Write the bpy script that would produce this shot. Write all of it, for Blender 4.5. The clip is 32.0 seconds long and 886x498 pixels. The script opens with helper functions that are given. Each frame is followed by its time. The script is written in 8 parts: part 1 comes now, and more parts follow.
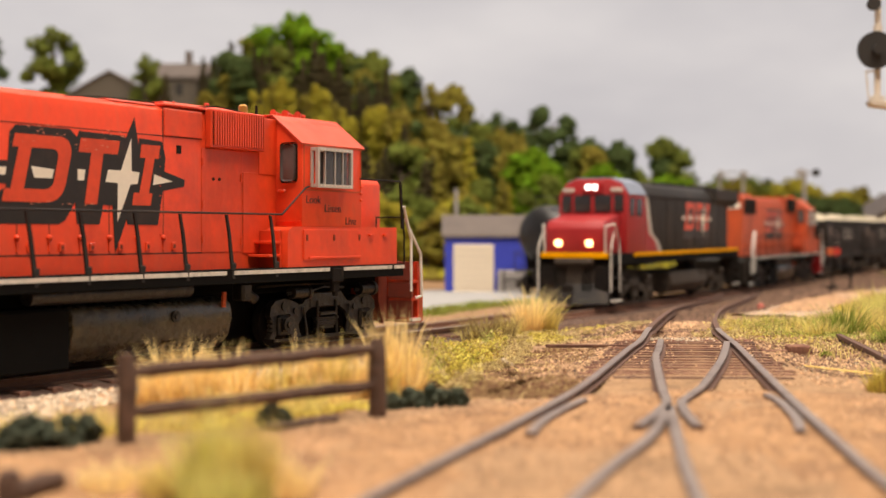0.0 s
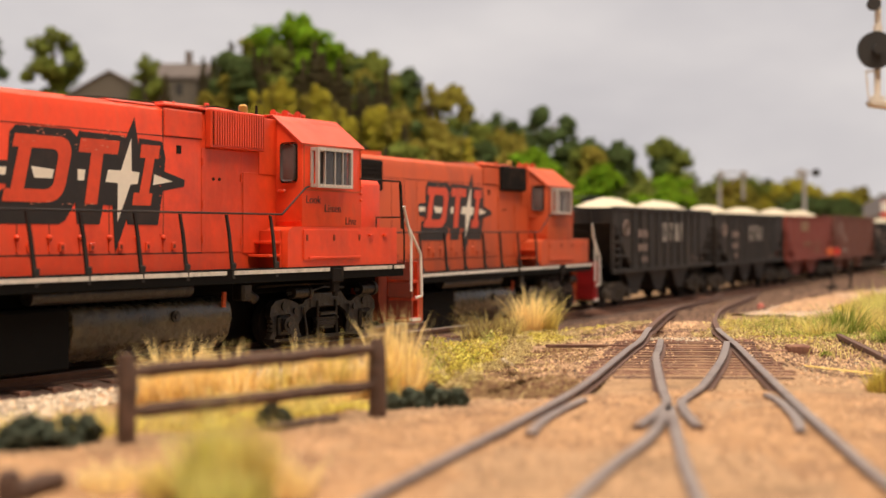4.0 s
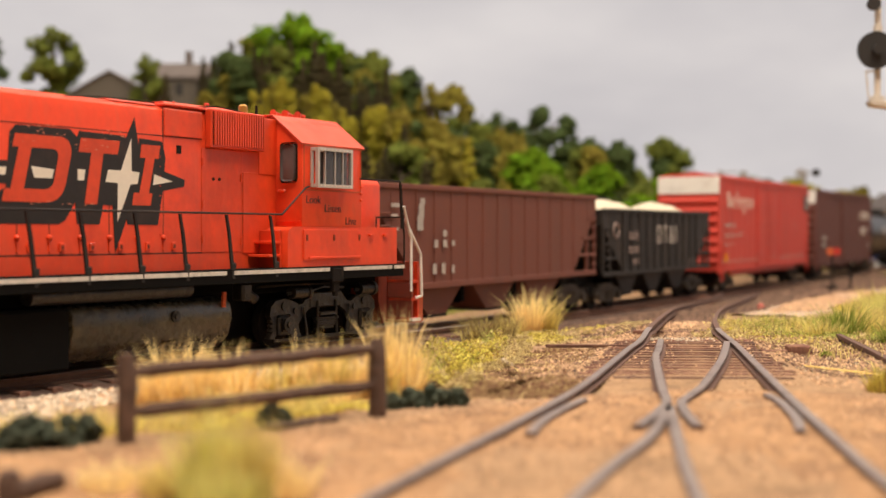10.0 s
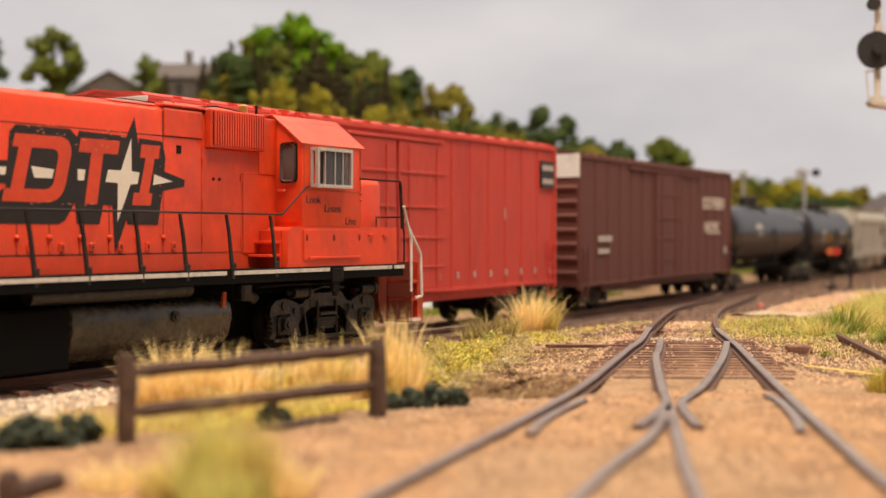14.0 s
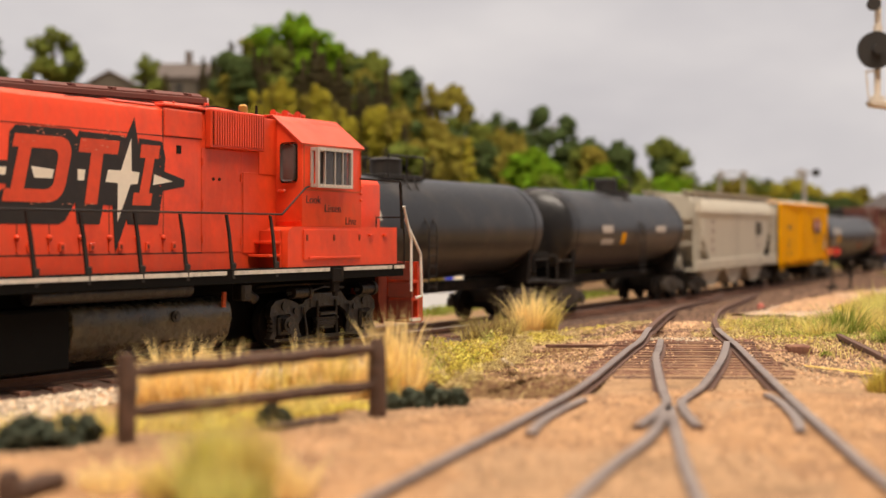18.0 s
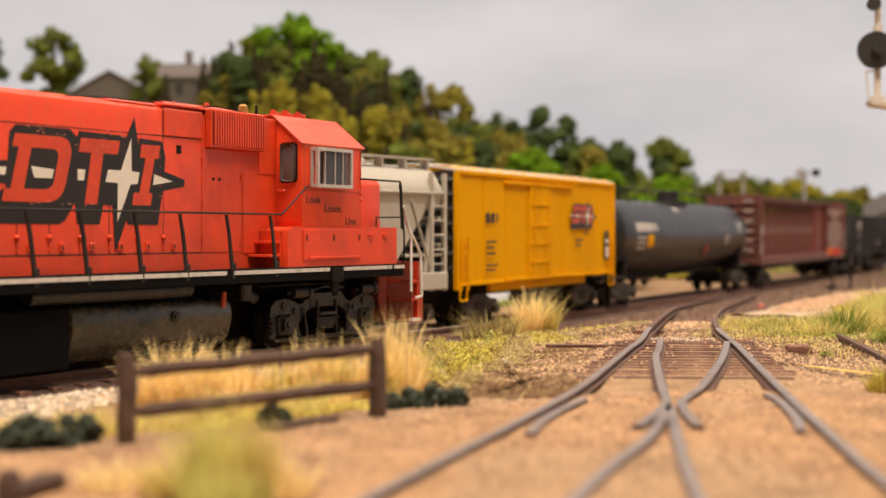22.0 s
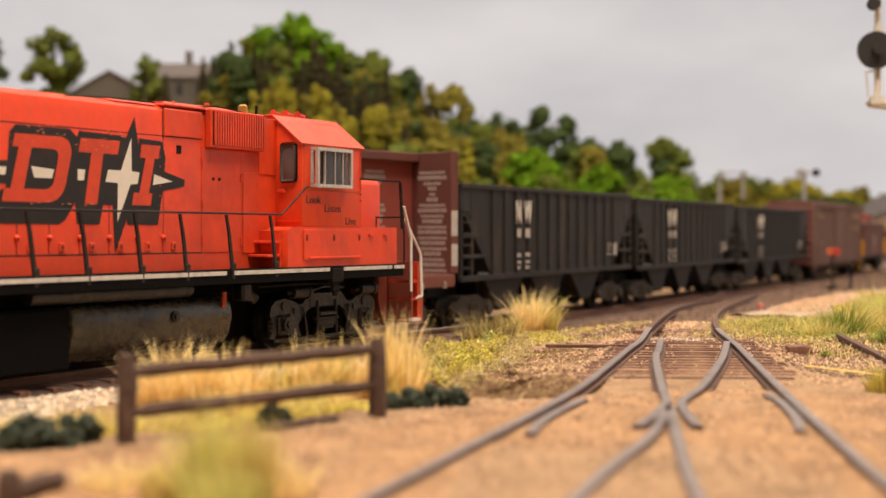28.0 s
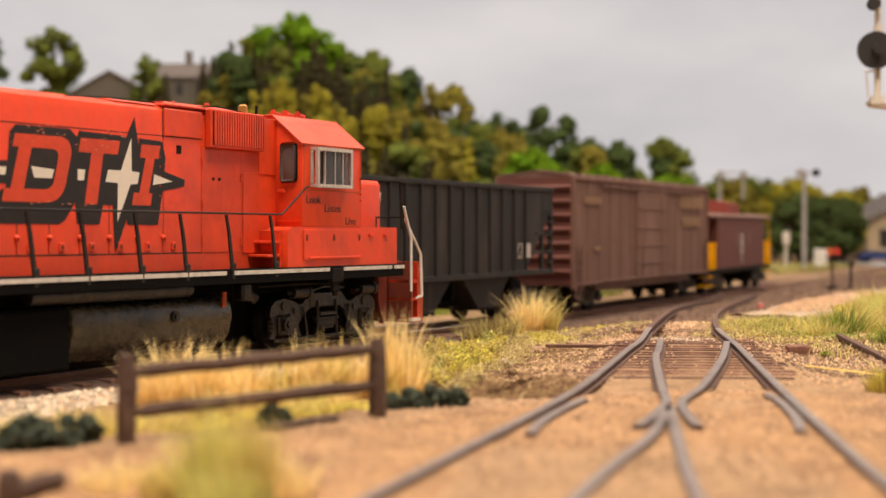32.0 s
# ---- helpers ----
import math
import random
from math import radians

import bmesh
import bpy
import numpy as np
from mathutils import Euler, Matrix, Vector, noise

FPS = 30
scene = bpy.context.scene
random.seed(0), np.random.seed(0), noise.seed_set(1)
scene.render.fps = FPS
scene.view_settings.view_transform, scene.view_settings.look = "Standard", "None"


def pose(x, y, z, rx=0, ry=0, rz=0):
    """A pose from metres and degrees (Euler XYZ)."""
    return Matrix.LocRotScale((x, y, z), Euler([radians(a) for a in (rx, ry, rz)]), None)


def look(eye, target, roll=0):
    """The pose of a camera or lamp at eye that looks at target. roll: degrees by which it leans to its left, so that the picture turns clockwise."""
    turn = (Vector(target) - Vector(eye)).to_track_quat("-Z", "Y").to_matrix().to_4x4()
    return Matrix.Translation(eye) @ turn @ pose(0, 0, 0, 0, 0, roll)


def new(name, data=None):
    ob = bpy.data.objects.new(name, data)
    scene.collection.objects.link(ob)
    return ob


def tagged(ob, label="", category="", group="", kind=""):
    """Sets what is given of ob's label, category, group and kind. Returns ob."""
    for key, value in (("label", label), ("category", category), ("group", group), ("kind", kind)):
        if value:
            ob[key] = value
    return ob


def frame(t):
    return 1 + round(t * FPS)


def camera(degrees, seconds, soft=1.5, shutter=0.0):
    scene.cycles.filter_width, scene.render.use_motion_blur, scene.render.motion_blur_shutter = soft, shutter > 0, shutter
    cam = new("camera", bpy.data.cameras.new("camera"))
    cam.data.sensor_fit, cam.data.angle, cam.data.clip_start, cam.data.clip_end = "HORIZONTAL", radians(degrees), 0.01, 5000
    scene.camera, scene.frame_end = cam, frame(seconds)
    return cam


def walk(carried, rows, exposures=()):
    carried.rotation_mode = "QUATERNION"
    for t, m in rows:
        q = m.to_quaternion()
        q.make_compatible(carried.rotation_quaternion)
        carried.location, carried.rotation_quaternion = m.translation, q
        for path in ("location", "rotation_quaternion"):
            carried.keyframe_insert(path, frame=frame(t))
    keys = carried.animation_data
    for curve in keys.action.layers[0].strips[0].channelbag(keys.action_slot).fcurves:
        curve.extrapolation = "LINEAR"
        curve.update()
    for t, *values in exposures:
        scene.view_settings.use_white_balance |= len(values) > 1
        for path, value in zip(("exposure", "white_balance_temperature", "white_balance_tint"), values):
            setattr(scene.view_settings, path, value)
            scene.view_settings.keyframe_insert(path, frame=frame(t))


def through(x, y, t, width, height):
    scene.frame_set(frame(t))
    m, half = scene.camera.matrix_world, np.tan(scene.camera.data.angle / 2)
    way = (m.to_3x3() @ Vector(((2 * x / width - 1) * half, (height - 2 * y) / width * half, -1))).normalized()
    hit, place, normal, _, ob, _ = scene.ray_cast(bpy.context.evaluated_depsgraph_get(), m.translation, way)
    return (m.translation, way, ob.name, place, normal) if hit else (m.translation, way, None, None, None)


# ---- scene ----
# A model railway at 1:87. Lengths in the builders are in millimetres, MM turns them into metres.
MM = 0.001
cam = camera(38.4, 32.0, soft=1.5)
cam.data.dof.use_dof = True
cam.data.dof.focus_distance = 0.285
cam.data.dof.aperture_fstop = 24.5
EYE = pose(0, 0, 27.4 * MM, 89.1, 0, 0)
walk(cam, [(0.0, EYE), (32.0, EYE)], exposures=[(0.0, 0.0), (32.0, 0.0)])

# ---- light: the room's ceiling lamps over the layout, pale walls all round ----
world = bpy.data.worlds.new("room")
scene.world = world
world.use_nodes = True
world.node_tree.nodes["Background"].inputs["Color"].default_value = (1.0, 0.93, 0.86, 1)
world.node_tree.nodes["Background"].inputs["Strength"].default_value = 0.21


def ceiling_lamp(name, x, y, z, sx, sy, watts, target, colour=(1.0, 0.862, 0.725)):
    data = bpy.data.lights.new(name, "AREA")
    data.shape, data.size, data.size_y, data.energy, data.color = "RECTANGLE", sx, sy, watts, colour
    ob = new(name, data)
    ob.matrix_world = look((x, y, z), target)
    return ob


ceiling_lamp("ceiling_lamp_front", 0.10, -0.06, 1.2, 1.3, 0.22, 31.0, (0, 0.40, 0))
ceiling_lamp("ceiling_lamp_back", 0.05, 0.95, 1.30, 1.5, 0.25, 14.6, (0.0, 1.05, 0))


# ---- materials ----
def mat(name, col, rough=0.6, metal=0.0, vary=0.12, size=1.5, bump=0.25, dirt=None, amount=0.0, dirt_size=14.0, streak=1.0, shift=0.0, islands=0.0, fade=None, gloss=0.5):
    m = bpy.data.materials.new(name)
    m.use_nodes = True
    nt = m.node_tree
    n, l = nt.nodes, nt.links
    bsdf = n["Principled BSDF"]
    co = n.new("ShaderNodeTexCoord")
    fine = n.new("ShaderNodeTexNoise")
    fine.inputs["Scale"].default_value = 1000.0 / size
    fine.inputs["Detail"].default_value = 5
    l.new(co.outputs["Object"], fine.inputs["Vector"])
    mix = n.new("ShaderNodeMix")
    mix.data_type = "RGBA"
    mix.inputs["A"].default_value = (*[max(0, c * (1 - vary * 1.6)) for c in col], 1)
    mix.inputs["B"].default_value = (*[min(1, c * (1 + vary * 1.6)) for c in col], 1)
    l.new(fine.outputs["Fac"], mix.inputs["Factor"])
    out = mix.outputs["Result"]
    if dirt:
        scale = n.new("ShaderNodeMapping")
        scale.inputs["Scale"].default_value = (1, 1, streak)
        l.new(co.outputs["Object"], scale.inputs["Vector"])
        big = n.new("ShaderNodeTexNoise")
        big.inputs["Scale"].default_value = 1000.0 / dirt_size
        big.inputs["Detail"].default_value = 6
        big.inputs["Roughness"].default_value = 0.62
        l.new(scale.outputs["Vector"], big.inputs["Vector"])
        ramp = n.new("ShaderNodeMapRange")
        ramp.inputs["From Min"].default_value = 0.62 - 0.3 * amount
        ramp.inputs["From Max"].default_value = 0.85 - 0.2 * amount
        ramp.inputs["To Max"].default_value = min(1.0, 0.35 + amount)
        l.new(big.outputs["Fac"], ramp.inputs["Value"])
        mix2 = n.new("ShaderNodeMix")
        mix2.data_type = "RGBA"
        mix2.inputs["B"].default_value = (*dirt, 1)
        l.new(ramp.outputs["Result"], mix2.inputs["Factor"])
        l.new(out, mix2.inputs["A"])
        out = mix2.outputs["Result"]
    if fade:
        tall = n.new("ShaderNodeMapping")
        tall.inputs["Scale"].default_value = (1, 1, 0.16)
        tall.inputs["Location"].default_value = (0.3, 0.7, 0.2)
        l.new(co.outputs["Object"], tall.inputs["Vector"])
        wash = n.new("ShaderNodeTexNoise")
        wash.inputs["Scale"].default_value = 420.0
        wash.inputs["Detail"].default_value = 7
        wash.inputs["Roughness"].default_value = 0.7
        l.new(tall.outputs["Vector"], wash.inputs["Vector"])
        wr = n.new("ShaderNodeMapRange")
        wr.inputs["From Min"].default_value, wr.inputs["From Max"].default_value, wr.inputs["To Max"].default_value = 0.48, 0.76, 0.62
        l.new(wash.outputs["Fac"], wr.inputs["Value"])
        mix3 = n.new("ShaderNodeMix")
        mix3.data_type = "RGBA"
        mix3.inputs["B"].default_value = (*fade, 1)
        l.new(wr.outputs["Result"], mix3.inputs["Factor"])
        l.new(out, mix3.inputs["A"])
        out = mix3.outputs["Result"]
    if shift or islands:
        hsv = n.new("ShaderNodeHueSaturation")
        rnd = n.new("ShaderNodeMapRange")
        rnd.inputs["To Min"].default_value = 1 - max(shift, islands)
        rnd.inputs["To Max"].default_value = 1 + max(shift, islands)
        if islands:
            l.new(n.new("ShaderNodeNewGeometry").outputs["Random Per Island"], rnd.inputs["Value"])
        else:
            l.new(n.new("ShaderNodeObjectInfo").outputs["Random"], rnd.inputs["Value"])
        l.new(rnd.outputs["Result"], hsv.inputs["Value"])
        l.new(out, hsv.inputs["Color"])
        out = hsv.outputs["Color"]
    l.new(out, bsdf.inputs["Base Color"])
    rr = n.new("ShaderNodeMapRange")
    rr.inputs["To Min"].default_value = max(0.05, rough - 0.12)
    rr.inputs["To Max"].default_value = min(1.0, rough + 0.12)
    l.new(fine.outputs["Fac"], rr.inputs["Value"])
    l.new(rr.outputs["Result"], bsdf.inputs["Roughness"])
    bsdf.inputs["Metallic"].default_value = metal
    bsdf.inputs["Specular IOR Level"].default_value = gloss
    if bump:
        b = n.new("ShaderNodeBump")
        b.inputs["Strength"].default_value = bump
        b.inputs["Distance"].default_value = 0.0004
        l.new(fine.outputs["Fac"], b.inputs["Height"])
        l.new(b.outputs["Normal"], bsdf.inputs["Normal"])
    return m


def glow(name, col, strength):
    m = mat(name, col, bump=0)
    b = m.node_tree.nodes["Principled BSDF"]
    b.inputs["Emission Color"].default_value = (*col, 1)
    b.inputs["Emission Strength"].default_value = strength
    return m


SOOT = (0.035, 0.025, 0.02)
ORANGE = mat("orange_paint", (0.80, 0.062, 0.013), 0.4, vary=0.1, size=2.4, bump=0.14, dirt=(0.24, 0.030, 0.016), amount=0.46, dirt_size=24, streak=0.7, fade=(0.68, 0.085, 0.03))
ORANGE_ROOF = mat("faded_orange_paint", (0.66, 0.076, 0.032), 0.5, vary=0.08, size=4, bump=0.1, dirt=(0.45, 0.06, 0.03), amount=0.3)
ORANGE_B = mat("dusty_orange_paint", (0.56, 0.085, 0.02), 0.6, vary=0.08, size=6, bump=0.1, dirt=(0.17, 0.05, 0.025), amount=0.4, dirt_size=14, streak=0.3)
RED = mat("signal_red_paint", (0.33, 0.010, 0.012), 0.5, vary=0.06, bump=0.06, dirt=(0.15, 0.01, 0.01), amount=0.25)
CRIMSON = mat("pinkish_red_paint", (0.56, 0.05, 0.03), 0.6, vary=0.1, bump=0.12, dirt=(0.34, 0.04, 0.026), amount=0.4, streak=0.25, fade=(0.58, 0.09, 0.06))
BLACK = mat("weathered_black_paint", (0.021, 0.018, 0.0165), 0.62, vary=0.3, bump=0.15, dirt=(0.075, 0.056, 0.042), amount=0.42, dirt_size=9, streak=0.22, gloss=0.3)
GLOSS_BLACK = mat("tank_black_paint", (0.013, 0.012, 0.0125), 0.34, vary=0.25, bump=0.06, dirt=(0.065, 0.05, 0.038), amount=0.42, dirt_size=14, gloss=0.45)
DARK = mat("dusty_black_running_gear", (0.012, 0.009, 0.0075), 0.85, vary=0.3, bump=0.4, dirt=(0.05, 0.032, 0.02), amount=0.4, dirt_size=6, gloss=0.2)
GEAR = mat("dusty_grey_truck_casting", (0.015, 0.0115, 0.0085), 0.40, vary=0.6, bump=0.8, dirt=(0.085, 0.06, 0.04), amount=0.3, dirt_size=2.6)
DUSTY = mat("brown_dusty_running_gear", (0.046, 0.033, 0.023), 0.75, vary=0.5, bump=0.6, dirt=(0.12, 0.085, 0.057), amount=0.4, dirt_size=4)
TANK = mat("dusty_fuel_tank_paint", (0.075, 0.060, 0.036), 0.28, vary=0.4, bump=0.35, dirt=(0.016, 0.013, 0.010), amount=0.6, dirt_size=9, streak=0.7)
WHITE = mat("worn_white_paint", (0.72, 0.68, 0.62), 0.6, vary=0.1, bump=0.1, dirt=(0.4, 0.33, 0.27), amount=0.3, dirt_size=8)
LETTER = mat("cream_lettering", (0.82, 0.74, 0.62), 0.55, vary=0.05, bump=0.05)
SILL_WHITE = mat("worn_dirty_white_stripe", (0.66, 0.60, 0.53), 0.6, vary=0.2, bump=0.1, dirt=(0.12, 0.09, 0.065), amount=0.36, dirt_size=4)
LETTER_WORN = mat("worn_grey_lettering", (0.32, 0.235, 0.20), 0.7, vary=0.35, bump=0.05)
LETTER_CHIP = mat("chipped_pale_orange_paint", (0.62, 0.22, 0.13), 0.6, vary=0.3, bump=0.1)
LETTER_FADED = mat("faded_yellow_lettering", (0.27, 0.155, 0.08), 0.7, vary=0.3, bump=0.05)
LETTER_DULL = mat("faded_lettering", (0.46, 0.41, 0.36), 0.7, vary=0.2, bump=0.05)
LETTER_BLACK = mat("black_lettering", (0.017, 0.013, 0.012), 0.5, vary=0.25, bump=0.12, dirt=(0.055, 0.028, 0.02), amount=0.3, dirt_size=6)
# Darker orange with shade put into it; also colours slots and latches.
PANEL_SHADE = mat("dark_orange_shade_and_fittings", (0.20, 0.035, 0.018), 0.8, vary=0.2, bump=0.1)
LETTER_ORANGE = mat("orange_lettering", (0.70, 0.066, 0.018), 0.42, vary=0.1, bump=0.12, dirt=(0.36, 0.045, 0.02), amount=0.35, dirt_size=9)
YELLOW = mat("yellow_paint", (0.80, 0.37, 0.0), 0.7, vary=0.06, bump=0.08, dirt=(0.56, 0.22, 0.0), amount=0.3, streak=0.4, gloss=0.06)
BROWN = mat("boxcar_brown_paint", (0.125, 0.036, 0.024), 0.7, vary=0.12, bump=0.15, dirt=(0.10, 0.034, 0.024), amount=0.35, streak=0.3)
HOPPER_BROWN = mat("orange_brown_hopper_paint", (0.17, 0.052, 0.032), 0.7, vary=0.15, bump=0.15, dirt=(0.13, 0.055, 0.036), amount=0.4, streak=0.3)
BROWN_B = mat("faded_brown_paint", (0.15, 0.073, 0.052), 0.75, vary=0.2, bump=0.15, dirt=(0.25, 0.14, 0.105), amount=0.45, streak=0.3)
RUST_RED = mat("oxide_red_paint", (0.24, 0.042, 0.026), 0.7, vary=0.15, bump=0.15, dirt=(0.19, 0.055, 0.038), amount=0.35, streak=0.3)
GREY = mat("light_grey_paint", (0.48, 0.43, 0.345), 0.6, vary=0.08, bump=0.1, dirt=(0.28, 0.24, 0.19), amount=0.35, streak=0.3)
SILVER = mat("silver_window_frame", (0.56, 0.51, 0.46), 0.42, 0.35, vary=0.12, bump=0.1, dirt=(0.3, 0.2, 0.15), amount=0.2, dirt_size=4)
STEEL = mat("worn_rail_steel", (0.29, 0.225, 0.19), 0.38, 0.5, vary=0.2, bump=0.15, dirt=(0.10, 0.06, 0.042), amount=0.5, dirt_size=7)
RAIL_RUST = mat("rusty_rail_side", (0.12, 0.06, 0.04), 0.8, vary=0.25, bump=0.3)
TIE = mat("dusty_wooden_tie", (0.15, 0.066, 0.042), 0.9, vary=0.35, size=1.0, bump=0.6, dirt=(0.33, 0.18, 0.10), amount=0.45, dirt_size=5, shift=0.35)
WOOD = mat("weathered_brown_fence_wood", (0.095, 0.055, 0.038), 0.85, vary=0.35, size=1.2, bump=0.8, dirt=(0.2, 0.11, 0.07), amount=0.35, dirt_size=5)
LOAD = mat("pale_stone_load", (0.62, 0.53, 0.38), 0.9, vary=0.25, size=1.0, bump=0.9)
HEADLIGHT = glow("lit_headlight", (1.0, 0.66, 0.28), 5.0)
HEADLIGHT_COOL = glow("lit_white_headlight", (1.0, 0.93, 0.85), 4.0)
# Near black: the shade under engines and cars is put into the colour.
VOID = mat("shadow_black", (0.004, 0.0032, 0.0026), 0.95, vary=0.3, bump=0.3, gloss=0.15)
DARK_GLASS = mat("dark_window_glass", (0.03, 0.028, 0.03), 0.12, vary=0.1, bump=0)
# Opaque mid grey stands for the reflection in the cab panes.
GREY_GLASS = mat("grey_reflection_window_glass", (0.13, 0.105, 0.10), 0.2, vary=0.25, size=5, bump=0)
ROOF_BLUE = mat("blue_grey_cab_roof", (0.22, 0.25, 0.32), 0.5, vary=0.1, bump=0.1)
BRASS = mat("brass_bell", (0.5, 0.28, 0.06), 0.4, 0.6, bump=0.1)


def glass(name, col=(0.05, 0.05, 0.06), alpha=0.75):
    m = bpy.data.materials.new(name)
    m.use_nodes = True
    b = m.node_tree.nodes["Principled BSDF"]
    b.inputs["Base Color"].default_value = (*col, 1)
    b.inputs["Roughness"].default_value = 0.12
    b.inputs["Alpha"].default_value = alpha
    return m


GLASS = glass("smoky_window_glass", (0.10, 0.09, 0.09), 0.55)


# ---- mesh helpers, all in millimetres ----
def box(bm, x0, x1, y0, y1, z0, z1, bev=0.0, seg=1):
    r = bmesh.ops.create_cube(bm, size=1.0, matrix=Matrix.Translation(((x0 + x1) / 2, (y0 + y1) / 2, (z0 + z1) / 2)) @ Matrix.Diagonal((abs(x1 - x0), abs(y1 - y0), abs(z1 - z0), 1)))
    if bev:
        edges = list({e for v in r["verts"] for e in v.link_edges})
        bmesh.ops.bevel(bm, geom=edges, offset=bev, segments=seg, affect="EDGES", profile=0.5)
    return bm


def prism(bm, prof, x0, x1, axis="x", bev=0.0):
    def p(a, b, c):
        return (c, a, b) if axis == "x" else ((a, c, b) if axis == "y" else (a, b, c))
    lo = [bm.verts.new(p(a, b, x0)) for a, b in prof]
    hi = [bm.verts.new(p(a, b, x1)) for a, b in prof]
    faces = [bm.faces.new(lo), bm.faces.new(hi)]
    k = len(prof)
    for i in range(k):
        faces.append(bm.faces.new((lo[i], lo[(i + 1) % k], hi[(i + 1) % k], hi[i])))
    if bev:
        edges = list({e for f in faces for e in f.edges})
        bmesh.ops.bevel(bm, geom=edges, offset=bev, segments=2, affect="EDGES", profile=0.5)
    return bm


def cyl(bm, p0, p1, r, seg=10, r2=None):
    p0, p1 = Vector(p0), Vector(p1)
    d = p1 - p0
    m = Matrix.Translation((p0 + p1) / 2) @ d.to_track_quat("Z", "Y").to_matrix().to_4x4()
    bmesh.ops.create_cone(bm, cap_ends=True, segments=seg, radius1=r, radius2=r if r2 is None else r2, depth=d.length, matrix=m)
    return bm


def tube(bm, pts, r, seg=6):
    for a, b in zip(pts, pts[1:]):
        cyl(bm, a, b, r, seg)
    for p in pts[1:-1]:
        bmesh.ops.create_icosphere(bm, subdivisions=1, radius=r * 1.02, matrix=Matrix.Translation(p))
    return bm


def part(name, bm, material, parent=None, label="", smooth=32):
    bmesh.ops.recalc_face_normals(bm, faces=bm.faces)
    bmesh.ops.scale(bm, vec=(MM, MM, MM), verts=bm.verts)
    me = bpy.data.meshes.new(name)
    bm.to_mesh(me)
    bm.free()
    me.materials.append(material)
    if smooth:
        me.shade_smooth()
        me.set_sharp_from_angle(angle=radians(smooth))
    ob = new(name, me)
    ob.parent = parent
    return tagged(ob, label)


def raw(name, verts, faces, material, parent=None, label="", smooth=False):
    me = bpy.data.meshes.new(name)
    me.from_pydata([(x * MM, y * MM, z * MM) for x, y, z in verts], [], faces)
    me.materials.append(material)
    if smooth:
        me.shade_smooth()
    ob = new(name, me)
    ob.parent = parent
    return tagged(ob, label)


def again(ob, parent, x=0.0, y=0.0, z=0.0, rz=0.0):
    c = ob.copy()
    scene.collection.objects.link(c)
    c.parent = parent
    c.matrix_basis = pose(x * MM, y * MM, z * MM, 0, 0, rz)
    return c


def thing(name, label, category, group="", kind="", m=None):
    ob = tagged(new(name), label, category, group, kind)
    ob.empty_display_size = 0.01
    if m is not None:
        ob.matrix_basis = m
    return ob


def B():
    return bmesh.new()


def plate(bm, pts, y0, y1):
    """A flat shape given in x and z, with thickness from y0 to y1."""
    return prism(bm, pts, y0, y1, axis="y")


def lettering(name, words, size, x, y, z, side, material, parent, thick=0.06, shear=0.0, wide=1.0, label="", space=1.0):
    """Words on a vertical side: side -1 faces -y and runs to +x, side +1 faces +y and runs to -x."""
    cu = bpy.data.curves.new(name, "FONT")
    cu.body, cu.size, cu.extrude, cu.shear, cu.space_character = words, size * MM, thick * MM, shear, space
    tmp = bpy.data.objects.new(name, cu)
    scene.collection.objects.link(tmp)
    bpy.context.view_layer.update()
    me = bpy.data.meshes.new_from_object(tmp.evaluated_get(bpy.context.evaluated_depsgraph_get()))
    bpy.data.objects.remove(tmp)
    turn = Matrix.Rotation(radians(90), 4, "X") if side < 0 else Matrix.Rotation(radians(180), 4, "Z") @ Matrix.Rotation(radians(90), 4, "X")
    me.transform(Matrix.Translation((x * MM, y * MM, z * MM)) @ turn @ Matrix.Diagonal((wide, 1, 1, 1)))
    me.materials.clear()
    me.materials.append(material)
    ob = new(name, me)
    ob.parent = parent
    return tagged(ob, label)


def bars(name, rows, y, side, material, parent, label=""):
    """Plain bars for writing that cannot be read, each a part: rows of x, z, length, height."""
    for x, z, w, h in rows:
        part(name, box(B(), x, x - side * w, y, y + side * 0.07, z, z + h), material, parent, label)


# ---- plan ----
LOCO_AT, LOCO_TURN = (-30.1, 324.0), 57.9          # front axle of the parked engine, heading
AHEAD = (math.sin(radians(32.1)), math.cos(radians(32.1)))
MAIN_AT, MAIN_DIR = (-14.45, 419.4), (math.sin(radians(28.07)), math.cos(radians(28.07)))
SPEED = 112.2                                         # of the train, mm a second


def loco_xy(x, y):
    return LOCO_AT[0] + x * AHEAD[0] - y * AHEAD[1], LOCO_AT[1] + x * AHEAD[1] + y * AHEAD[0]


LOOP_R = 800.0
# the main track as pieces (length, change of heading), out from its origin both ways; far from the scene it loops round the room
BEYOND = [(850.0, 0.0), (3600.0, 3600.0 / LOOP_R)]
BEHIND = [(3600.0, 3600.0 / 700.0)]


def main_point(s):
    """A point of the main track's centre line and its heading, s millimetres beyond its origin."""
    x, y, a = MAIN_AT[0], MAIN_AT[1], radians(28.07)
    sign, rest = (1.0, s) if s >= 0 else (-1.0, -s)
    for length, turn in (BEYOND if s >= 0 else BEHIND):
        run = min(rest, length)
        if turn:
            r = length / turn
            b = a + run / r
            x += sign * r * (math.cos(a) - math.cos(b))
            y += sign * r * (math.sin(b) - math.sin(a))
            a = b
        else:
            x, y = x + sign * math.sin(a) * run, y + sign * math.cos(a) * run
        rest -= run
        if rest <= 0:
            break
    return x, y, -6.1 - 0.0061 * max(-75.0, min(700.0, s)), a


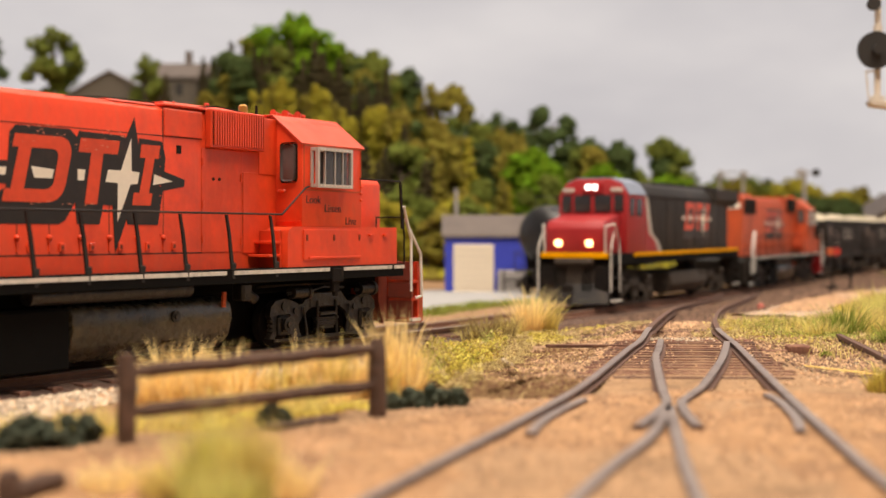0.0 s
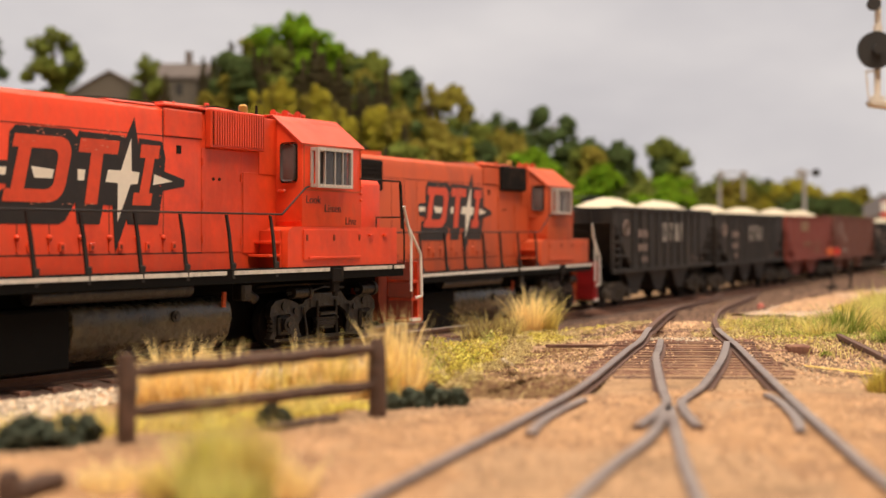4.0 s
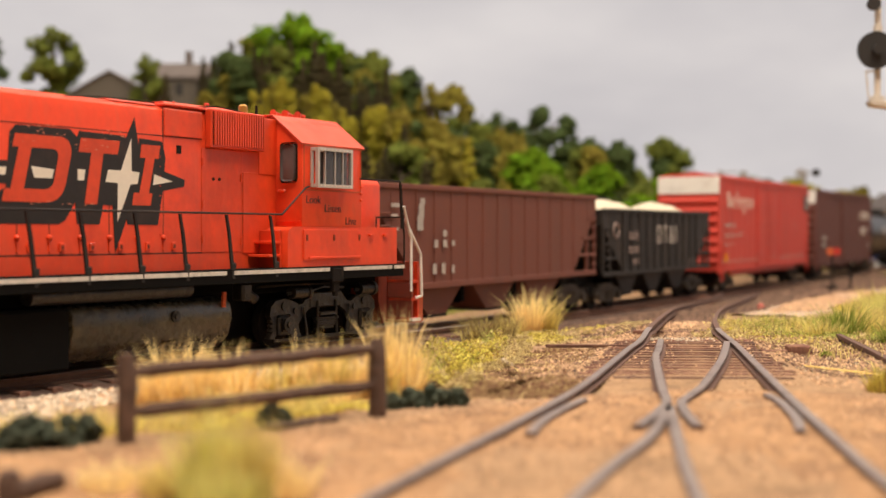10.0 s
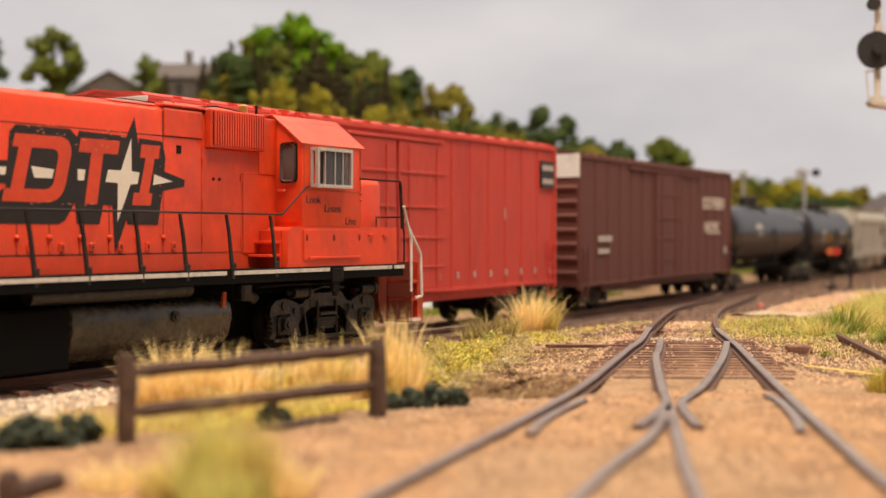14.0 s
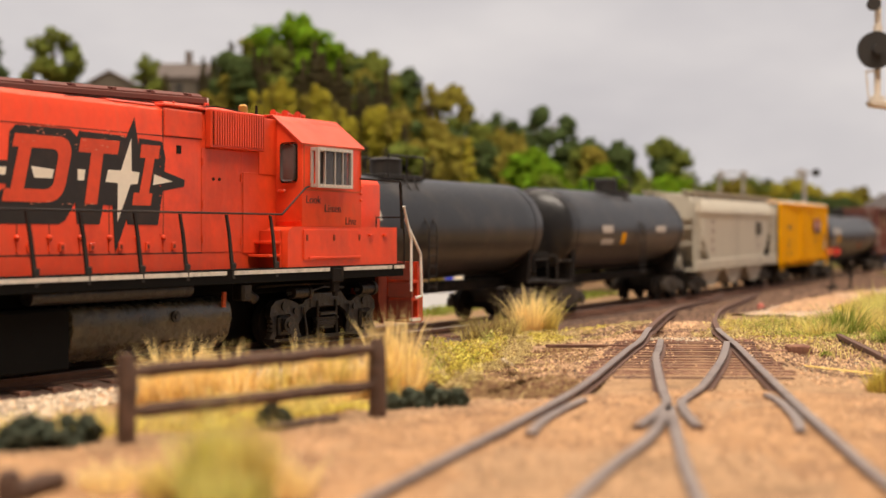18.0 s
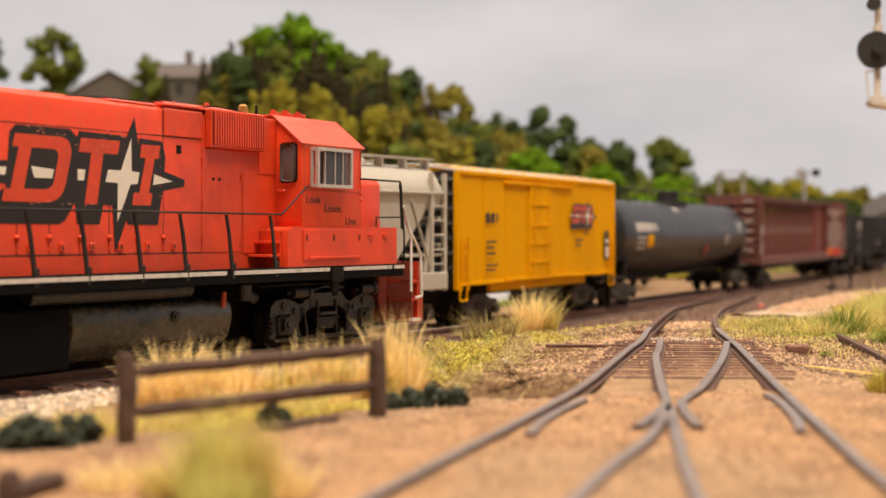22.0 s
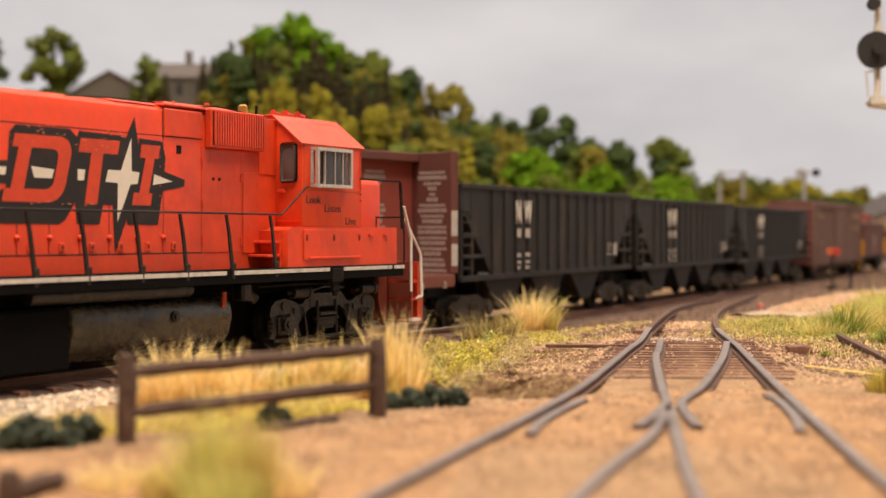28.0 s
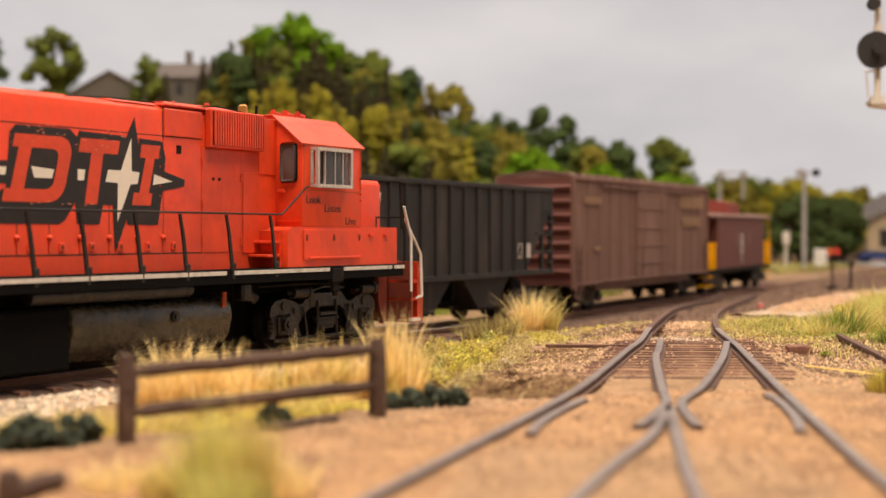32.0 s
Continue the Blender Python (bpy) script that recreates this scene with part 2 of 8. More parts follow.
def smooth_line(pts, n=8):
    out = []
    for i in range(len(pts) - 1):
        p0, p1, p2, p3 = (Vector(pts[max(0, min(len(pts) - 1, j))]) for j in (i - 1, i, i + 1, i + 2))
        for k in range(n):
            t = k / n
            out.append(0.5 * (2 * p1 + (p2 - p0) * t + (2 * p0 - 5 * p1 + 4 * p2 - p3) * t * t + (3 * p1 - p0 - 3 * p2 + p3) * t ** 3))
    out.append(Vector(pts[-1]))
    return out


RAIL_H = 1.95
LEFT_STOCK = smooth_line([(-14.0, 93, 3.8), (-7.1, 111, 3.8), (1.0, 133.6, 3.8), (7.9, 153, 3.8), (17.4, 180.7, 3.8), (24.1, 203.6, 3.8), (36.2, 249.8, 3.8), (42.5, 273, 3.8), (50, 308, 3.6), (63, 367, 2.2), (86, 474, -2.2), (102, 530, -3.9), (126, 606, -5.8), (150, 682, -7.0)])
RIGHT_STOCK = smooth_line([(39.4, 95, 3.8), (41.7, 120.5, 3.8), (43.6, 136.7, 3.8), (48.9, 178.3, 3.8), (53.6, 212.6, 3.8), (60.8, 264.7, 3.8), (66.2, 306, 3.6), (78.7, 367, 2.2), (104, 474, -2.2), (120, 530, -3.9), (144, 606, -5.8), (168, 682, -7.0)])

GROUND_AT = [(-60, 80, 3.1), (0, 80, 3.1), (60, 80, 3.1), (110, 130, 3), (-36, 140, 3), (-8, 160, 3), (20, 130, 3.2), (40, 180, 3.0), (40, 215, 1.35), (62, 215, 1.3), (70, 250, 1.2), (15, 230, 1.0), (50, 262, 1.25), (53, 290, 1.1), (110, 230, 1.6),
             (100, 305, 0.2), (150, 330, -1.2), (-110, 197, -3.4), (-83, 239, -3.4), (-57, 282, -3.4), (-30, 324, -3.6), (-14, 349, -4.6), (-40, 190, 0.6), (-60, 180, 0.0), (-5, 205, 1.2),
             (-90, 150, 1.0), (-48, 356, -9.0), (-14, 419, -9.5), (30, 503, -10.2), (99, 632, -11), (190, 803, -12), (305, 1018, -13), (0, 760, -11), (40, 860, -11), (-90, 900, -11),
             (71, 367, -0.6), (95, 474, -5.0), (111, 530, -6.7), (135, 606, -8.6), (22, 300, -1.4), (20, 351, -4.2), (30, 420, -6.8), (114, 358, -2.2), (180, 400, -4), (150, 560, -7.8), (240, 700, -10.2), (400, 800, -11), (400, 1200, -12), (-150, 560, -9), (-200, 500, -9)]
GROUND_AT += [(*main_point(s)[:2], -12.6) for s in list(range(1000, 4400, 150)) + list(range(-3500, -330, 150))]
GXY = np.array(GROUND_AT)


def ease(a, b, x):
    t = max(0.0, min(1.0, (x - a) / (b - a)))
    return t * t * (3 - 2 * t)


RIDGE_X = [-700, -560, -420, -330, -250, -190, -135, -73, -22, 39, 95, 156, 202, 260, 330, 900]
RIDGE_Z = [-12, 60, 150, 128, 125, 130, 138, 112, 92, 58, 50, 26, 18, -6, -12, -12]

LX = ([p.x for p in LEFT_STOCK], [p.y for p in LEFT_STOCK])
RX = ([p.x for p in RIGHT_STOCK], [p.y for p in RIGHT_STOCK])


def main_bed(s):
    return -6.1 - 0.0061 * max(-75.0, min(700.0, s)) - 3.6


def ground_z(x, y):
    d2 = (GXY[:, 0] - x) ** 2 + (GXY[:, 1] - y) ** 2 + 60.0
    w = d2 ** -1.6
    z = float((w * GXY[:, 2]).sum() / w.sum())
    # track beds are level benches
    qx, qy = x - MAIN_AT[0], y - MAIN_AT[1]
    along, across = qx * MAIN_DIR[0] + qy * MAIN_DIR[1], abs(qx * MAIN_DIR[1] - qy * MAIN_DIR[0])
    if -130 < along < 900:
        z += (main_bed(along) - z) * (1 - ease(24, 46, across))
    elif -420 < along <= -130:
        z = min(z, -9.6) if across < 30 else z
    qx, qy = x - LOCO_AT[0], y - LOCO_AT[1]
    along, across = qx * AHEAD[0] + qy * AHEAD[1], abs(qx * AHEAD[1] - qy * AHEAD[0])
    if -260 < along < 60:
        z += (-3.6 - z) * (1 - ease(20, 34, across)) * (1 - ease(30, 60, along))
    if 196 < y < 302 and 0 < x < 110:
        lx, rx_ = float(np.interp(y, LX[1], LX[0])), float(np.interp(y, RX[1], RX[0]))
        k = (1 - ease(5, 16, max(lx - x, x - rx_, 0.0))) * ease(196, 210, y) * (1 - ease(288, 302, y))
        return z * (1 - k) + k * (2.22 + 0.08 * noise.noise((x * 0.3, y * 0.3, 5.5)))
    rise = ease(850, 1130, y)
    if rise > 0:
        z = z * (1 - rise) + rise * float(np.interp(x, RIDGE_X, RIDGE_Z))
    k = min(1.0, y / 400.0)
    return z + (0.25 + 0.5 * k) * noise.noise((x * 0.06, y * 0.06, 3.1)) + 0.18 * noise.noise((x * 0.35, y * 0.35, 7.7))


EARTH = mat("dry_earth_with_turf", (0.34, 0.20, 0.10), 0.95, vary=0.45, size=1.1, bump=1.0, dirt=(0.15, 0.085, 0.04), amount=0.5, dirt_size=9)
DIRT = mat("sandy_tan_dirt_road", (0.37, 0.20, 0.088), 0.95, vary=0.42, size=1.6, bump=1.0, dirt=(0.12, 0.055, 0.024), amount=0.62, dirt_size=7, fade=(0.42, 0.25, 0.13))
GRAVEL = mat("pale_gravel", (0.52, 0.37, 0.25), 0.95, vary=0.25, size=1.4, bump=0.9, dirt=(0.3, 0.2, 0.13), amount=0.3, dirt_size=14)
BALLAST = mat("brown_grey_ballast", (0.10, 0.056, 0.038), 0.95, vary=0.4, size=1.2, bump=1.0, dirt=(0.05, 0.027, 0.018), amount=0.45, dirt_size=20)
STONE = mat("loose_ballast_stone", (0.49, 0.39, 0.28), 0.9, vary=0.2, size=0.8, bump=0.4, islands=0.55)
STONE_TAN = mat("loose_tan_grit", (0.50, 0.31, 0.175), 0.9, vary=0.25, size=0.8, bump=0.4, islands=0.5)
STONE_BROWN = mat("loose_brown_stone", (0.15, 0.086, 0.055), 0.9, vary=0.2, size=0.8, bump=0.4, islands=0.55)
ASPHALT = mat("pale_grey_yard_surface", (0.38, 0.37, 0.36), 0.9, vary=0.12, size=3, bump=0.3, dirt=(0.28, 0.26, 0.24), amount=0.4, dirt_size=40)


def sheet(name, xs, ys, material, label, zoff=0.0, kind="structure", zfun=ground_z, category="ground"):
    verts = [(x, y, zfun(x, y) + zoff) for y in ys for x in xs]
    n = len(xs)
    faces = [(j * n + i, j * n + i + 1, (j + 1) * n + i + 1, (j + 1) * n + i) for j in range(len(ys) - 1) for i in range(n - 1)]
    return tagged(raw(name, verts, faces, material, smooth=True), label, category, kind=kind)


def ribbon(name, line, half, material, label, zoff, skirt=2.0, cols=9, edge=0.0, zfun=None):
    """A strip of ground along a line of (x, y, z), with ragged, sunken edges."""
    verts, faces = [], []
    for i, p in enumerate(line):
        a, b = Vector(line[max(0, i - 1)]), Vector(line[min(len(line) - 1, i + 1)])
        t = (b - a).xy.normalized()
        nrm = Vector((t.y, -t.x))
        for j in range(cols):
            u = j / (cols - 1) * 2 - 1
            w = u * (half + edge * noise.noise((p[0] * 0.09, p[1] * 0.09, u * 3)))
            x, y = p[0] + nrm.x * w, p[1] + nrm.y * w
            z = (zfun(x, y) if zfun else p[2]) + zoff - (skirt * ease(0.62, 1.0, abs(u))) + 0.16 * noise.noise((x * 0.5, y * 0.5, 1.7))
            verts.append((x, y, z))
    for i in range(len(line) - 1):
        for j in range(cols - 1):
            faces.append((i * cols + j, i * cols + j + 1, (i + 1) * cols + j + 1, (i + 1) * cols + j))
    return tagged(raw(name, verts, faces, material, smooth=True), label, "ground", kind="structure")


gx = sorted(set(list(np.arange(-160, 200, 4.5)) + list(np.arange(-900, -160, 30)) + list(np.arange(200, 420, 14)) + list(np.arange(420, 2700, 60)) + list(np.arange(-2700, -900, 60))))
gy = sorted(set(list(np.arange(-1900, -400, 60)) + list(np.arange(-400, 70, 40)) + list(np.arange(70, 420, 4.0)) + list(np.arange(420, 900, 11)) + list(np.arange(900, 1500, 28)) + list(np.arange(1500, 2400, 60))))
sheet("ground", gx, gy, EARTH, "dry brown layout ground with patchy green turf")

# the sandy road under the turnout, level with the rails in the foreground
road_edge = [(-70, 128), (-36, 146), (-8, 164), (8, 180), (18, 189), (30, 195), (50, 198), (60, 195), (70, 186), (92, 174), (140, 150)]
rx, ry = [e[0] for e in road_edge], [e[1] for e in road_edge]


def road_z(x, y):
    lim = float(np.interp(x, rx, ry)) + 5 * noise.noise((x * 0.12, 2.0, 5.0))
    return ground_z(x, y) * 0.25 + 0.75 * 3.05 - 5.0 * ease(lim - 4, lim + 9, y)


sheet("dirt_road", list(np.arange(-150, 180, 3.2)), list(np.arange(-100, 262, 3.2)), DIRT, "sandy tan dirt road packed up to the rails", 0.0, zfun=road_z, category="road")

MAIN_LINE = [Vector(main_point(s)[:3]) for s in list(range(-3560, -420, 40)) + list(range(-420, 900, 12)) + list(range(900, 4400, 40))]
LOCO_LINE = [Vector((*loco_xy(x, 0), -0.0035 * x)) for x in range(-260, 62, 8)]
ribbon("ballast_bed_main", MAIN_LINE, 31, BALLAST, "brown weathered ballast under the main track", -2.5, 3.2, edge=3)
ribbon("ballast_bed_siding", LOCO_LINE, 20, BALLAST, "brown ballast under the parked engine", -2.0, 2.6, edge=3)
GRAVEL_LINE = [Vector((118 + 11 * i, 470 + 24 * i, ground_z(118 + 11 * i, 470 + 24 * i))) for i in range(14)]
ribbon("gravel_path", GRAVEL_LINE, 16, GRAVEL, "pale sandy gravel strip beside the main track", 0.9, 1.8, edge=8, zfun=ground_z)
YARD_LINE = [Vector((p[0] - math.cos(p[3]) * 118, p[1] + math.sin(p[3]) * 118, -9)) for p in (main_point(d) for d in range(-110, 350, 20))]
ribbon("yard_pavement", YARD_LINE, 64, ASPHALT, "pale grey paved yard before the blue shed", 1.1, 1.5, edge=2, zfun=ground_z)


# ---- tracks ----
def rail_mesh(line, tall=RAIL_H, head=1.35, foot=2.3):
    verts, faces = [], []
    neck = -0.5 * tall
    prof = [(-foot / 2, -tall), (foot / 2, -tall), (foot / 2, -tall + 0.2), (0.3, -tall + 0.35), (0.3, neck), (head / 2, neck + 0.15), (head / 2, -0.12), (head / 2 - 0.15, 0), (-head / 2 + 0.15, 0), (-head / 2, -0.12), (-head / 2, neck + 0.15), (-0.3, neck), (-0.3, -tall + 0.35), (-foot / 2, -tall + 0.2)]
    k = len(prof)
    for i, p in enumerate(line):
        a, b = line[max(0, i - 1)], line[min(len(line) - 1, i + 1)]
        t = (Vector(b) - Vector(a)).xy.normalized()
        for u, w in prof:
            verts.append((p[0] + t.y * u, p[1] - t.x * u, p[2] + w))
    top = []
    for i in range(len(line) - 1):
        for j in range(k):
            faces.append((i * k + j, i * k + (j + 1) % k, (i + 1) * k + (j + 1) % k, (i + 1) * k + j))
            top.append(j in (6, 7, 8))
    faces += [tuple(range(k - 1, -1, -1)), tuple((len(line) - 1) * k + j for j in range(k))]
    return verts, faces, top + [False, False]


def rail(line, parent, name="rail", tall=RAIL_H):
    verts, faces, top = rail_mesh(line, tall)
    ob = raw(name, verts, faces, RAIL_RUST, parent)
    ob.data.materials.append(STEEL)
    ob.data.polygons.foreach_set("material_index", [int(f) for f in top])
    return ob


def offset(line, d):
    out = []
    for i, p in enumerate(line):
        t = (line[min(len(line) - 1, i + 1)] - line[max(0, i - 1)]).xy.normalized()
        out.append(Vector((p.x + t.y * d, p.y - t.x * d, p.z)))
    return out


TIE_MESH = part("tie", box(B(), -1.25, 1.25, -14.5, 14.5, -1.6, 0, 0.15), TIE)
TIE_DATA = TIE_MESH.data
bpy.data.objects.remove(TIE_MESH)


def tie(parent, x, y, z, heading, stretch=1.0, thin=1.0):
    ob = new("tie", TIE_DATA)
    ob.parent = parent
    ob.matrix_basis = pose(x * MM, y * MM, z * MM, 0, 0, 90 - math.degrees(heading) + random.uniform(-1.5, 1.5)) @ Matrix.Diagonal((thin, stretch, 1, 1))
    return ob


MAIN_RUST = mat("dusty_rust_rail_side", (0.27, 0.135, 0.085), 0.8, vary=0.25, bump=0.3)
track = thing("main_track", "rusty rails on weathered ties, main track of the layout", "track", kind="structure")
for d in (-8.9, 8.9):
    rail(offset(MAIN_LINE, d), track).data.materials[0] = MAIN_RUST
for i in range(100):
    s = -90 + i * 7.0
    x, y, z, a = main_point(s)
    tie(track, x, y, z - RAIL_H, a)
siding = thing("siding_track", "rusty rails on ties under the parked engine", "track", kind="structure")
for d in (-8.9, 8.9):
    rail(offset(LOCO_LINE, d), siding)
for i in range(40):
    x, y = loco_xy(-225 + i * 7.0, 0)
    tie(siding, x, y, 0.0035 * (225 - i * 7.0) - RAIL_H, radians(32.1))

turnout = thing("turnout", "turnout with worn rails, wing rails and frog", "turnout", kind="structure")
LOW = 1.3
rail(LEFT_STOCK[:65], turnout, tall=LOW)
rail(RIGHT_STOCK[:49], turnout, tall=LOW)
for far_line in (LEFT_STOCK[64:], RIGHT_STOCK[48:]):
    rail(far_line, turnout, "rusty_rail").data.materials.pop(index=1)
rail(smooth_line([(46.6, 272, 3.8), (42.4, 250, 3.8), (39.2, 234, 3.8), (33.2, 193, 3.8), (31.3, 178, 3.8), (30.2, 172.5, 3.8), (27.0, 163, 3.7), (23.6, 154, 3.6)]), turnout, "point_rail", LOW)
rail(smooth_line([(59.9, 268, 3.8), (54.8, 247, 3.8), (49.2, 226, 3.8), (39.6, 193.5, 3.8), (34.6, 180, 3.8), (32.6, 173.5, 3.8), (31.6, 165, 3.7), (31.0, 154, 3.6)]), turnout, "point_rail", LOW)
rail(smooth_line([(30.2, 170.5, 3.8), (24.3, 147.4, 3.8), (18.5, 131.6, 3.8), (14.1, 119.2, 3.8), (6.0, 95, 3.8)]), turnout, "frog_rail", LOW)
rail(smooth_line([(30.4, 170.5, 3.8), (26.3, 141.5, 3.8), (24.4, 127.8, 3.8), (22.8, 114, 3.8), (20.6, 92, 3.8)]), turnout, "frog_rail", LOW)
rail(smooth_line([(19.8, 179, 3.6), (16.2, 170, 3.6), (12.2, 158, 3.6), (10.2, 149, 3.5)]), turnout, "guard_rail", LOW)
rail(smooth_line([(47.2, 185, 3.5), (46.8, 176, 3.6), (45.0, 162, 3.6), (42.6, 151, 3.5)]), turnout, "guard_rail", LOW)
for i in range(16):
    y = 215 + 4.8 * i
    lx = 24.6 + 0.235 * (y - 215) + random.uniform(-1.6, 0.6)
    rx_ = 58.2 + 0.13 * (y - 215) + random.uniform(-0.6, 1.2)
    tie(turnout, (lx + rx_) / 2, y + random.uniform(-0.5, 0.5), 3.8 - LOW + 0.02 - 0.12 * random.random(), math.atan2(0.03, 1), (rx_ - lx + 3) / 29, 0.62)
for i in range(16):
    k = 70 + i * 2
    if k < min(len(LEFT_STOCK), len(RIGHT_STOCK) + 16):
        p = LEFT_STOCK[min(k, len(LEFT_STOCK) - 1)]
        j = min(range(len(RIGHT_STOCK)), key=lambda q: (RIGHT_STOCK[q] - p).length)
        m = (p + RIGHT_STOCK[j]) / 2
        tie(turnout, m.x, m.y, m.z - RAIL_H - 1.4, radians(14))
bm = B()
box(bm, 22, 48, 270.6, 271.8, 2.1, 2.75, 0.1)
part("throw_bar", bm, TIE, turnout)
bm = B()
box(bm, 71.5, 76, 262, 266, 1.0, 3.3, 0.3)
box(bm, 66, 71.5, 263, 265, 1.2, 2.3, 0.2)
part("switch_box", bm, TIE, turnout, "rusty brown switch motor box")


# ---- engines ----
def truck_parts(parent, xc, wheel_r=5.5, base=31.5, y=11.6, name="truck", four=True, frame_mat=None):
    """A two-axle engine truck: cast side frames, wheels, axle boxes, springs, brake cylinders."""
    frame_mat = frame_mat or GEAR
    bm = B()
    box(bm, xc - base / 2 - 2.5, xc + base / 2 + 2.5, -8, 8, 6, 10.5, 0.5)
    for ax in (-1, 1):
        box(bm, xc + ax * base / 2 - ax * 7.5 - 5.5, xc + ax * base / 2 - ax * 7.5 + 5.5, -7, 7, 2.0, 9.5, 0.8)
    # Truck core painted as the dark gap behind the side frames.
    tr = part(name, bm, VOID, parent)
    wheel = None
    for ax in (-base / 2, base / 2):
        for s in (-1, 1):
            bm = B()
            cyl(bm, (xc + ax, s * 7.4, wheel_r), (xc + ax, s * 9.4, wheel_r), wheel_r, 20)
            cyl(bm, (xc + ax, s * 9.3, wheel_r), (xc + ax, s * 10.0, wheel_r), wheel_r * 0.55, 14)
            part("wheel", bm, DARK, tr)
    hw = base / 2
    for s in (-1, 1):
        y0, y1 = s * (y - 0.9), s * (y + 0.6)
        bm = B()
        # cast frame: lobes over the boxes, arched arms, deep bolster in the middle
        top = [(-hw - 4.8, 7.6), (-hw - 4.4, 9.6), (-hw - 2.8, 10.9), (-hw + 0.4, 11.3), (-hw + 3.4, 10.7), (-hw + 5.6, 9.7), (-8.6, 9.9), (-7.2, 11.4), (-6.0, 12.4)]
        low = [(-5.6, 8.8), (-7.2, 8.0), (-8.8, 6.8), (-hw + 5.4, 5.2), (-hw + 5.9, 3.4), (-hw + 6.6, 2.4), (-hw + 3.0, 2.2), (-hw + 2.5, 3.4), (-hw + 2.5, 7.7), (-hw - 2.5, 7.7), (-hw - 2.5, 3.4), (-hw - 3.2, 2.2), (-hw - 5.0, 2.4), (-hw - 4.0, 3.8), (-hw - 3.8, 6.2)]
        for d in (-1, 1):
            plate(bm, [(xc + d * px, pz) for px, pz in top + low], y0, y1)
        box(bm, xc - 6.2, xc + 6.2, y0, s * (y + 0.9), 8.8, 12.4, 0.3)
        box(bm, xc - hw - 3.0, xc + hw + 3.0, s * (y - 0.2), s * (y + 0.35), 1.5, 2.1)
        frame = part("side_frame", bm, frame_mat, tr)
        bm = B()
        for d in (-1, 1):
            for px, pz, r in ((hw - 0.2, 9.6, 1.05), (hw - 4.2, 8.4, 0.8), (4.4, 10.6, 0.55), (1.6, 10.6, 0.55)):
                cyl(bm, (xc + d * px, s * (y + 0.5), pz), (xc + d * px, s * (y + 0.95), pz), r, 10)
        part("frame_boss", bm, frame_mat, frame)
        for ax in (-hw, hw):
            bm = B()
            box(bm, xc + ax - 2.3, xc + ax + 2.3, s * y, s * (y + 1.3), 3.0, 7.5, 0.4)
            cyl(bm, (xc + ax, s * y, 5.5), (xc + ax, s * (y + 2.3), 5.5), 1.75, 8)
            cyl(bm, (xc + ax, s * (y + 2.2), 5.5), (xc + ax, s * (y + 2.7), 5.5), 0.85, 10)
            for a in range(4):
                bx, bz = xc + ax + 1.75 * math.cos(0.8 + a * 1.57), 5.4 + 1.75 * math.sin(0.8 + a * 1.57)
                cyl(bm, (bx, s * (y + 1.2), bz), (bx, s * (y + 1.75), bz), 0.42, 6)
            part("axle_box", bm, frame_mat, tr)
            bm = B()
            for d in (-1, 1):
                for k in range(4):
                    cyl(bm, (xc + ax + d * 3.7, s * (y - 0.2), 3.0 + k), (xc + ax + d * 3.7, s * (y - 0.2), 3.55 + k), 0.85, 8)
            part("spring", bm, frame_mat, tr)
        for bx in (-hw + 5.0, hw - 0.2):
            bm = B()
            cyl(bm, (xc + bx - 3.0, s * (y + 1.2), 12.6), (xc + bx + 2.4, s * (y + 1.2), 12.6), 1.45, 14)
            cyl(bm, (xc + bx + 2.2, s * (y + 1.2), 12.6), (xc + bx + 3.2, s * (y + 1.2), 12.6), 1.75, 14)
            cyl(bm, (xc + bx - 4.6, s * (y + 1.2), 12.4), (xc + bx - 2.8, s * (y + 1.2), 12.6), 0.4, 6)
            part("brake_cylinder", bm, frame_mat, tr)
        bm = B()
        for px in (-3.6, 3.4):
            tube(bm, [(xc + px, s * (y + 1.1), 10.4), (xc + px * 1.08, s * (y + 1.2), 2.0)], 0.34)
        box(bm, xc - 4.2, xc + 4.2, s * (y + 0.4), s * (y + 1.5), 1.5, 2.3, 0.2)
        part("swing_hanger", bm, frame_mat, tr)
        bm = B()
        for k in range(5):
            box(bm, xc - 4.6 + 0.55 * k, xc + 4.6 - 0.55 * k, s * (y + 0.2), s * (y + 1.25), 5.9 - k * 0.55, 6.35 - k * 0.55, 0.08)
        plate(bm, [(xc - 3.0, 7.6), (xc + 3.0, 7.6), (xc + 3.0, 6.9), (xc - 3.0, 6.9)], s * (y + 0.2), s * (y + 1.4))
        part("leaf_spring", bm, frame_mat, tr)
        bm = B()
        tube(bm, [(xc - hw + 6.8, s * (y + 1.0), 9.2), (xc - hw + 8.2, s * (y + 1.1), 2.2), (xc - hw + 3.0, s * (y + 1.1), 1.7)], 0.28)
        tube(bm, [(xc + hw - 6.8, s * (y + 1.0), 9.2), (xc + hw - 8.0, s * (y + 1.1), 2.2), (xc + hw - 3.0, s * (y + 1.1), 1.7)], 0.28)
        tube(bm, [(xc - 6.0, s * (y + 0.8), 12.8), (xc - 1.0, s * (y + 0.8), 13.6), (xc + 7.0, s * (y + 0.8), 13.2)], 0.26)
        part("brake_rod", bm, frame_mat, tr)
    return tr


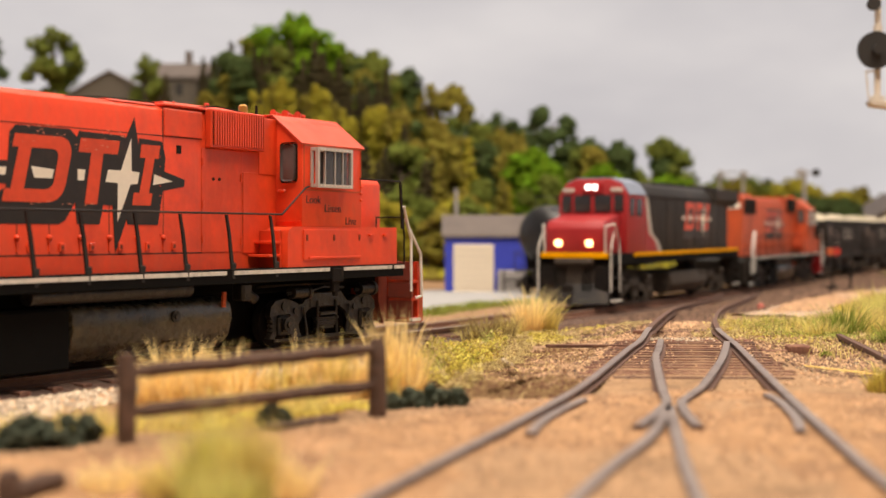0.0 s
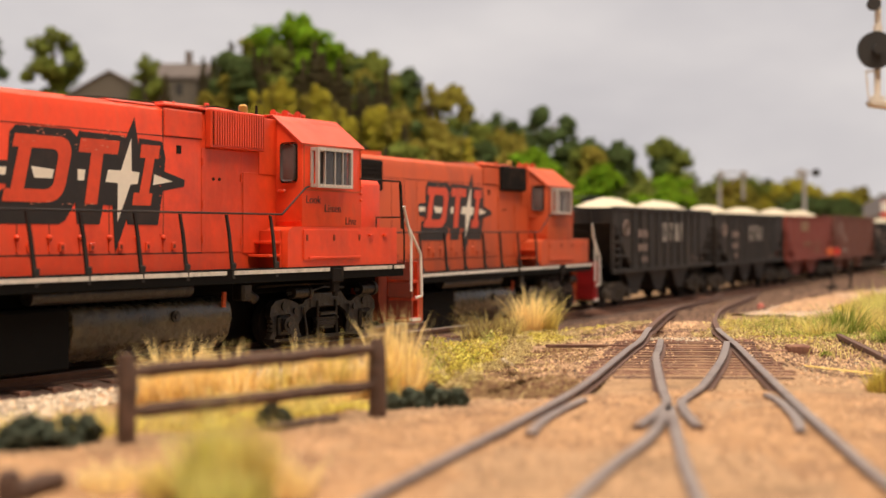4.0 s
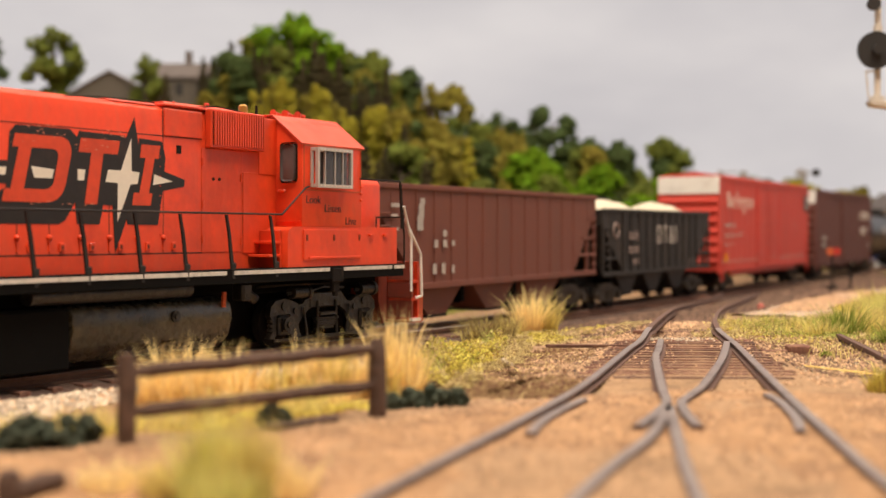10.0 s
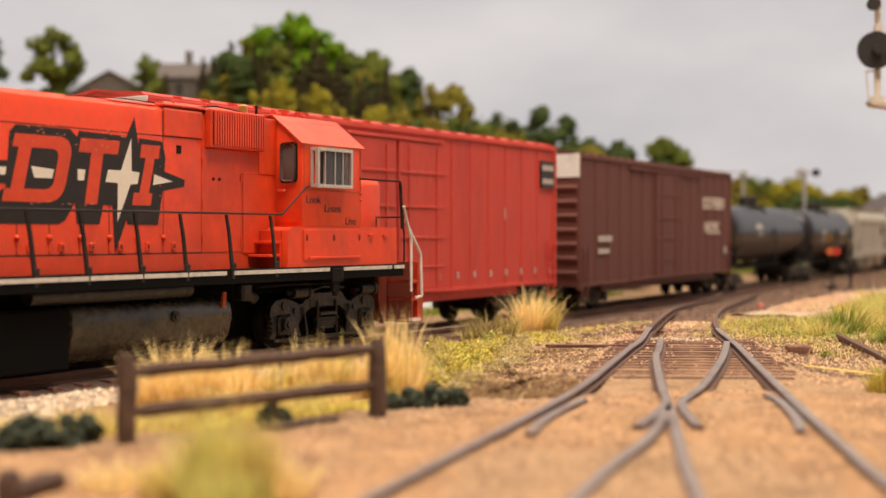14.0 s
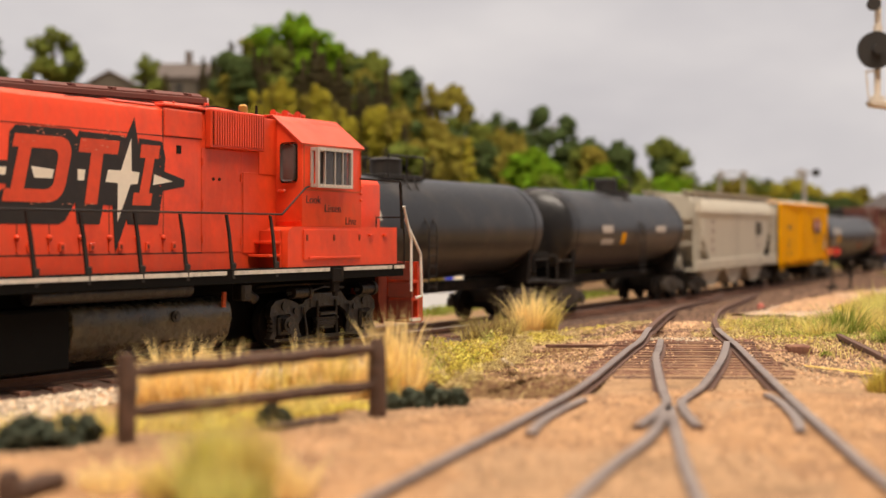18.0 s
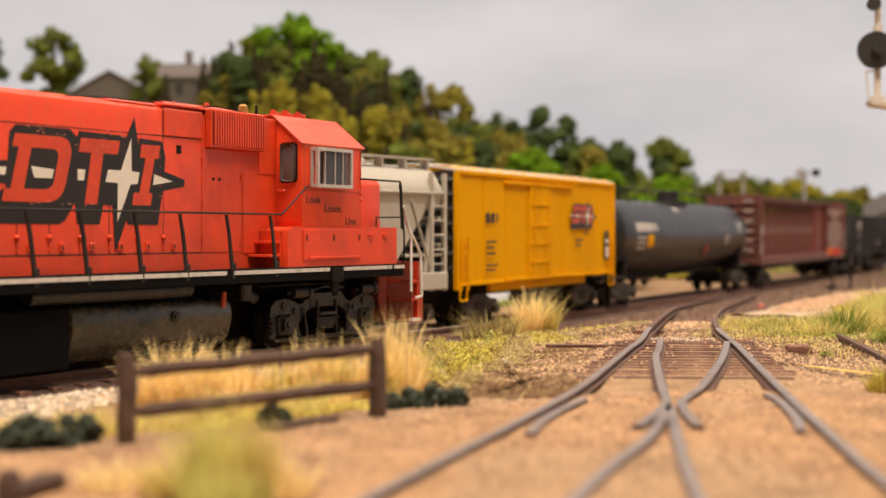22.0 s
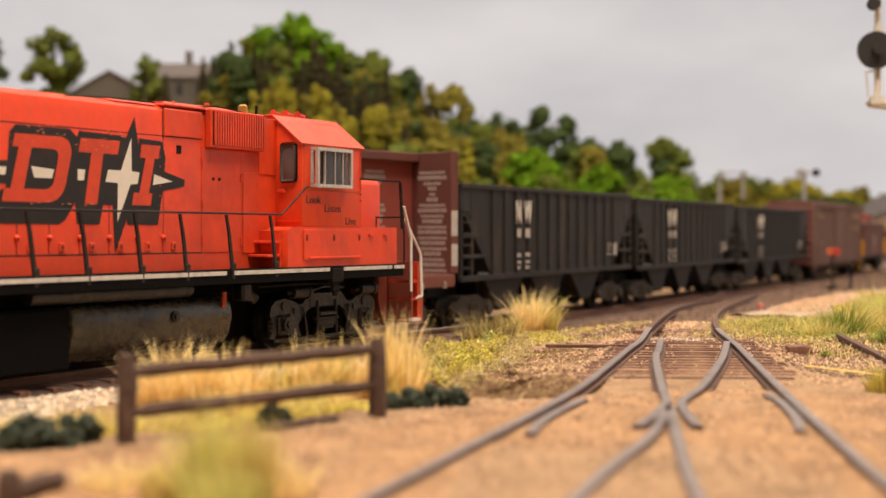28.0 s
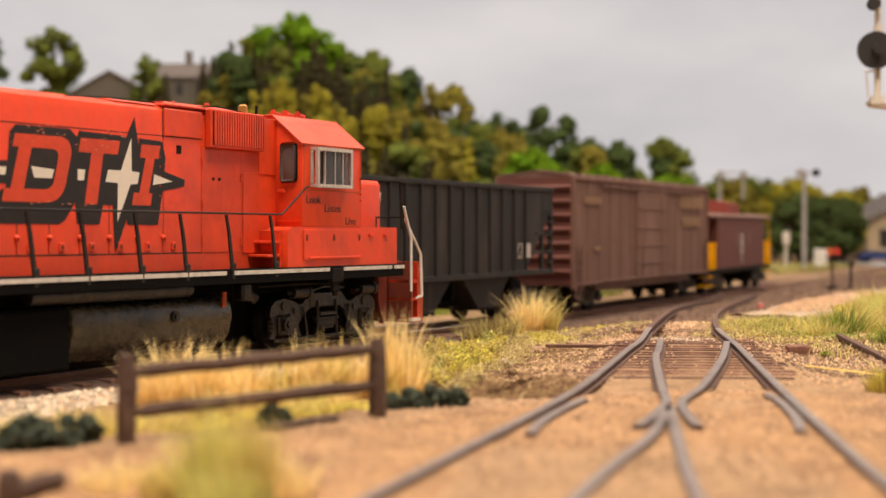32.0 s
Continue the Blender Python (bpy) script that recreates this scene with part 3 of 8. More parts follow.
def handrail(parent, s, xs, z0, z1, y, material, extra=()):
    bm = B()
    tube(bm, [(xs[0], s * y, z1), *[(x, s * y, z1) for x in xs[1:]], *[(x, s * yy, z) for x, yy, z in extra]], 0.22)
    cyl(bm, (xs[0] + 0.1, s * y, z1), (xs[0] + 0.1, s * y, z1 - 0.6), 0.3, 6)
    part("handrail", bm, material, parent, "thin dark handrail")
    for x in xs:
        bm = B()
        plate(bm, [(x + 0.1 - 0.26, z1 - 0.3), (x + 0.1 + 0.26, z1 - 0.3), (x + 1.0 + 0.32, z1 - 4.5), (x + 2.3 + 0.42, z0 - 1.8), (x + 2.3 - 0.42, z0 - 1.8), (x + 1.0 - 0.32, z1 - 4.5)], s * (y - 0.25), s * (y + 0.25))
        box(bm, x + 1.5, x + 2.9, s * (y - 0.2), s * (y + 0.45), z0 - 0.1, z0 + 1.6, 0.2)
        part("stanchion", bm, material, parent)


def steps(parent, x0, x1, s, material, half=17.0, dark=None):
    """Stair well at a corner: side plates, three treads."""
    lo, hi = min(x0, x1), max(x0, x1)
    bm = B()
    plate(bm, [(lo, 17.6), (hi, 17.6), (hi, 4.0), (lo, 4.0)], s * (half - 8.0), s * (half - 7.2))
    ob = part("step_well", bm, material, parent)
    for x in (lo, hi - 0.8):
        # On the orange engine the rear plate has its shade in the colour.
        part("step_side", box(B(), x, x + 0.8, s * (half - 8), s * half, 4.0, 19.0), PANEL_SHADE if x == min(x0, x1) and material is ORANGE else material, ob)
    for z in (4.0, 9.0, 13.6):
        part("tread", box(B(), lo, hi, s * (half - 8), s * half, z, z + 0.7), material, ob)
    bm = B()
    box(bm, lo - 0.2, hi + 0.2, s * (half - 0.4), s * (half + 0.5), 3.7, 4.5)
    part("step_edge", bm, WHITE, ob, "white-painted step edge")
    return ob


def plate_x(bm, x0, x1, y0, y1, z0, z1):
    box(bm, x0, x1, y0, y1, z0, z1)


def coupler(parent, x, d, z=9.6):
    bm = B()
    box(bm, x, x + d * 4.0, -1.1, 1.1, z - 1.2, z + 1.0, 0.2)
    box(bm, x + d * 3.6, x + d * 6.0, -1.9, 1.9, z - 1.7, z + 1.6, 0.5)
    cyl(bm, (x + d * 4.6, 1.5, z - 2.2), (x + d * 4.6, 1.5, z - 6), 0.25, 6)
    part("coupler", bm, DARK, parent)


def star_logo(parent, ox, oz, k, y, s, with_letters=True, letter=None, small=False):
    """The slanted three-letter mark with its four-pointed star, on a side at y."""
    letter = letter or LETTER_ORANGE

    def q(pts):
        return [(ox - s * (x * k), oz + z * k) for x, z in pts]
    t = 0.05
    y1 = y + s * t
    back = B()
    plate(back, q([(-2.6, -1.2), (-1.6, 4.2), (0.6, 5.4), (1.4, 15.4), (2.8, 16.8), (15.4, 16.8), (17.0, 15.4), (17.6, 16.6), (29.4, 16.4), (30.6, 12.0), (32.8, 12.0), (33.2, 16.2), (39.6, 15.9), (40.6, 12.6), (39.8, 6.0), (38.4, -1.2), (30.0, -1.2), (29.2, 2.6), (23.6, 2.6), (22.7, -1.2), (17.0, -1.2), (16.6, 3.0), (14.2, -0.4), (12.6, -1.2)]), y, y1)
    plate(back, q([(31.9, 20.3), (33.7, 11.5), (46.2, 8.3), (46.0, 6.9), (33.4, 4.6), (31.0, 2.5), (26.7, -6.8), (26.0, 3.0), (-3.4, 6.4), (-3.4, 10.0), (27.2, 11.4)]), y, y1 + s * 0.012)
    part("logo_shadow", back, LETTER_BLACK, parent, "black logo shadow")
    white = B()
    plate(white, q([(31.0, 16.0), (31.1, 9.5), (33.2, 9.3), (32.7, 7.0), (30.8, 6.8), (27.3, -0.6), (27.4, 7.0), (24.2, 7.1), (24.9, 9.5), (28.2, 9.5)]), y, y1 + s * 0.05)
    for pts in ([(6.9, 7.3), (11.0, 7.3), (11.5, 9.0), (6.2, 9.4)], [(17.2, 7.2), (18.7, 7.2), (19.1, 9.3), (17.2, 9.3)], [(-3.2, 7.6), (0.4, 7.6), (0.7, 9.0), (-3.2, 9.0)], [(37.0, 6.9), (42.6, 7.8), (37.3, 9.1)]):
        plate(white, q(pts), y, y1 + s * 0.04)
    part("logo_star", white, LETTER, parent, "cream four-pointed star")
    if not with_letters:
        return
    y2 = y1 + s * 0.07
    if k == 1.0:
        rnd = random.Random(4)
        chips = B()
        for i in range(46):
            px = rnd.uniform(1.0, 29.0)
            pz = rnd.choice((16.6, 15.3, 13.6, 2.6)) + rnd.uniform(-0.5, 0.5)
            ln, ht = rnd.uniform(0.2, 1.1), rnd.uniform(0.08, 0.2)
            plate(chips, q([(px, pz), (px + ln, pz + rnd.uniform(-0.15, 0.15)), (px + ln * 0.9, pz + ht), (px + 0.1, pz + ht)]), y1, y2 + s * 0.03)
        part("paint_chip", chips, LETTER_CHIP, parent, "pale chips along the logo edge")

    def lean(x, z):
        return x + 0.24 * (z - 2.8), z

    def bowl(x0, x1, z0, z1, r):
        """Outline of a bowl, square behind and rounded in front."""
        pts = [lean(x0, z0)]
        for cx, cz, a0 in ((x1 - r, z0 + r, -90), (x1 - r, z1 - r, 0)):
            pts += [lean(cx + r * math.cos(radians(a0 + 18 * i)), cz + r * math.sin(radians(a0 + 18 * i))) for i in range(6)]
        return pts + [lean(x0, z1)]
    # first letter: the ring between two bowls, with serifs behind
    bm = B()
    outer, inner = bowl(1.0, 13.4, 2.8, 15.2, 3.4), bowl(3.9, 10.5, 5.2, 12.8, 1.7)
    for i in range(len(outer)):
        j = (i + 1) % len(outer)
        plate(bm, q([outer[i], outer[j], inner[j], inner[i]]), y, y2)
    for z0, z1 in ((2.8, 5.2), (12.8, 15.2)):
        plate(bm, q([lean(-0.4, z0), lean(1.2, z0), lean(1.2, z1), lean(-0.4, z1)]), y, y2)
    part("logo_letter", bm, letter, parent, "bright orange logo letter")
    bm = B()
    for pts in ([(17.4, 12.6), (27.3, 12.6), (28.0, 15.3), (18.0, 15.3)], [(20.6, 12.6), (23.6, 12.6), (22.0, 2.7), (18.9, 2.7)]):
        plate(bm, q(pts), y, y2)
    part("logo_letter", bm, letter, parent, "bright orange logo letter")
    bm = B()
    for pts in ([(33.4, 12.3), (38.5, 12.3), (39.0, 15.0), (33.8, 15.0)], [(34.9, 12.3), (37.4, 12.3), (35.8, 5.2), (33.2, 5.2)], [(31.2, 2.7), (36.2, 2.7), (36.8, 5.2), (31.7, 5.2)]):
        plate(bm, q(pts), y, y2)
    part("logo_letter", bm, letter, parent, "bright orange logo letter")


def road_switcher(name, label, paint, roof, logo, gear, sill_mat, low_detail=False, sides=(-1, 1)):
    """A four-axle road switcher; x runs forward from the front axle, z up from the rails."""
    eng = thing(name, label, "locomotive")
    # underframe and walkway
    bm = B()
    box(bm, -174, 22, -9, 9, 12.5, 18.2, 0.4)
    box(bm, -163, 9.6, -17.2, 17.2, 17.3, 18.5, 0.2)
    # Underframe coloured as deep shade rather than by lamp light.
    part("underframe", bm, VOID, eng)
    for s in (-1, 1):
        bm = B()
        box(bm, -161, 9.6, s * 17.0, s * 17.7, 15.6, 18.7, 0.1)
        # The shadow below the stripe is painted on as near black.
        part("side_sill", bm, VOID, eng, "side sill in shadow black")
        bm = B()
        spans = [(-161, -94.6), (-94.2, -81.0), (-80.6, -68.6), (-68.2, -57.0), (-54.6, -21.4), (-15.9, 4.2), (5.2, 9.8)]
        for a, b in spans:
            box(bm, a, b, s * 17.6, s * 17.85, 17.5, 18.35)
        part("sill_stripe", bm, sill_mat, eng, "worn white sill stripe")
    # long hood
    hood = B()
    prism(hood, [(-9.8, 18.5), (9.8, 18.5), (9.8, 49.8), (9.2, 51.6), (7.6, 52.7), (-7.6, 52.7), (-9.2, 51.6), (-9.8, 49.8)], -160, -31.0)
    hood_ob = part("long_hood", hood, paint, eng)
    seams = B()
    for s in (-1, 1):
        y0, y1 = s * 9.8, s * 9.83
        box(seams, -160, -56, y0, y1, 46.2, 46.4)
        box(seams, -160, -56, y0, y1, 22.0, 22.3)
        for x in (-67.5,):
            box(seams, x - 0.15, x + 0.15, y0, y1, 46, 52)
        for x in [-104.4 - 7.4 * 7 + 7.4 * k for k in range(13)]:
            box(seams, x - 0.09, x + 0.09, y0, y1, 22, 46)
    part("door_seam", seams, mat("dark_seam", (0.10, 0.02, 0.012), 0.8), hood_ob)
    for s in sides:
        for k in range(13):
            x = -104.4 - 7.4 * 7 + 7.4 * k
            bm = B()
            bmesh.ops.create_icosphere(bm, subdivisions=2, radius=0.62, matrix=Matrix.Translation((x, s * 9.9, 25.4)))
            box(bm, x - 0.2, x + 0.2, s * 9.8, s * 10.05, 22.8, 25.0)
            part("door_latch", bm, paint, hood_ob)
            bm = B()
            box(bm, x + 2.2, x + 3.5, s * 9.8, s * 10.2, 22.7, 24.5, 0.15)
            part("door_hinge", bm, paint, hood_ob)
            bm = B()
            box(bm, x + 2.55, x + 3.15, s * 10.2, s * 10.28, 23.2, 24.0)
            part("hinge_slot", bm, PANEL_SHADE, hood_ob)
        for x0, x1, z0, z1, t in ((-67.3, -56.0, 46.4, 52.0, 0.3), (-43.0, -37.6, 21.9, 39.9, 0.3), (-37.6, -31.0, 39.6, 52.4, 0.25), (-56.2, -43.4, 22.2, 44.5, 0.12)):
            bm = B()
            box(bm, x0, x1, s * 9.8, s * (9.8 + t), z0, z1, 0.12)
            part("access_panel", bm, paint, hood_ob)
        bm = B()
        for x, z in ((-52.5, 38.0), (-50.6, 38.0)):
            cyl(bm, (x, s * 9.9, z), (x, s * 10.1, z), 0.35, 8)
        box(bm, -63.6, -62.2, s * 9.8, s * 9.9, 42.9, 44.6)
        part("bolt", bm, DARK, hood_ob)
        bm = B()
        for z in range(24, 45, 2):
            for x in (-55.4, -44.2, -68.4):
                cyl(bm, (x, s * 9.8, z), (x, s * 10.0, z), 0.14, 6)
        part("rivet_row", bm, paint, hood_ob)
        for x, z in ((-55.9, 41.5), (-55.9, 32.5), (-55.9, 25.0), (-43.6, 38.5), (-43.6, 24.5)):
            part("panel_hinge", cyl(B(), (x, s * 10.0, z - 0.8), (x, s * 10.0, z + 0.8), 0.32, 8), paint, hood_ob)
        # air intake with vertical slats
        bm = B()
        box(bm, -55.0, -37.4, s * 9.8, s * 11.6, 44.6, 52.9, 0.2)
        ob = part("air_intake", bm, paint if paint is ORANGE else DARK, eng)
        bm = B()
        box(bm, -54.4, -38.0, s * 11.6, s * 11.68, 45.2, 52.4)
        part("intake_screen", bm, DARK, ob)
        bm = B()
        for i in range(21):
            x = -54.2 + i * 0.8
            plate(bm, [(x, 45.2), (x + 0.5, 45.2), (x + 0.5, 52.4), (x, 52.4)], s * 11.6, s * 12.05)
        part("intake_slat", bm, paint if paint is ORANGE else DARK, ob)
    # roof fittings
    bm = B()
    box(bm, -67.0, -38, -9.6, 9.6, 52.6, 53.2, 0.2)
    prism(bm, [(-7.5, 53.1), (7.5, 53.1), (6.2, 54.0), (-6.2, 54.0)], -64, -42)
    part("roof_hatch", bm, roof, eng)
    bm = B()
    for x in (-150, -128):
        cyl(bm, (x, 0, 52.6), (x, 0, 54.2), 6.2, 20)
    part("roof_fan", bm, roof, eng)
    bm = B()
    prism(bm, [(-8.2, 52.6), (8.2, 52.6), (7.0, 53.1), (-7.0, 53.1)], -80.5, -67.6)
    part("exhaust_hatch", bm, roof, eng, "low roof hatch")
    bm = B()
    tube(bm, [(-92, -8.4, 52.4), (-84, -8.0, 53.0), (-76, -7.8, 53.3), (-68, -7.8, 53.2)], 0.1)
    tube(bm, [(-58, -8.2, 53.0), (-50, -8.6, 53.9), (-38, -8.4, 53.1)], 0.14)
    part("roof_wire", bm, DARK, eng, "thin bent roof wire")
    bm = B()
    tube(bm, [(-61, -6.5, 53.2), (-61, -6.5, 54.0), (-60, -5.5, 54.2)], 0.25)
    tube(bm, [(-52, -7.0, 53.2), (-52, -7.0, 54.4), (-50.8, -7.0, 54.4), (-50.8, -7.0, 53.2)], 0.2)
    part("lift_ring", bm, roof, eng)
    bm = B()
    cyl(bm, (-37.2, -5.0, 53.0), (-37.2, -5.0, 55.2), 1.05, 14)
    cyl(bm, (-37.2, -5.0, 55.2), (-37.2, -5.0, 55.6), 1.05, 14, 0.6)
    part("beacon", bm, BRASS, eng, "brass-coloured roof beacon")
    # cab
    cab = B()
    xr, xf = -31.4, -8.4
    prism(cab, [(-17.5, 27.8), (17.5, 27.8), (17.5, 46.9), (9.7, 53.2), (-9.7, 53.2), (-17.5, 46.9)], xr, xf, bev=0.25)
    box(cab, xr, xf, -12, 12, 18.5, 28)
    cab_ob = part("cab", cab, paint, eng)
    for s in (-1, 1):
        bm = B()
        plate_pts = [(s * 9.2, 53.55), (s * 17.9, 46.75), (s * 17.6, 46.45), (s * 9.2, 53.2)]
        prism(bm, plate_pts, xr - 0.6, xf + 0.9)
        part("cab_roof_panel", bm, roof, cab_ob)
    bm = B()
    box(bm, xr - 0.6, xf + 0.9, -9.3, 9.3, 53.2, 53.6, 0.1)
    part("cab_roof", bm, roof, cab_ob)
    for s in sides:
        # rear-facing window of the cab with rounded dark gasket
        bm = B()
        box(bm, xr - 0.35, xr + 0.5, s * 11.4, s * 16.2, 37.8, 47.0, 1.0, 3)
        ob = part("rear_window", bm, DARK, cab_ob, "rounded black window gasket")
        bm = B()
        box(bm, xr - 0.45, xr - 0.2, s * 11.85, s * 15.75, 38.2, 46.6, 0.7, 2)
        part("pane", bm, GREY_GLASS, ob, "grey glass with reflection in its colour")
        bm = B()
        box(bm, xr - 0.6, xr, s * 10.6, s * 13.0, 35.4, 36.4, 0.3)
        box(bm, xr - 0.3, xr, s * 10.2, s * 17.0, 29.0, 29.3)
        part("door_bracket", bm, paint, cab_ob)
        # side window in a deep silver frame
        bm = B()
        y0, y1 = s * 17.5, s * 19.9
        outer = [(-28.6, 36.8), (-15.2, 36.8), (-15.2, 46.0), (-28.6, 46.0)]
        inner = [(-27.9, 37.6), (-15.9, 37.6), (-15.9, 45.2), (-27.9, 45.2)]
        loops = [[bm.verts.new((px, py, pz)) for px, pz in pts] for pts, py in ((outer, s * 19.1), (inner, s * 19.1), (inner, y1), (outer, y1))]
        for a, b in zip(loops, loops[1:] + loops[:1]):
            for k in range(4):
                bm.faces.new((a[k], a[(k + 1) % 4], b[(k + 1) % 4], b[k]))
        ob = part("side_window", bm, SILVER, cab_ob, "deep silver sliding-window frame")
        for x in (-28.6, -16.0):
            part("window_post", box(B(), x, x + 0.8, y0, s * 18.1, 37.7, 45.1, 0.12), SILVER, ob)
        for z in (36.85, 45.15):
            part("window_ledge", box(B(), -28.5, -15.3, y0, s * 19.08, z, z + 0.8, 0.12), SILVER, ob)
        for x in (-25.6, -21.8, -18.8):
            bm = B()
            box(bm, x - 0.13, x + 0.13, s * 19.2, s * 19.7, 37.6, 45.2)
            part("window_bar", bm, SILVER, ob)
        bm = B()
        for i in range(9):
            for z in (37.25, 45.5):
                cyl(bm, (-27.6 + i * 1.45, s * 19.8, z), (-27.6 + i * 1.45, s * 20.05, z), 0.15, 6)
        part("rivet", bm, LETTER, ob)
        bm = B()
        box(bm, -25.6, -16.0, s * 19.3, s * 19.4, 37.6, 45.2)
        part("pane", bm, GLASS, ob, "smoky glass")
        bm = B()
        box(bm, -25.4, -16.2, s * 17.52, s * 17.7, 37.6, 45.2)
        part("inner_pane", bm, GREY_GLASS, ob)
        bm = B()
        for z in (36.2, 46.4):
            box(bm, -30.8, -9.0, s * 17.5, s * 17.7, z - 0.15, z + 0.15)
        for x in (-30.8, -9.0):
            box(bm, x - 0.12, x + 0.12, s * 17.5, s * 17.7, 36.2, 46.4)
        part("panel_seam", bm, ORANGE_B if paint is ORANGE else BROWN, cab_ob)
        bm = B()
        for k in range(3):
            box(bm, -9.2, -8.2, s * 17.4, s * 18.0, 34.0 + k * 1.6, 34.5 + k * 1.6, 0.1)
        box(bm, 0.2, 1.4, s * 9.4, s * 10.2, 32.5, 34.0, 0.1)
        part("hinge", bm, paint, cab_ob)
    bm = B()
    for y0, y1, z0, z1 in ((-15.5, -9.5, 39, 45), (-6, -0.6, 41, 46), (0.6, 6, 41, 46), (9.5, 15.5, 39, 45)):
        box(bm, xf - 0.2, xf + 0.35, y0, y1, z0, z1, 0.3)
    part("windscreen", bm, DARK_GLASS, cab_ob)
    # horns
    for x, y in ((-23.6, -3.0), (-20.8, -4.2), (-18.8, -3.4), (-16.9, -5.0)):
        bm = B()
        cyl(bm, (x + 2.2, y, 54.6), (x + 0.3, y, 54.7), 0.35, 10, 0.5)
        cyl(bm, (x + 0.3, y, 54.7), (x - 0.6, y, 54.75), 0.5, 12, 1.0)
        box(bm, x + 0.8, x + 1.4, y - 0.3, y + 0.3, 53.4, 54.6)
        part("horn", bm, paint, eng, "orange air horn")
    bm = B()
    cyl(bm, (-30.2, -3, 52.8), (-30.2, -3, 56.0), 0.35, 8)
    part("antenna", bm, DARK, eng)
    # nose and side boxes
    bm = B()
    prism(bm, [(-9.3, 18.5), (9.3, 18.5), (9.3, 38.8), (8.3, 40.0), (-8.3, 40.0), (-9.3, 38.8)], xf, 11.2, bev=0.3)
    part("short_nose", bm, paint, eng)
    for s in (-1, 1):
        bm = B()
        plate(bm, [(-36.4, 18.7), (6.9, 18.7), (6.9, 27.8), (-34.6, 27.8), (-35.8, 27.2), (-36.4, 26.0)], s * 11.0, s * 17.4)
        ob = part("battery_box", bm, paint, eng)
        bm = B()
        box(bm, -31.0, -9.0, s * 17.4, s * 17.75, 20.2, 27.2, 0.15)
        box(bm, -29.4, -9.4, s * 17.6, s * 18.1, 20.4, 21.0, 0.15)
        for x in (-5.5, 0.6):
            box(bm, x, x + 2.0, s * 17.4, s * 18.1, 25.6, 26.2, 0.1)
        part("box_lid", bm, paint, ob)
        bm = B()
        for x in (-30.2, -20.0, -10.0):
            box(bm, x, x + 0.5, s * 17.7, s * 17.95, 24.6, 26.0)
        part("lid_latch", bm, PANEL_SHADE, ob)
        bm = B()
        for k, z in enumerate((21.0, 24.0)):
            box(bm, -41.0 + k * 1.6, -36.4, s * 9.8, s * 15.8, z, z + 0.6, 0.1)
        box(bm, -37.2, -36.4, s * 9.8, s * 15.8, 18.6, 27.0, 0.1)
        part("cab_step", bm, paint, eng)
        # end handrails and steps
        bm = B()
        tube(bm, [(-9.2, s * 17.7, 39.4), (-8, s * 18.2, 39.4), (8.2, s * 17.5, 39.4), (8.6, s * 17.4, 38.6), (10.2, s * 17.4, 26.0), (10.2, s * 17.4, 18.6)], 0.24)
        tube(bm, [(8.8, s * 17.4, 30.4), (8.4, s * 10, 30.4), (8.4, s * 10, 18.6)], 0.2)
        plate(bm, [(8.1, 38.8), (8.9, 38.8), (9.9, 27.5), (8.9, 27.5)], s * 17.2, s * 17.6)
        part("front_railing", bm, DARK, eng, "black front railing")
        bm = B()
        tube(bm, [(9.4, s * 17.8, 33.2), (12.6, s * 18.0, 24.8), (12.6, s * 18.0, 11.5)], 0.36)
        tube(bm, [(10.8, s * 17.3, 30.0), (17.0, s * 18.0, 21.0), (17.6, s * 18.0, 10.2), (16.2, s * 17.0, 9.6)], 0.36)
        part("grab_iron", bm, WHITE, eng, "white step grab iron")
        steps(eng, 14.2, 17.8, s, RED if paint is not ORANGE else ORANGE)
        steps(eng, -172, -165, s, DARK if paint is not ORANGE else ORANGE)
        bm = B()
        tube(bm, [(-163, s * 17.6, 33.2), (-166, s * 18.0, 24.8), (-166, s * 18.0, 10.0)], 0.42)
        tube(bm, [(-165, s * 17.3, 32.0), (-171, s * 18.0, 22.0), (-172, s * 18.0, 9.4)], 0.42)
        part("grab_iron", bm, WHITE, eng, "pale step grab iron")
        if paint is not ORANGE:
            bm = B()
            box(bm, -158, -132, s * 9.8, s * 10.2, 42.5, 51.2, 0.2)
            grille = part("radiator_grille", bm, DARK, hood_ob, "black radiator grille")
            bm = B()
            for k in range(5):
                box(bm, -157.5, -132.5, s * 10.1, s * 10.4, 44.4 + k * 1.3, 44.9 + k * 1.3)
            part("grille_slat", bm, DARK, grille)
        bm = B()
        plate(bm, [(9.4, 16.5), (13.2, 17.5), (13.2, 4.5), (11.6, 3.0), (9.4, 9.0)], s * 8.6, s * 10.0)
        # Darkened orange stands for the shadow beside the step well.
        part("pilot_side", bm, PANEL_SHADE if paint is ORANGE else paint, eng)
        xs = [-154, -139, -124, -108.8, -96.7, -83.1, -70.7, -56.9, -42.7]
        handrail(eng, s, xs, 18.5, 30.5, 17.5, BLACK, extra=[(-38.5, 17.5, 30.5), (-31.0, 18.2, 36.6), (-29.0, 17.6, 37.0)])
    bm = B()
    box(bm, 18, 22.5, -15.5, 15.5, 3.0, 17.5, 0.6)
    part("pilot", bm, ORANGE_B if paint is ORANGE else GEAR, eng)
    part("pilot", box(B(), -176, -172, -15.5, 15.5, 4.0, 17.5, 0.6), ORANGE_B if paint is ORANGE else GEAR, eng)
    if paint is not ORANGE:
        for y0 in (-8.5, 1.5):
            bm = B()
            box(bm, -160.4, -159.9, y0, y0 + 7, 45.5, 48.6, 0.1)
            part("number_board", bm, LETTER, eng, "pale number board")
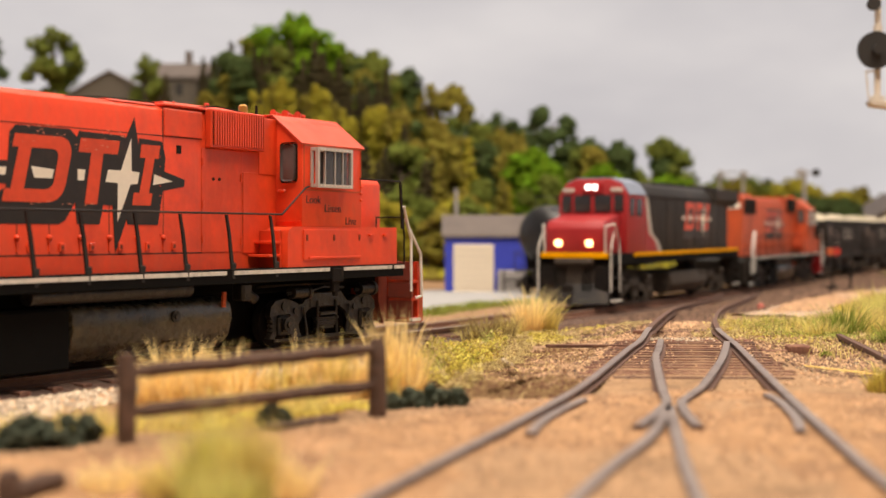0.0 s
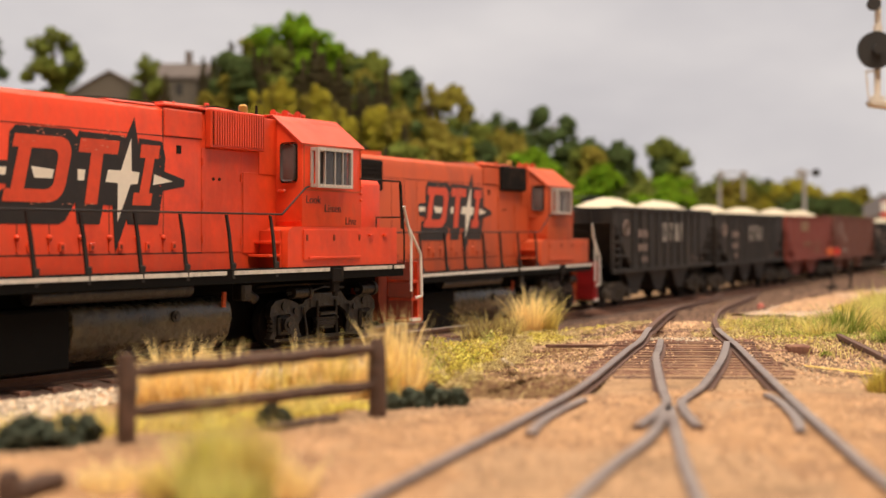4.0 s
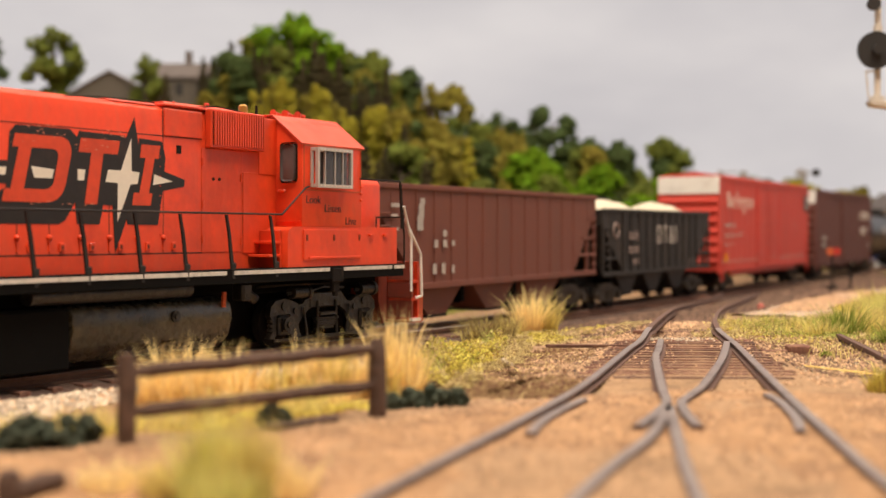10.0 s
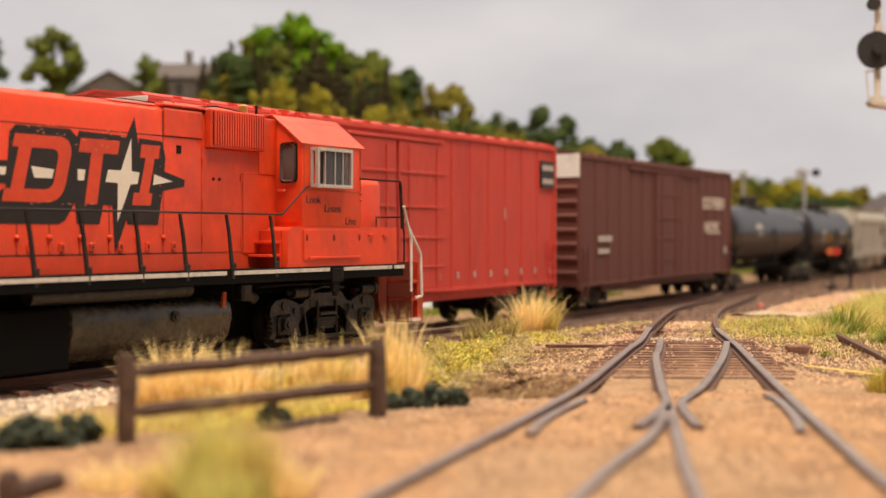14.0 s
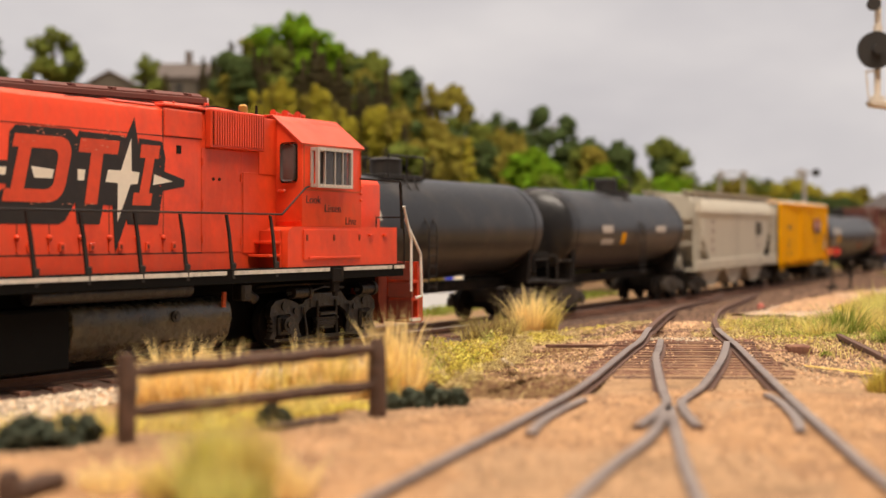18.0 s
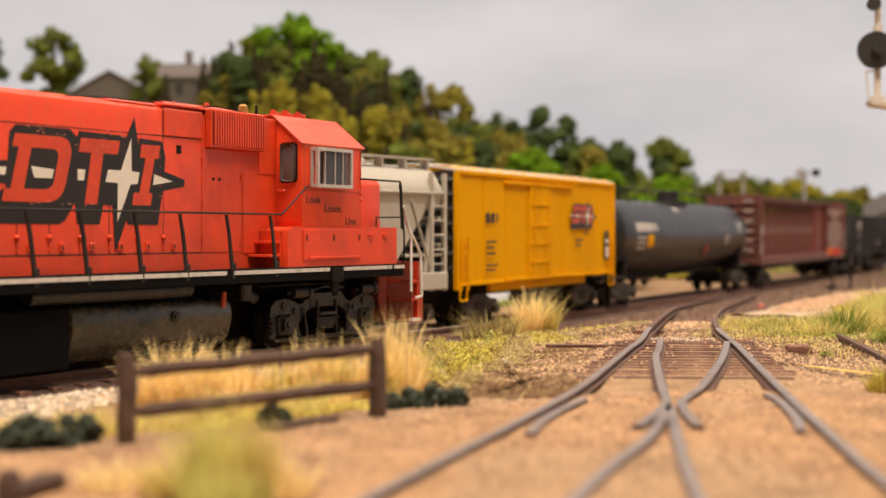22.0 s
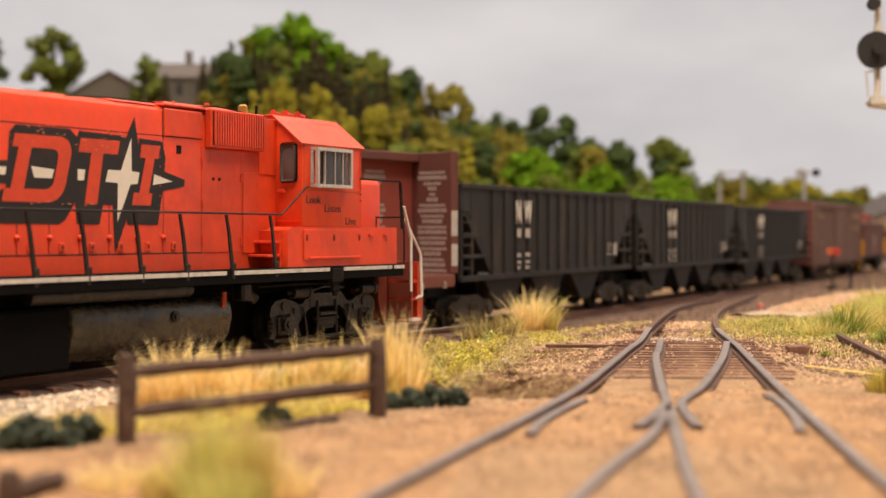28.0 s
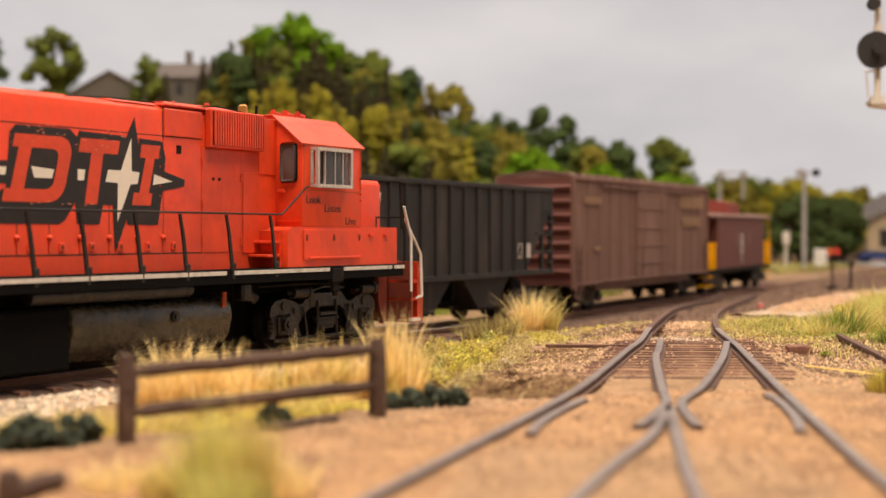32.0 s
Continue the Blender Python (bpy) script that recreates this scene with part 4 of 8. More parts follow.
    bm = B()
    for s in (-1, 1):
        for k in range(4):
            tube(bm, [(22.6, s * (4 + k), 9.0), (24.0, s * (4 + k), 6.0), (23.6, s * (4 + k), 3.2)], 0.3)
    part("air_hose", bm, DARK, eng)
    coupler(eng, 22, 1)
    coupler(eng, -176, -1)
    bm = B()
    for y in (-2.2, 2.2):
        cyl(bm, (xf, y, 48.6), (xf + 1.2, y, 48.6), 1.6, 14)
    part("headlight", bm, SILVER, eng, "unlit round headlight")
    # tank, reservoirs
    bm = B()
    prism(bm, [(-14.2, 11.2), (-12.8, 12.6), (12.8, 12.6), (14.2, 11.2), (14.5, 8.0), (13.4, 4.2), (10.2, 1.5), (-10.2, 1.5), (-13.4, 4.2), (-14.5, 8.0)], -95.5, -51.0, bev=1.2)
    ob = part("fuel_tank", bm, TANK, eng, "rounded dusty olive-black fuel tank")
    for s in (-1, 1):
        bm = B()
        cyl(bm, (-68.8, s * 14.0, 9.4), (-68.8, s * 14.9, 9.4), 1.2, 14)
        cyl(bm, (-68.8, s * 14.8, 9.4), (-68.8, s * 15.3, 9.4), 0.6, 10)
        part("fuel_cap", bm, GEAR, ob)
        bm = B()
        tube(bm, [(-54.0, s * 14.2, 10.6), (-54.0, s * 14.4, 13.8)], 0.55)
        part("filler_pipe", bm, ORANGE_B, ob, "orange filler pipe")
        bm = B()
        cyl(bm, (-106, s * 14.4, 14.9), (-65, s * 14.4, 14.9), 1.7, 16)
        part("air_reservoir", bm, GEAR, eng, "long sooty air reservoir")
        bm = B()
        box(bm, -48, -44.8, s * 11, s * 14.5, 11.5, 15.5, 0.5)
        cyl(bm, (-45, s * 13, 13), (-43.0, s * 13.6, 11.6), 1.2, 10)
        part("air_valve", bm, GEAR, eng)
        bm = B()
        box(bm, -20.6, -16.2, s * 16.6, s * 18.1, 14.9, 18.2, 0.2)
        box(bm, -19.8, -17.0, s * 16.4, s * 17.6, 12.6, 15.2, 0.3)
        cyl(bm, (-18.4, s * 17, 12.8), (-18.4, s * 17, 11.6), 0.7, 8)
        part("junction_box", bm, DARK, eng)
        bm = B()
        tube(bm, [(-42, s * 13.4, 14.4), (-30, s * 13.6, 14.6), (-12, s * 13.6, 14.4)], 0.28)
        part("brake_pipe", bm, DARK, eng)
    # Added black box that stands for the dark space behind the tank.
    bm = B()
    box(bm, -118, -95.8, -14.2, 14.2, 0.9, 12.4, 0.5)
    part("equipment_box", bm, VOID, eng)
    # Added black blocks close the bright gaps under the engine, as shade.
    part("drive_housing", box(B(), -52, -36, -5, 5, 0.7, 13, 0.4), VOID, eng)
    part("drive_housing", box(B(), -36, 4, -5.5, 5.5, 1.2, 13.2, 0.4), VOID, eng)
    truck_parts(eng, -15.75)
    truck_parts(eng, -134.9)
    for s in sides:
        if logo:
            if s < 0:
                star_logo(eng, -107.4, 29.2, 1.0, -9.86, -1)
            else:
                star_logo(eng, -68.5, 29.2, 1.0, 9.86, 1)
    return eng


parked = road_switcher("parked_locomotive", "bright orange diesel road switcher with black and cream star logo", ORANGE, ORANGE_ROOF, True, GEAR, SILL_WHITE, sides=(-1,))
parked.matrix_basis = pose(LOCO_AT[0] * MM, LOCO_AT[1] * MM, 0, 0, 0.2, LOCO_TURN)
for words, x, z in (("Look", -30.1, 33.2), ("Listen", -23.2, 31.3), ("Live", -15.1, 28.4)):
    lettering("safety_words", words, 2.55, x, -17.52, z, -1, LETTER_BLACK, parked, wide=1.05, label="black words " + words)


# ---- the train: x runs forward, the side towards the siding is +y, z up from the rails ----
_shared = {}


def share(key, name, make, material, parent, x=0.0, y=0.0, z=0.0, rz=0.0, label=""):
    """A part whose mesh is made once and then used again."""
    if key not in _shared:
        ob = part(name, make(), material, parent, label)
        _shared[key] = ob.data
    else:
        ob = tagged(new(name, _shared[key]), label)
        ob.parent = parent
    ob.matrix_basis = pose(x * MM, y * MM, z * MM, 0, 0, rz)
    return ob


def mk_side_frame():
    bm = B()
    plate(bm, [(-14.5, 7.6), (-13.5, 9.2), (-9, 9.4), (-4.5, 11.2), (4.5, 11.2), (9, 9.4), (13.5, 9.2), (14.5, 7.6), (14, 4.6), (9.5, 4.2), (7, 5.6), (4.6, 3.2), (-4.6, 3.2), (-7, 5.6), (-9.5, 4.2), (-14, 4.6)], -0.8, 0.8)
    for k in (-2.4, 0, 2.4):
        cyl(bm, (k, 1.0, 4.2), (k, 1.0, 8.6), 0.9, 8)
    for k in (-11.4, 11.4):
        cyl(bm, (k, 0, 6.0), (k, 2.2, 6.0), 2.0, 12)
    return bm


def mk_wheelset():
    bm = B()
    for s in (-1, 1):
        cyl(bm, (0, s * 7.6, 5.2), (0, s * 9.6, 5.2), 5.2, 22)
        cyl(bm, (0, s * 7.2, 5.2), (0, s * 7.7, 5.2), 5.8, 22)
        cyl(bm, (0, s * 9.5, 5.2), (0, s * 10.4, 5.2), 2.2, 12)
    cyl(bm, (0, -9, 5.2), (0, 9, 5.2), 1.2, 8)
    return bm


def freight_truck(car, xc):
    tr = share("bolster", "truck", lambda: box(B(), -3, 3, -11, 11, 6, 11, 0.5), DUSTY, car, x=xc)
    for s in (-1, 1):
        share("sf", "side_frame", mk_side_frame, DUSTY, tr, y=s * 12.2, rz=0 if s > 0 else 180)
    for dx in (-11.4, 11.4):
        share("ws", "wheelset", mk_wheelset, DARK, tr, x=dx)
    return tr


def mk_ladder(n, h, w=5.0):
    bm = B()
    for x in (-w / 2, w / 2):
        box(bm, x - 0.25, x + 0.25, -0.25, 0.25, 0, h)
    for i in range(n):
        cyl(bm, (-w / 2, 0, h * (i + 0.6) / n), (w / 2, 0, h * (i + 0.6) / n), 0.22, 6)
    return bm


def car_base(name, label, category, group=""):
    return thing(name, label, category, group)


def running_gear(car, half, inset=20, sill=12.0, y=4.0):
    bm = B()
    box(bm, -half + 3, half - 3, -y, y, sill - 2.5, sill + 1.0, 0.3)
    part("centre_sill", bm, DARK, car)
    for d in (-1, 1):
        freight_truck(car, d * (half - inset))
        coupler(car, d * (half - 4), d, 10.4)


def open_hopper(name, label, half, sill, top, paint, bays, mark, load, group, rib=12, w=17.2, proud=0.6):
    car = car_base(name, label, "hopper car", group)
    running_gear(car, half, 19, 13)
    # sides with outside posts
    end = half - 2
    slope = half - 26
    bm = B()
    box(bm, -half + 6, half - 6, -3.6, 3.6, 7.6, 15.0, 0.3)
    for x in np.linspace(-slope, slope, bays + 1):
        box(bm, x - 1.2, x + 1.2, -w + 6, w - 6, 9.0, sill + 1, 0.2)
    part("underframe", bm, VOID, car)
    for s in (-1, 1):
        bm = B()
        plate(bm, [(-end, top), (end, top), (end, top - 7), (slope, sill), (-slope, sill), (-end, top - 7)], s * (w - 1.2), s * (w - 0.3))
        part("side_sheet", bm, paint, car)
        bm = B()
        box(bm, -end, end, s * (w - 0.9), s * (w + 0.4), top - 1.4, top + 0.3, 0.2)
        part("top_chord", bm, paint, car)
        bm = B()
        box(bm, -end, end, s * (w - 1.0), s * (w + 0.3), sill - 1.6, sill + 0.4, 0.2)
        part("side_sill", bm, paint, car)
        n = int(2 * slope / rib) + 1
        for i in range(n + 1):
            x = -slope + 2 * slope * i / n
            share((name[:3], "rib", paint.name, sill, top), "side_post", lambda: box(B(), -0.6, 0.6, -0.6, proud, 0, top - sill - 0.6, 0.2), paint, car, x=x, y=s * (w - 0.1), z=sill, rz=0 if s > 0 else 180)
        for d in (-1, 1):
            for x in (end - 1.0, end - 9.0):
                part("corner_post", box(B(), d * x - 0.8, d * x + 0.8, s * (w - 1.4), s * (w - 0.2), sill, top - 2), paint, car)
            bm = B()
            for k in range(6):
                z = sill + 3 + k * (top - sill - 8) / 6
                cyl(bm, (d * (end - 0.6), s * (w + 0.3), z), (d * (end - 7), s * (w + 0.3), z), 0.3, 6)
            part("grab_irons", bm, paint, car)
            bm = B()
            for k, fz in enumerate((0.2, 0.42, 0.66)):
                z = sill + fz * (top - sill)
                box(bm, d * (end - 0.5), d * (slope + 3 + 6.0 * k), s * (w - 0.9), s * (w + 0.1), z, z + 1.3, 0.1)
            part("end_brace", bm, paint, car)
    for d in (-1, 1):
        bm = B()
        prism(bm, [(d * (end - 0.4), top - 1), (d * (end - 1.2), top - 7), (d * slope, sill + 1), (d * (slope - 2), sill + 1), (d * (end - 2.8), top - 5.5), (d * (end - 2.2), top - 1)], -w + 1.2, w - 1.2, axis="y")
        part("slope_sheet", bm, paint, car)
        bm = B()
        for k in range(4):
            box(bm, d * (end - 0.5), d * (end + 0.5), -w + 1, w - 1, top - 1.2 - k * 1.9, top - 0.2 - k * 1.9, 0.2)
        part("end_ribs", bm, paint, car)
    for i in range(bays):
        xc = -slope + (i + 0.5) * 2 * slope / bays
        r = slope / bays
        bm = B()
        prism(bm, [(xc - r * 0.9, sill), (xc + r * 0.9, sill), (xc + r * 0.28, 5.6), (xc - r * 0.28, 5.6)], -w + 4.6, w - 4.6, axis="y")
        part("hopper_bay", bm, paint, car)
        bm = B()
        box(bm, xc - r * 0.31, xc + r * 0.31, -w + 4.4, w - 4.4, 5.0, 6.0, 0.2)
        part("bay_door", bm, DARK, car)
    if load:
        verts, faces = [], []
        nx, ny = 44, 12
        for i in range(nx + 1):
            for j in range(ny + 1):
                x = -end + 2.5 + (2 * end - 5) * i / nx
                y = (-1 + 2 * j / ny) * (w - 1.5)
                heap = max(0.0, 1 - ((abs(x) - half * 0.47) / (half * 0.36)) ** 2) * (1 - (y / (w - 1)) ** 2)
                verts.append((x, y, top - 2.6 + 7.6 * heap + 0.5 * noise.noise((x * 1.3, y * 1.3, 2.0)) + 0.7 * noise.noise((x * 0.4, y * 0.4, half))))
        for i in range(nx):
            for j in range(ny):
                a = i * (ny + 1) + j
                faces.append((a, a + 1, a + ny + 2, a + ny + 1))
        raw("stone_load", verts, faces, LOAD, car, "heaped pale crushed-stone load", smooth=True)
    if mark:
        mark(car, half, sill, top, w)
    return car


def dti_mark(car, half, sill, top, w):
    lettering("reporting_words", "DT&I", 12.4, 10, w + 0.55, top - 15.3, 1, LETTER_DULL, car, space=1.42, wide=0.86, label="faded white letters DT&I")
    bars("small_writing", [(half - 33 - 4.6 * k, sill + 14, 2.2, 3.6) for k in range(3)] + [(half - 33 - 4.6 * k, sill + 8, 2.2, 3.2) for k in (0, 1, 2)] + [(half - 38 - 4.6 * k, sill + 3, 2.0, 2.4) for k in range(2)] + [(-half + 40 - 9 * k, sill + 1.0, 0.7, 3.0) for k in range(3)], w + 0.55, 1, LETTER_WORN, car)
    bm = B()
    tube(bm, [(half - 17 + 3.2 * math.cos(a), w + 0.3, top - 9 + 3.2 * math.sin(a)) for a in np.linspace(0, 6.283, 17)], 0.4, 5)
    part("emblem", bm, LETTER_WORN, car, "worn round emblem")


def nw_mark(car, half, sill, top, w):
    lettering("reporting_words", "NW", 12.0, half - 44, w + 0.75, top - 12.8, 1, LETTER, car, wide=0.5, space=1.85, label="white letters NW")
    bars("small_writing", [(half - 45, sill + 13, 3.2, 3.2), (half - 52, sill + 13, 4.2, 3.2), (half - 45, sill + 6.0, 3.0, 1.3), (half - 52, sill + 6.0, 4.0, 1.3), (half - 45, sill + 3.6, 3.0, 1.0), (half - 52, sill + 3.6, 4.0, 1.0), (half - 45, sill + 1.6, 2.4, 1.0), (half - 52, sill + 1.6, 3.6, 1.0), (-half + 27, sill + 5, 3.4, 5.2), (-half + 34, sill + 5, 0.5, 5.2), (-half + 31, sill + 5, 0.5, 5.2), (-half + 34, sill + 5, 3.2, 0.5), (-half + 34, sill + 9.7, 3.2, 0.5)], w + 0.75, 1, LETTER_DULL, car)


def brown_mark(car, half, sill, top, w):
    bars("small_writing", [(half - 25, sill + 17, 3.6, 4.6), (half - 26, sill + 21, 3.2, 4.4), (half - 27, sill + 25, 2.8, 2.0), (half - 36, sill + 11.5, 2.4, 2.4), (half - 42, sill + 11.5, 2.4, 2.4), (half - 42, sill + 15, 2.4, 2.0), (half - 48, sill + 12, 2.0, 1.6), (half - 35, sill + 3, 2.4, 3.4), (half - 41, sill + 3, 2.4, 3.4), (half - 48, sill + 3, 1.8, 2.6), (half - 9, sill + 24, 5, 1.2), (half - 9, sill + 21, 4, 0.9), (half - 9, sill + 17, 4.4, 0.9)], w + 0.55, 1, LETTER_DULL, car)


def panel_mark(car, half, sill, top, w):
    bars("faded_panel", [(half - 42, top - 10.2, 24, 6.8)], w + 0.3, 1, LETTER_FADED, car, "pale faded paint panel")
    bars("small_writing", [(half - 52 - 5.4 * k, sill + 8.6, 3.2, 2.2) for k in range(5)], w + 0.35, 1, LETTER_FADED, car)
    bars("data_lines", [(half - 88, sill + 2.6 + 1.9 * k, 5.0 + (k % 2), 0.9) for k in range(5)] + [(half - 97, sill + 2.6 + 1.9 * k, 6.0 - (k % 2), 0.9) for k in range(5)], w + 0.35, 1, LETTER_FADED, car)


def boxcar(name, label, half, sill, top, paint, roof_mat, end_mat, doors, ribs, w=17.6, hi_white=0.0, tabs=0, mark=None, group=""):
    car = car_base(name, label, "boxcar", group)
    running_gear(car, half, 27, 12.5)
    bm = B()
    prism(bm, [(-w + 0.5, sill), (w - 0.5, sill), (w - 0.5, top), (w - 3, top + 1.6), (0, top + 2.6), (-w + 3, top + 1.6), (-w + 0.5, top)], -half + 1.5, half - 1.5)
    body = part("body", bm, paint, car)
    bm = B()
    prism(bm, [(-w + 0.1, top - 0.2), (-w + 0.1, top + 0.6), (0, top + 3.0), (w - 0.1, top + 0.6), (w - 0.1, top - 0.2), (0, top + 2.4)], -half + 1.2, half - 1.2)
    for i in range(int(half / 5)):
        x = -half + 6 + i * 10.2
        if x < half - 3:
            prism(bm, [(-w + 0.1, top + 0.4), (-w + 0.1, top + 1.1), (0, top + 3.5), (w - 0.1, top + 1.1), (w - 0.1, top + 0.4), (0, top + 2.8)], x - 0.5, x + 0.5)
    part("roof", bm, roof_mat, car)
    for d in (-1, 1):
        n = 7
        step = (top - sill - hi_white - 4) / n
        for k in range(n):
            share((name, "end", d, round(half), end_mat.name), "end_rib", lambda: prism(B(), [(d * (half - 1.6), 0), (d * (half - 0.2), 1.3), (d * (half + 0.2), 2.6), (d * (half - 1.6), 4.2)], -w + 1.4, w - 1.4, axis="y"), end_mat, car, z=sill + 3 + k * step)
        part("end_sheet", box(B(), d * (half - 1.6), d * (half - 1.1), -w + 0.4, w - 0.4, sill, top), end_mat, car)
        if hi_white:
            bm = B()
            box(bm, d * (half - 1.6), d * (half - 0.5), -w + 0.3, w - 0.3, top - hi_white, top + 0.4, 0.1)
            part("end_panel", bm, WHITE, car, "white clearance band on the car end")
        for s in (-1, 1):
            part("corner_post", box(B(), d * (half - 1.0), d * (half - 2.6), s * (w - 1.6), s * (w + 0.1), sill - 1.5, top, 0.2), paint, car)
        for s in (-1, 1):
            share(("lad", paint.name), "ladder", lambda: mk_ladder(5, 18), paint, car, x=d * (half - 6), y=s * (w + 0.3), z=sill - 2)
            bm = B()
            tube(bm, [(d * (half - 3), s * w, sill), (d * (half - 3), s * w, sill - 5), (d * (half - 8), s * w, sill - 5), (d * (half - 8), s * w, sill)], 0.35)
            part("stirrup_step", bm, paint, car)
    for s in (-1, 1):
        for i in range(ribs):
            x = -half + 4 + i * (2 * half - 8) / (ribs - 1)
            if not any(abs(x - xd) < wd / 2 + 1 for xd, wd in doors):
                share((name, "rib", paint.name, top), "side_rib", lambda: box(B(), -0.55, 0.55, -0.25, 0.25, 0, top - sill - 1.5, 0.12), paint, car, x=x, y=s * (w - 0.4), z=sill + 0.8)
        for xd, wd in doors:
            bm = B()
            box(bm, xd - wd / 2, xd + wd / 2, s * (w - 0.5), s * (w + 0.35), sill + 1.5, top - 3.5, 0.2)
            door = part("door", bm, paint, car)
            bm = B()
            for fz in (0.14, 0.34, 0.55, 0.78):
                z = sill + 1.5 + fz * (top - sill - 5)
                box(bm, xd - wd / 2 + 1, xd + wd / 2 - 1, s * (w + 0.3), s * (w + 0.75), z, z + 1.0, 0.15)
            for fx in (-0.3, 0.3):
                box(bm, xd + fx * wd - 0.4, xd + fx * wd + 0.4, s * (w + 0.3), s * (w + 0.8), sill + 2, top - 5)
            part("door_rib", bm, paint, door)
        bm = B()
        for a, b in ((doors[0][0] - doors[0][1] * 1.5, doors[-1][0] + doors[-1][1] * 1.5),):
            box(bm, a, b, s * (w - 0.3), s * (w + 0.8), sill + 0.2, sill + 1.4, 0.15)
            box(bm, a, b, s * (w - 0.3), s * (w + 0.8), top - 3.4, top - 2.4, 0.15)
        box(bm, -half + 30, half - 30, s * (w - 3.5), s * (w - 2), sill - 3.2, sill, 0.2)
        part("door_track", bm, paint, car)
        bm = B()
        box(bm, -half + 1.4, half - 1.4, s * (w - 0.8), s * (w + 0.25), top - 1.2, top + 0.2, 0.15)
        box(bm, -half + 1.4, half - 1.4, s * (w - 0.8), s * (w + 0.2), sill - 0.2, sill + 1.0, 0.15)
        part("side_rail", bm, paint, car)
        if tabs:
            bm = B()
            for i in range(tabs):
                x = -half + 8 + i * (2 * half - 16) / (tabs - 1)
                box(bm, x - 0.5, x + 0.5, s * w, s * (w + 0.35), sill + 4.0, sill + 6.2)
            part("sill_tabs", bm, LETTER_DULL, car)
    if mark:
        mark(car, half, sill, top, w)
    return car


def burlington_mark(car, half, sill, top, w):
    lettering("road_name", "Burlington", 13.0, half - 13, w + 0.75, top - 16.5, 1, LETTER, car, space=1.42, wide=0.70, label="white road name Burlington")
    bars("small_writing", [(half - 11.5 - 3.1 * k, sill + 24, 2.2, 2.2) for k in (0, 1, 2, 4.4, 5.4)] + [(half - 11.5 - 3.1 * k, sill + 18.5, 2.0, 2.4) for k in (0, 1, 3.6, 4.6, 8, 9)] + [(half - 12 - 3.6 * k, sill + 14, 2.0, 1.2) for k in (0, 1, 3.2)] + [(-half + 44, sill + 24, 0.7, 4), (half - 46, sill + 20, 1.6, 2.2)], w + 0.35, 1, LETTER_DULL, car)
    bars("yellow_label", [(half - 10, sill + 5.0, 4.4, 4.4)], w + 0.4, 1, YELLOW, car)
    bm = B()
    box(bm, -half + 4, -half + 15, w, w + 0.5, top - 15.5, top - 5.5)
    sq = part("herald", bm, LETTER_BLACK, car, "black square herald")
    bars("herald_bars", [(-half + 14, top - 9, 9, 2), (-half + 14, top - 14, 9, 2)], w + 0.5, 1, LETTER_DULL, sq)


def sp_mark(car, half, sill, top, w):
    lettering("road_name", "SOUTHERN", 9.0, -half + 58, w + 0.5, top - 19.5, 1, LETTER, car, wide=0.86, label="white road name Southern Pacific")
    lettering("road_name", "PACIFIC", 9.0, -half + 54, w + 0.5, top - 32.5, 1, LETTER, car, wide=0.86, label="white road name Southern Pacific")
    bars("small_writing", [(half - 20, sill + 18, 16, 2.6), (half - 20, sill + 13, 13, 2.2), (-half + 17, sill + 10, 5, 4)], w + 0.35, 1, LETTER_DULL, car)


def yellow_mark(car, half, sill, top, w):
    star_logo(car, -half + 50, top - 18.5, 0.55, w + 0.45, 1)
    bars("small_writing", [(half - 22, sill + 21, 2.4, 3.4), (half - 26, sill + 21, 2.4, 3.4), (half - 30, sill + 21, 1.0, 3.4), (half - 22, sill + 14, 8, 0.7), (half - 22, sill + 12, 6, 0.7), (half - 22, sill + 10, 7, 0.7), (half - 22, sill + 6, 9, 0.6), (half - 22, sill + 4.4, 7, 0.6), (-half + 46, sill + 14, 7, 0.8), (-half + 46, sill + 12, 5, 0.8)], w + 0.35, 1, LETTER_BLACK, car)
    bars("data_panel", [(-half + 14, sill + 6, 4.4, 12)], w + 0.35, 1, LETTER_BLACK, car)
    bars("data_panel_lines", [(-half + 13.4, sill + 7, 3.2, 4.2), (-half + 13.4, sill + 13, 3.2, 1.4)], w + 0.42, 1, LETTER, car)


def faded_mark(car, half, sill, top, w):
    bars("small_writing", [(half - 12 - 3.2 * k, sill + 33, 2.4, 3) for k in range(6)] + [(-half + 50 - 4.4 * k, sill + 33, 3.4, 6) for k in range(9)] + [(-half + 46 - 4.4 * k, sill + 24, 3.4, 4.6) for k in range(7)] + [(half - 22, sill + 14, 8, 1.4)], w + 0.2, 1, LETTER_FADED, car)


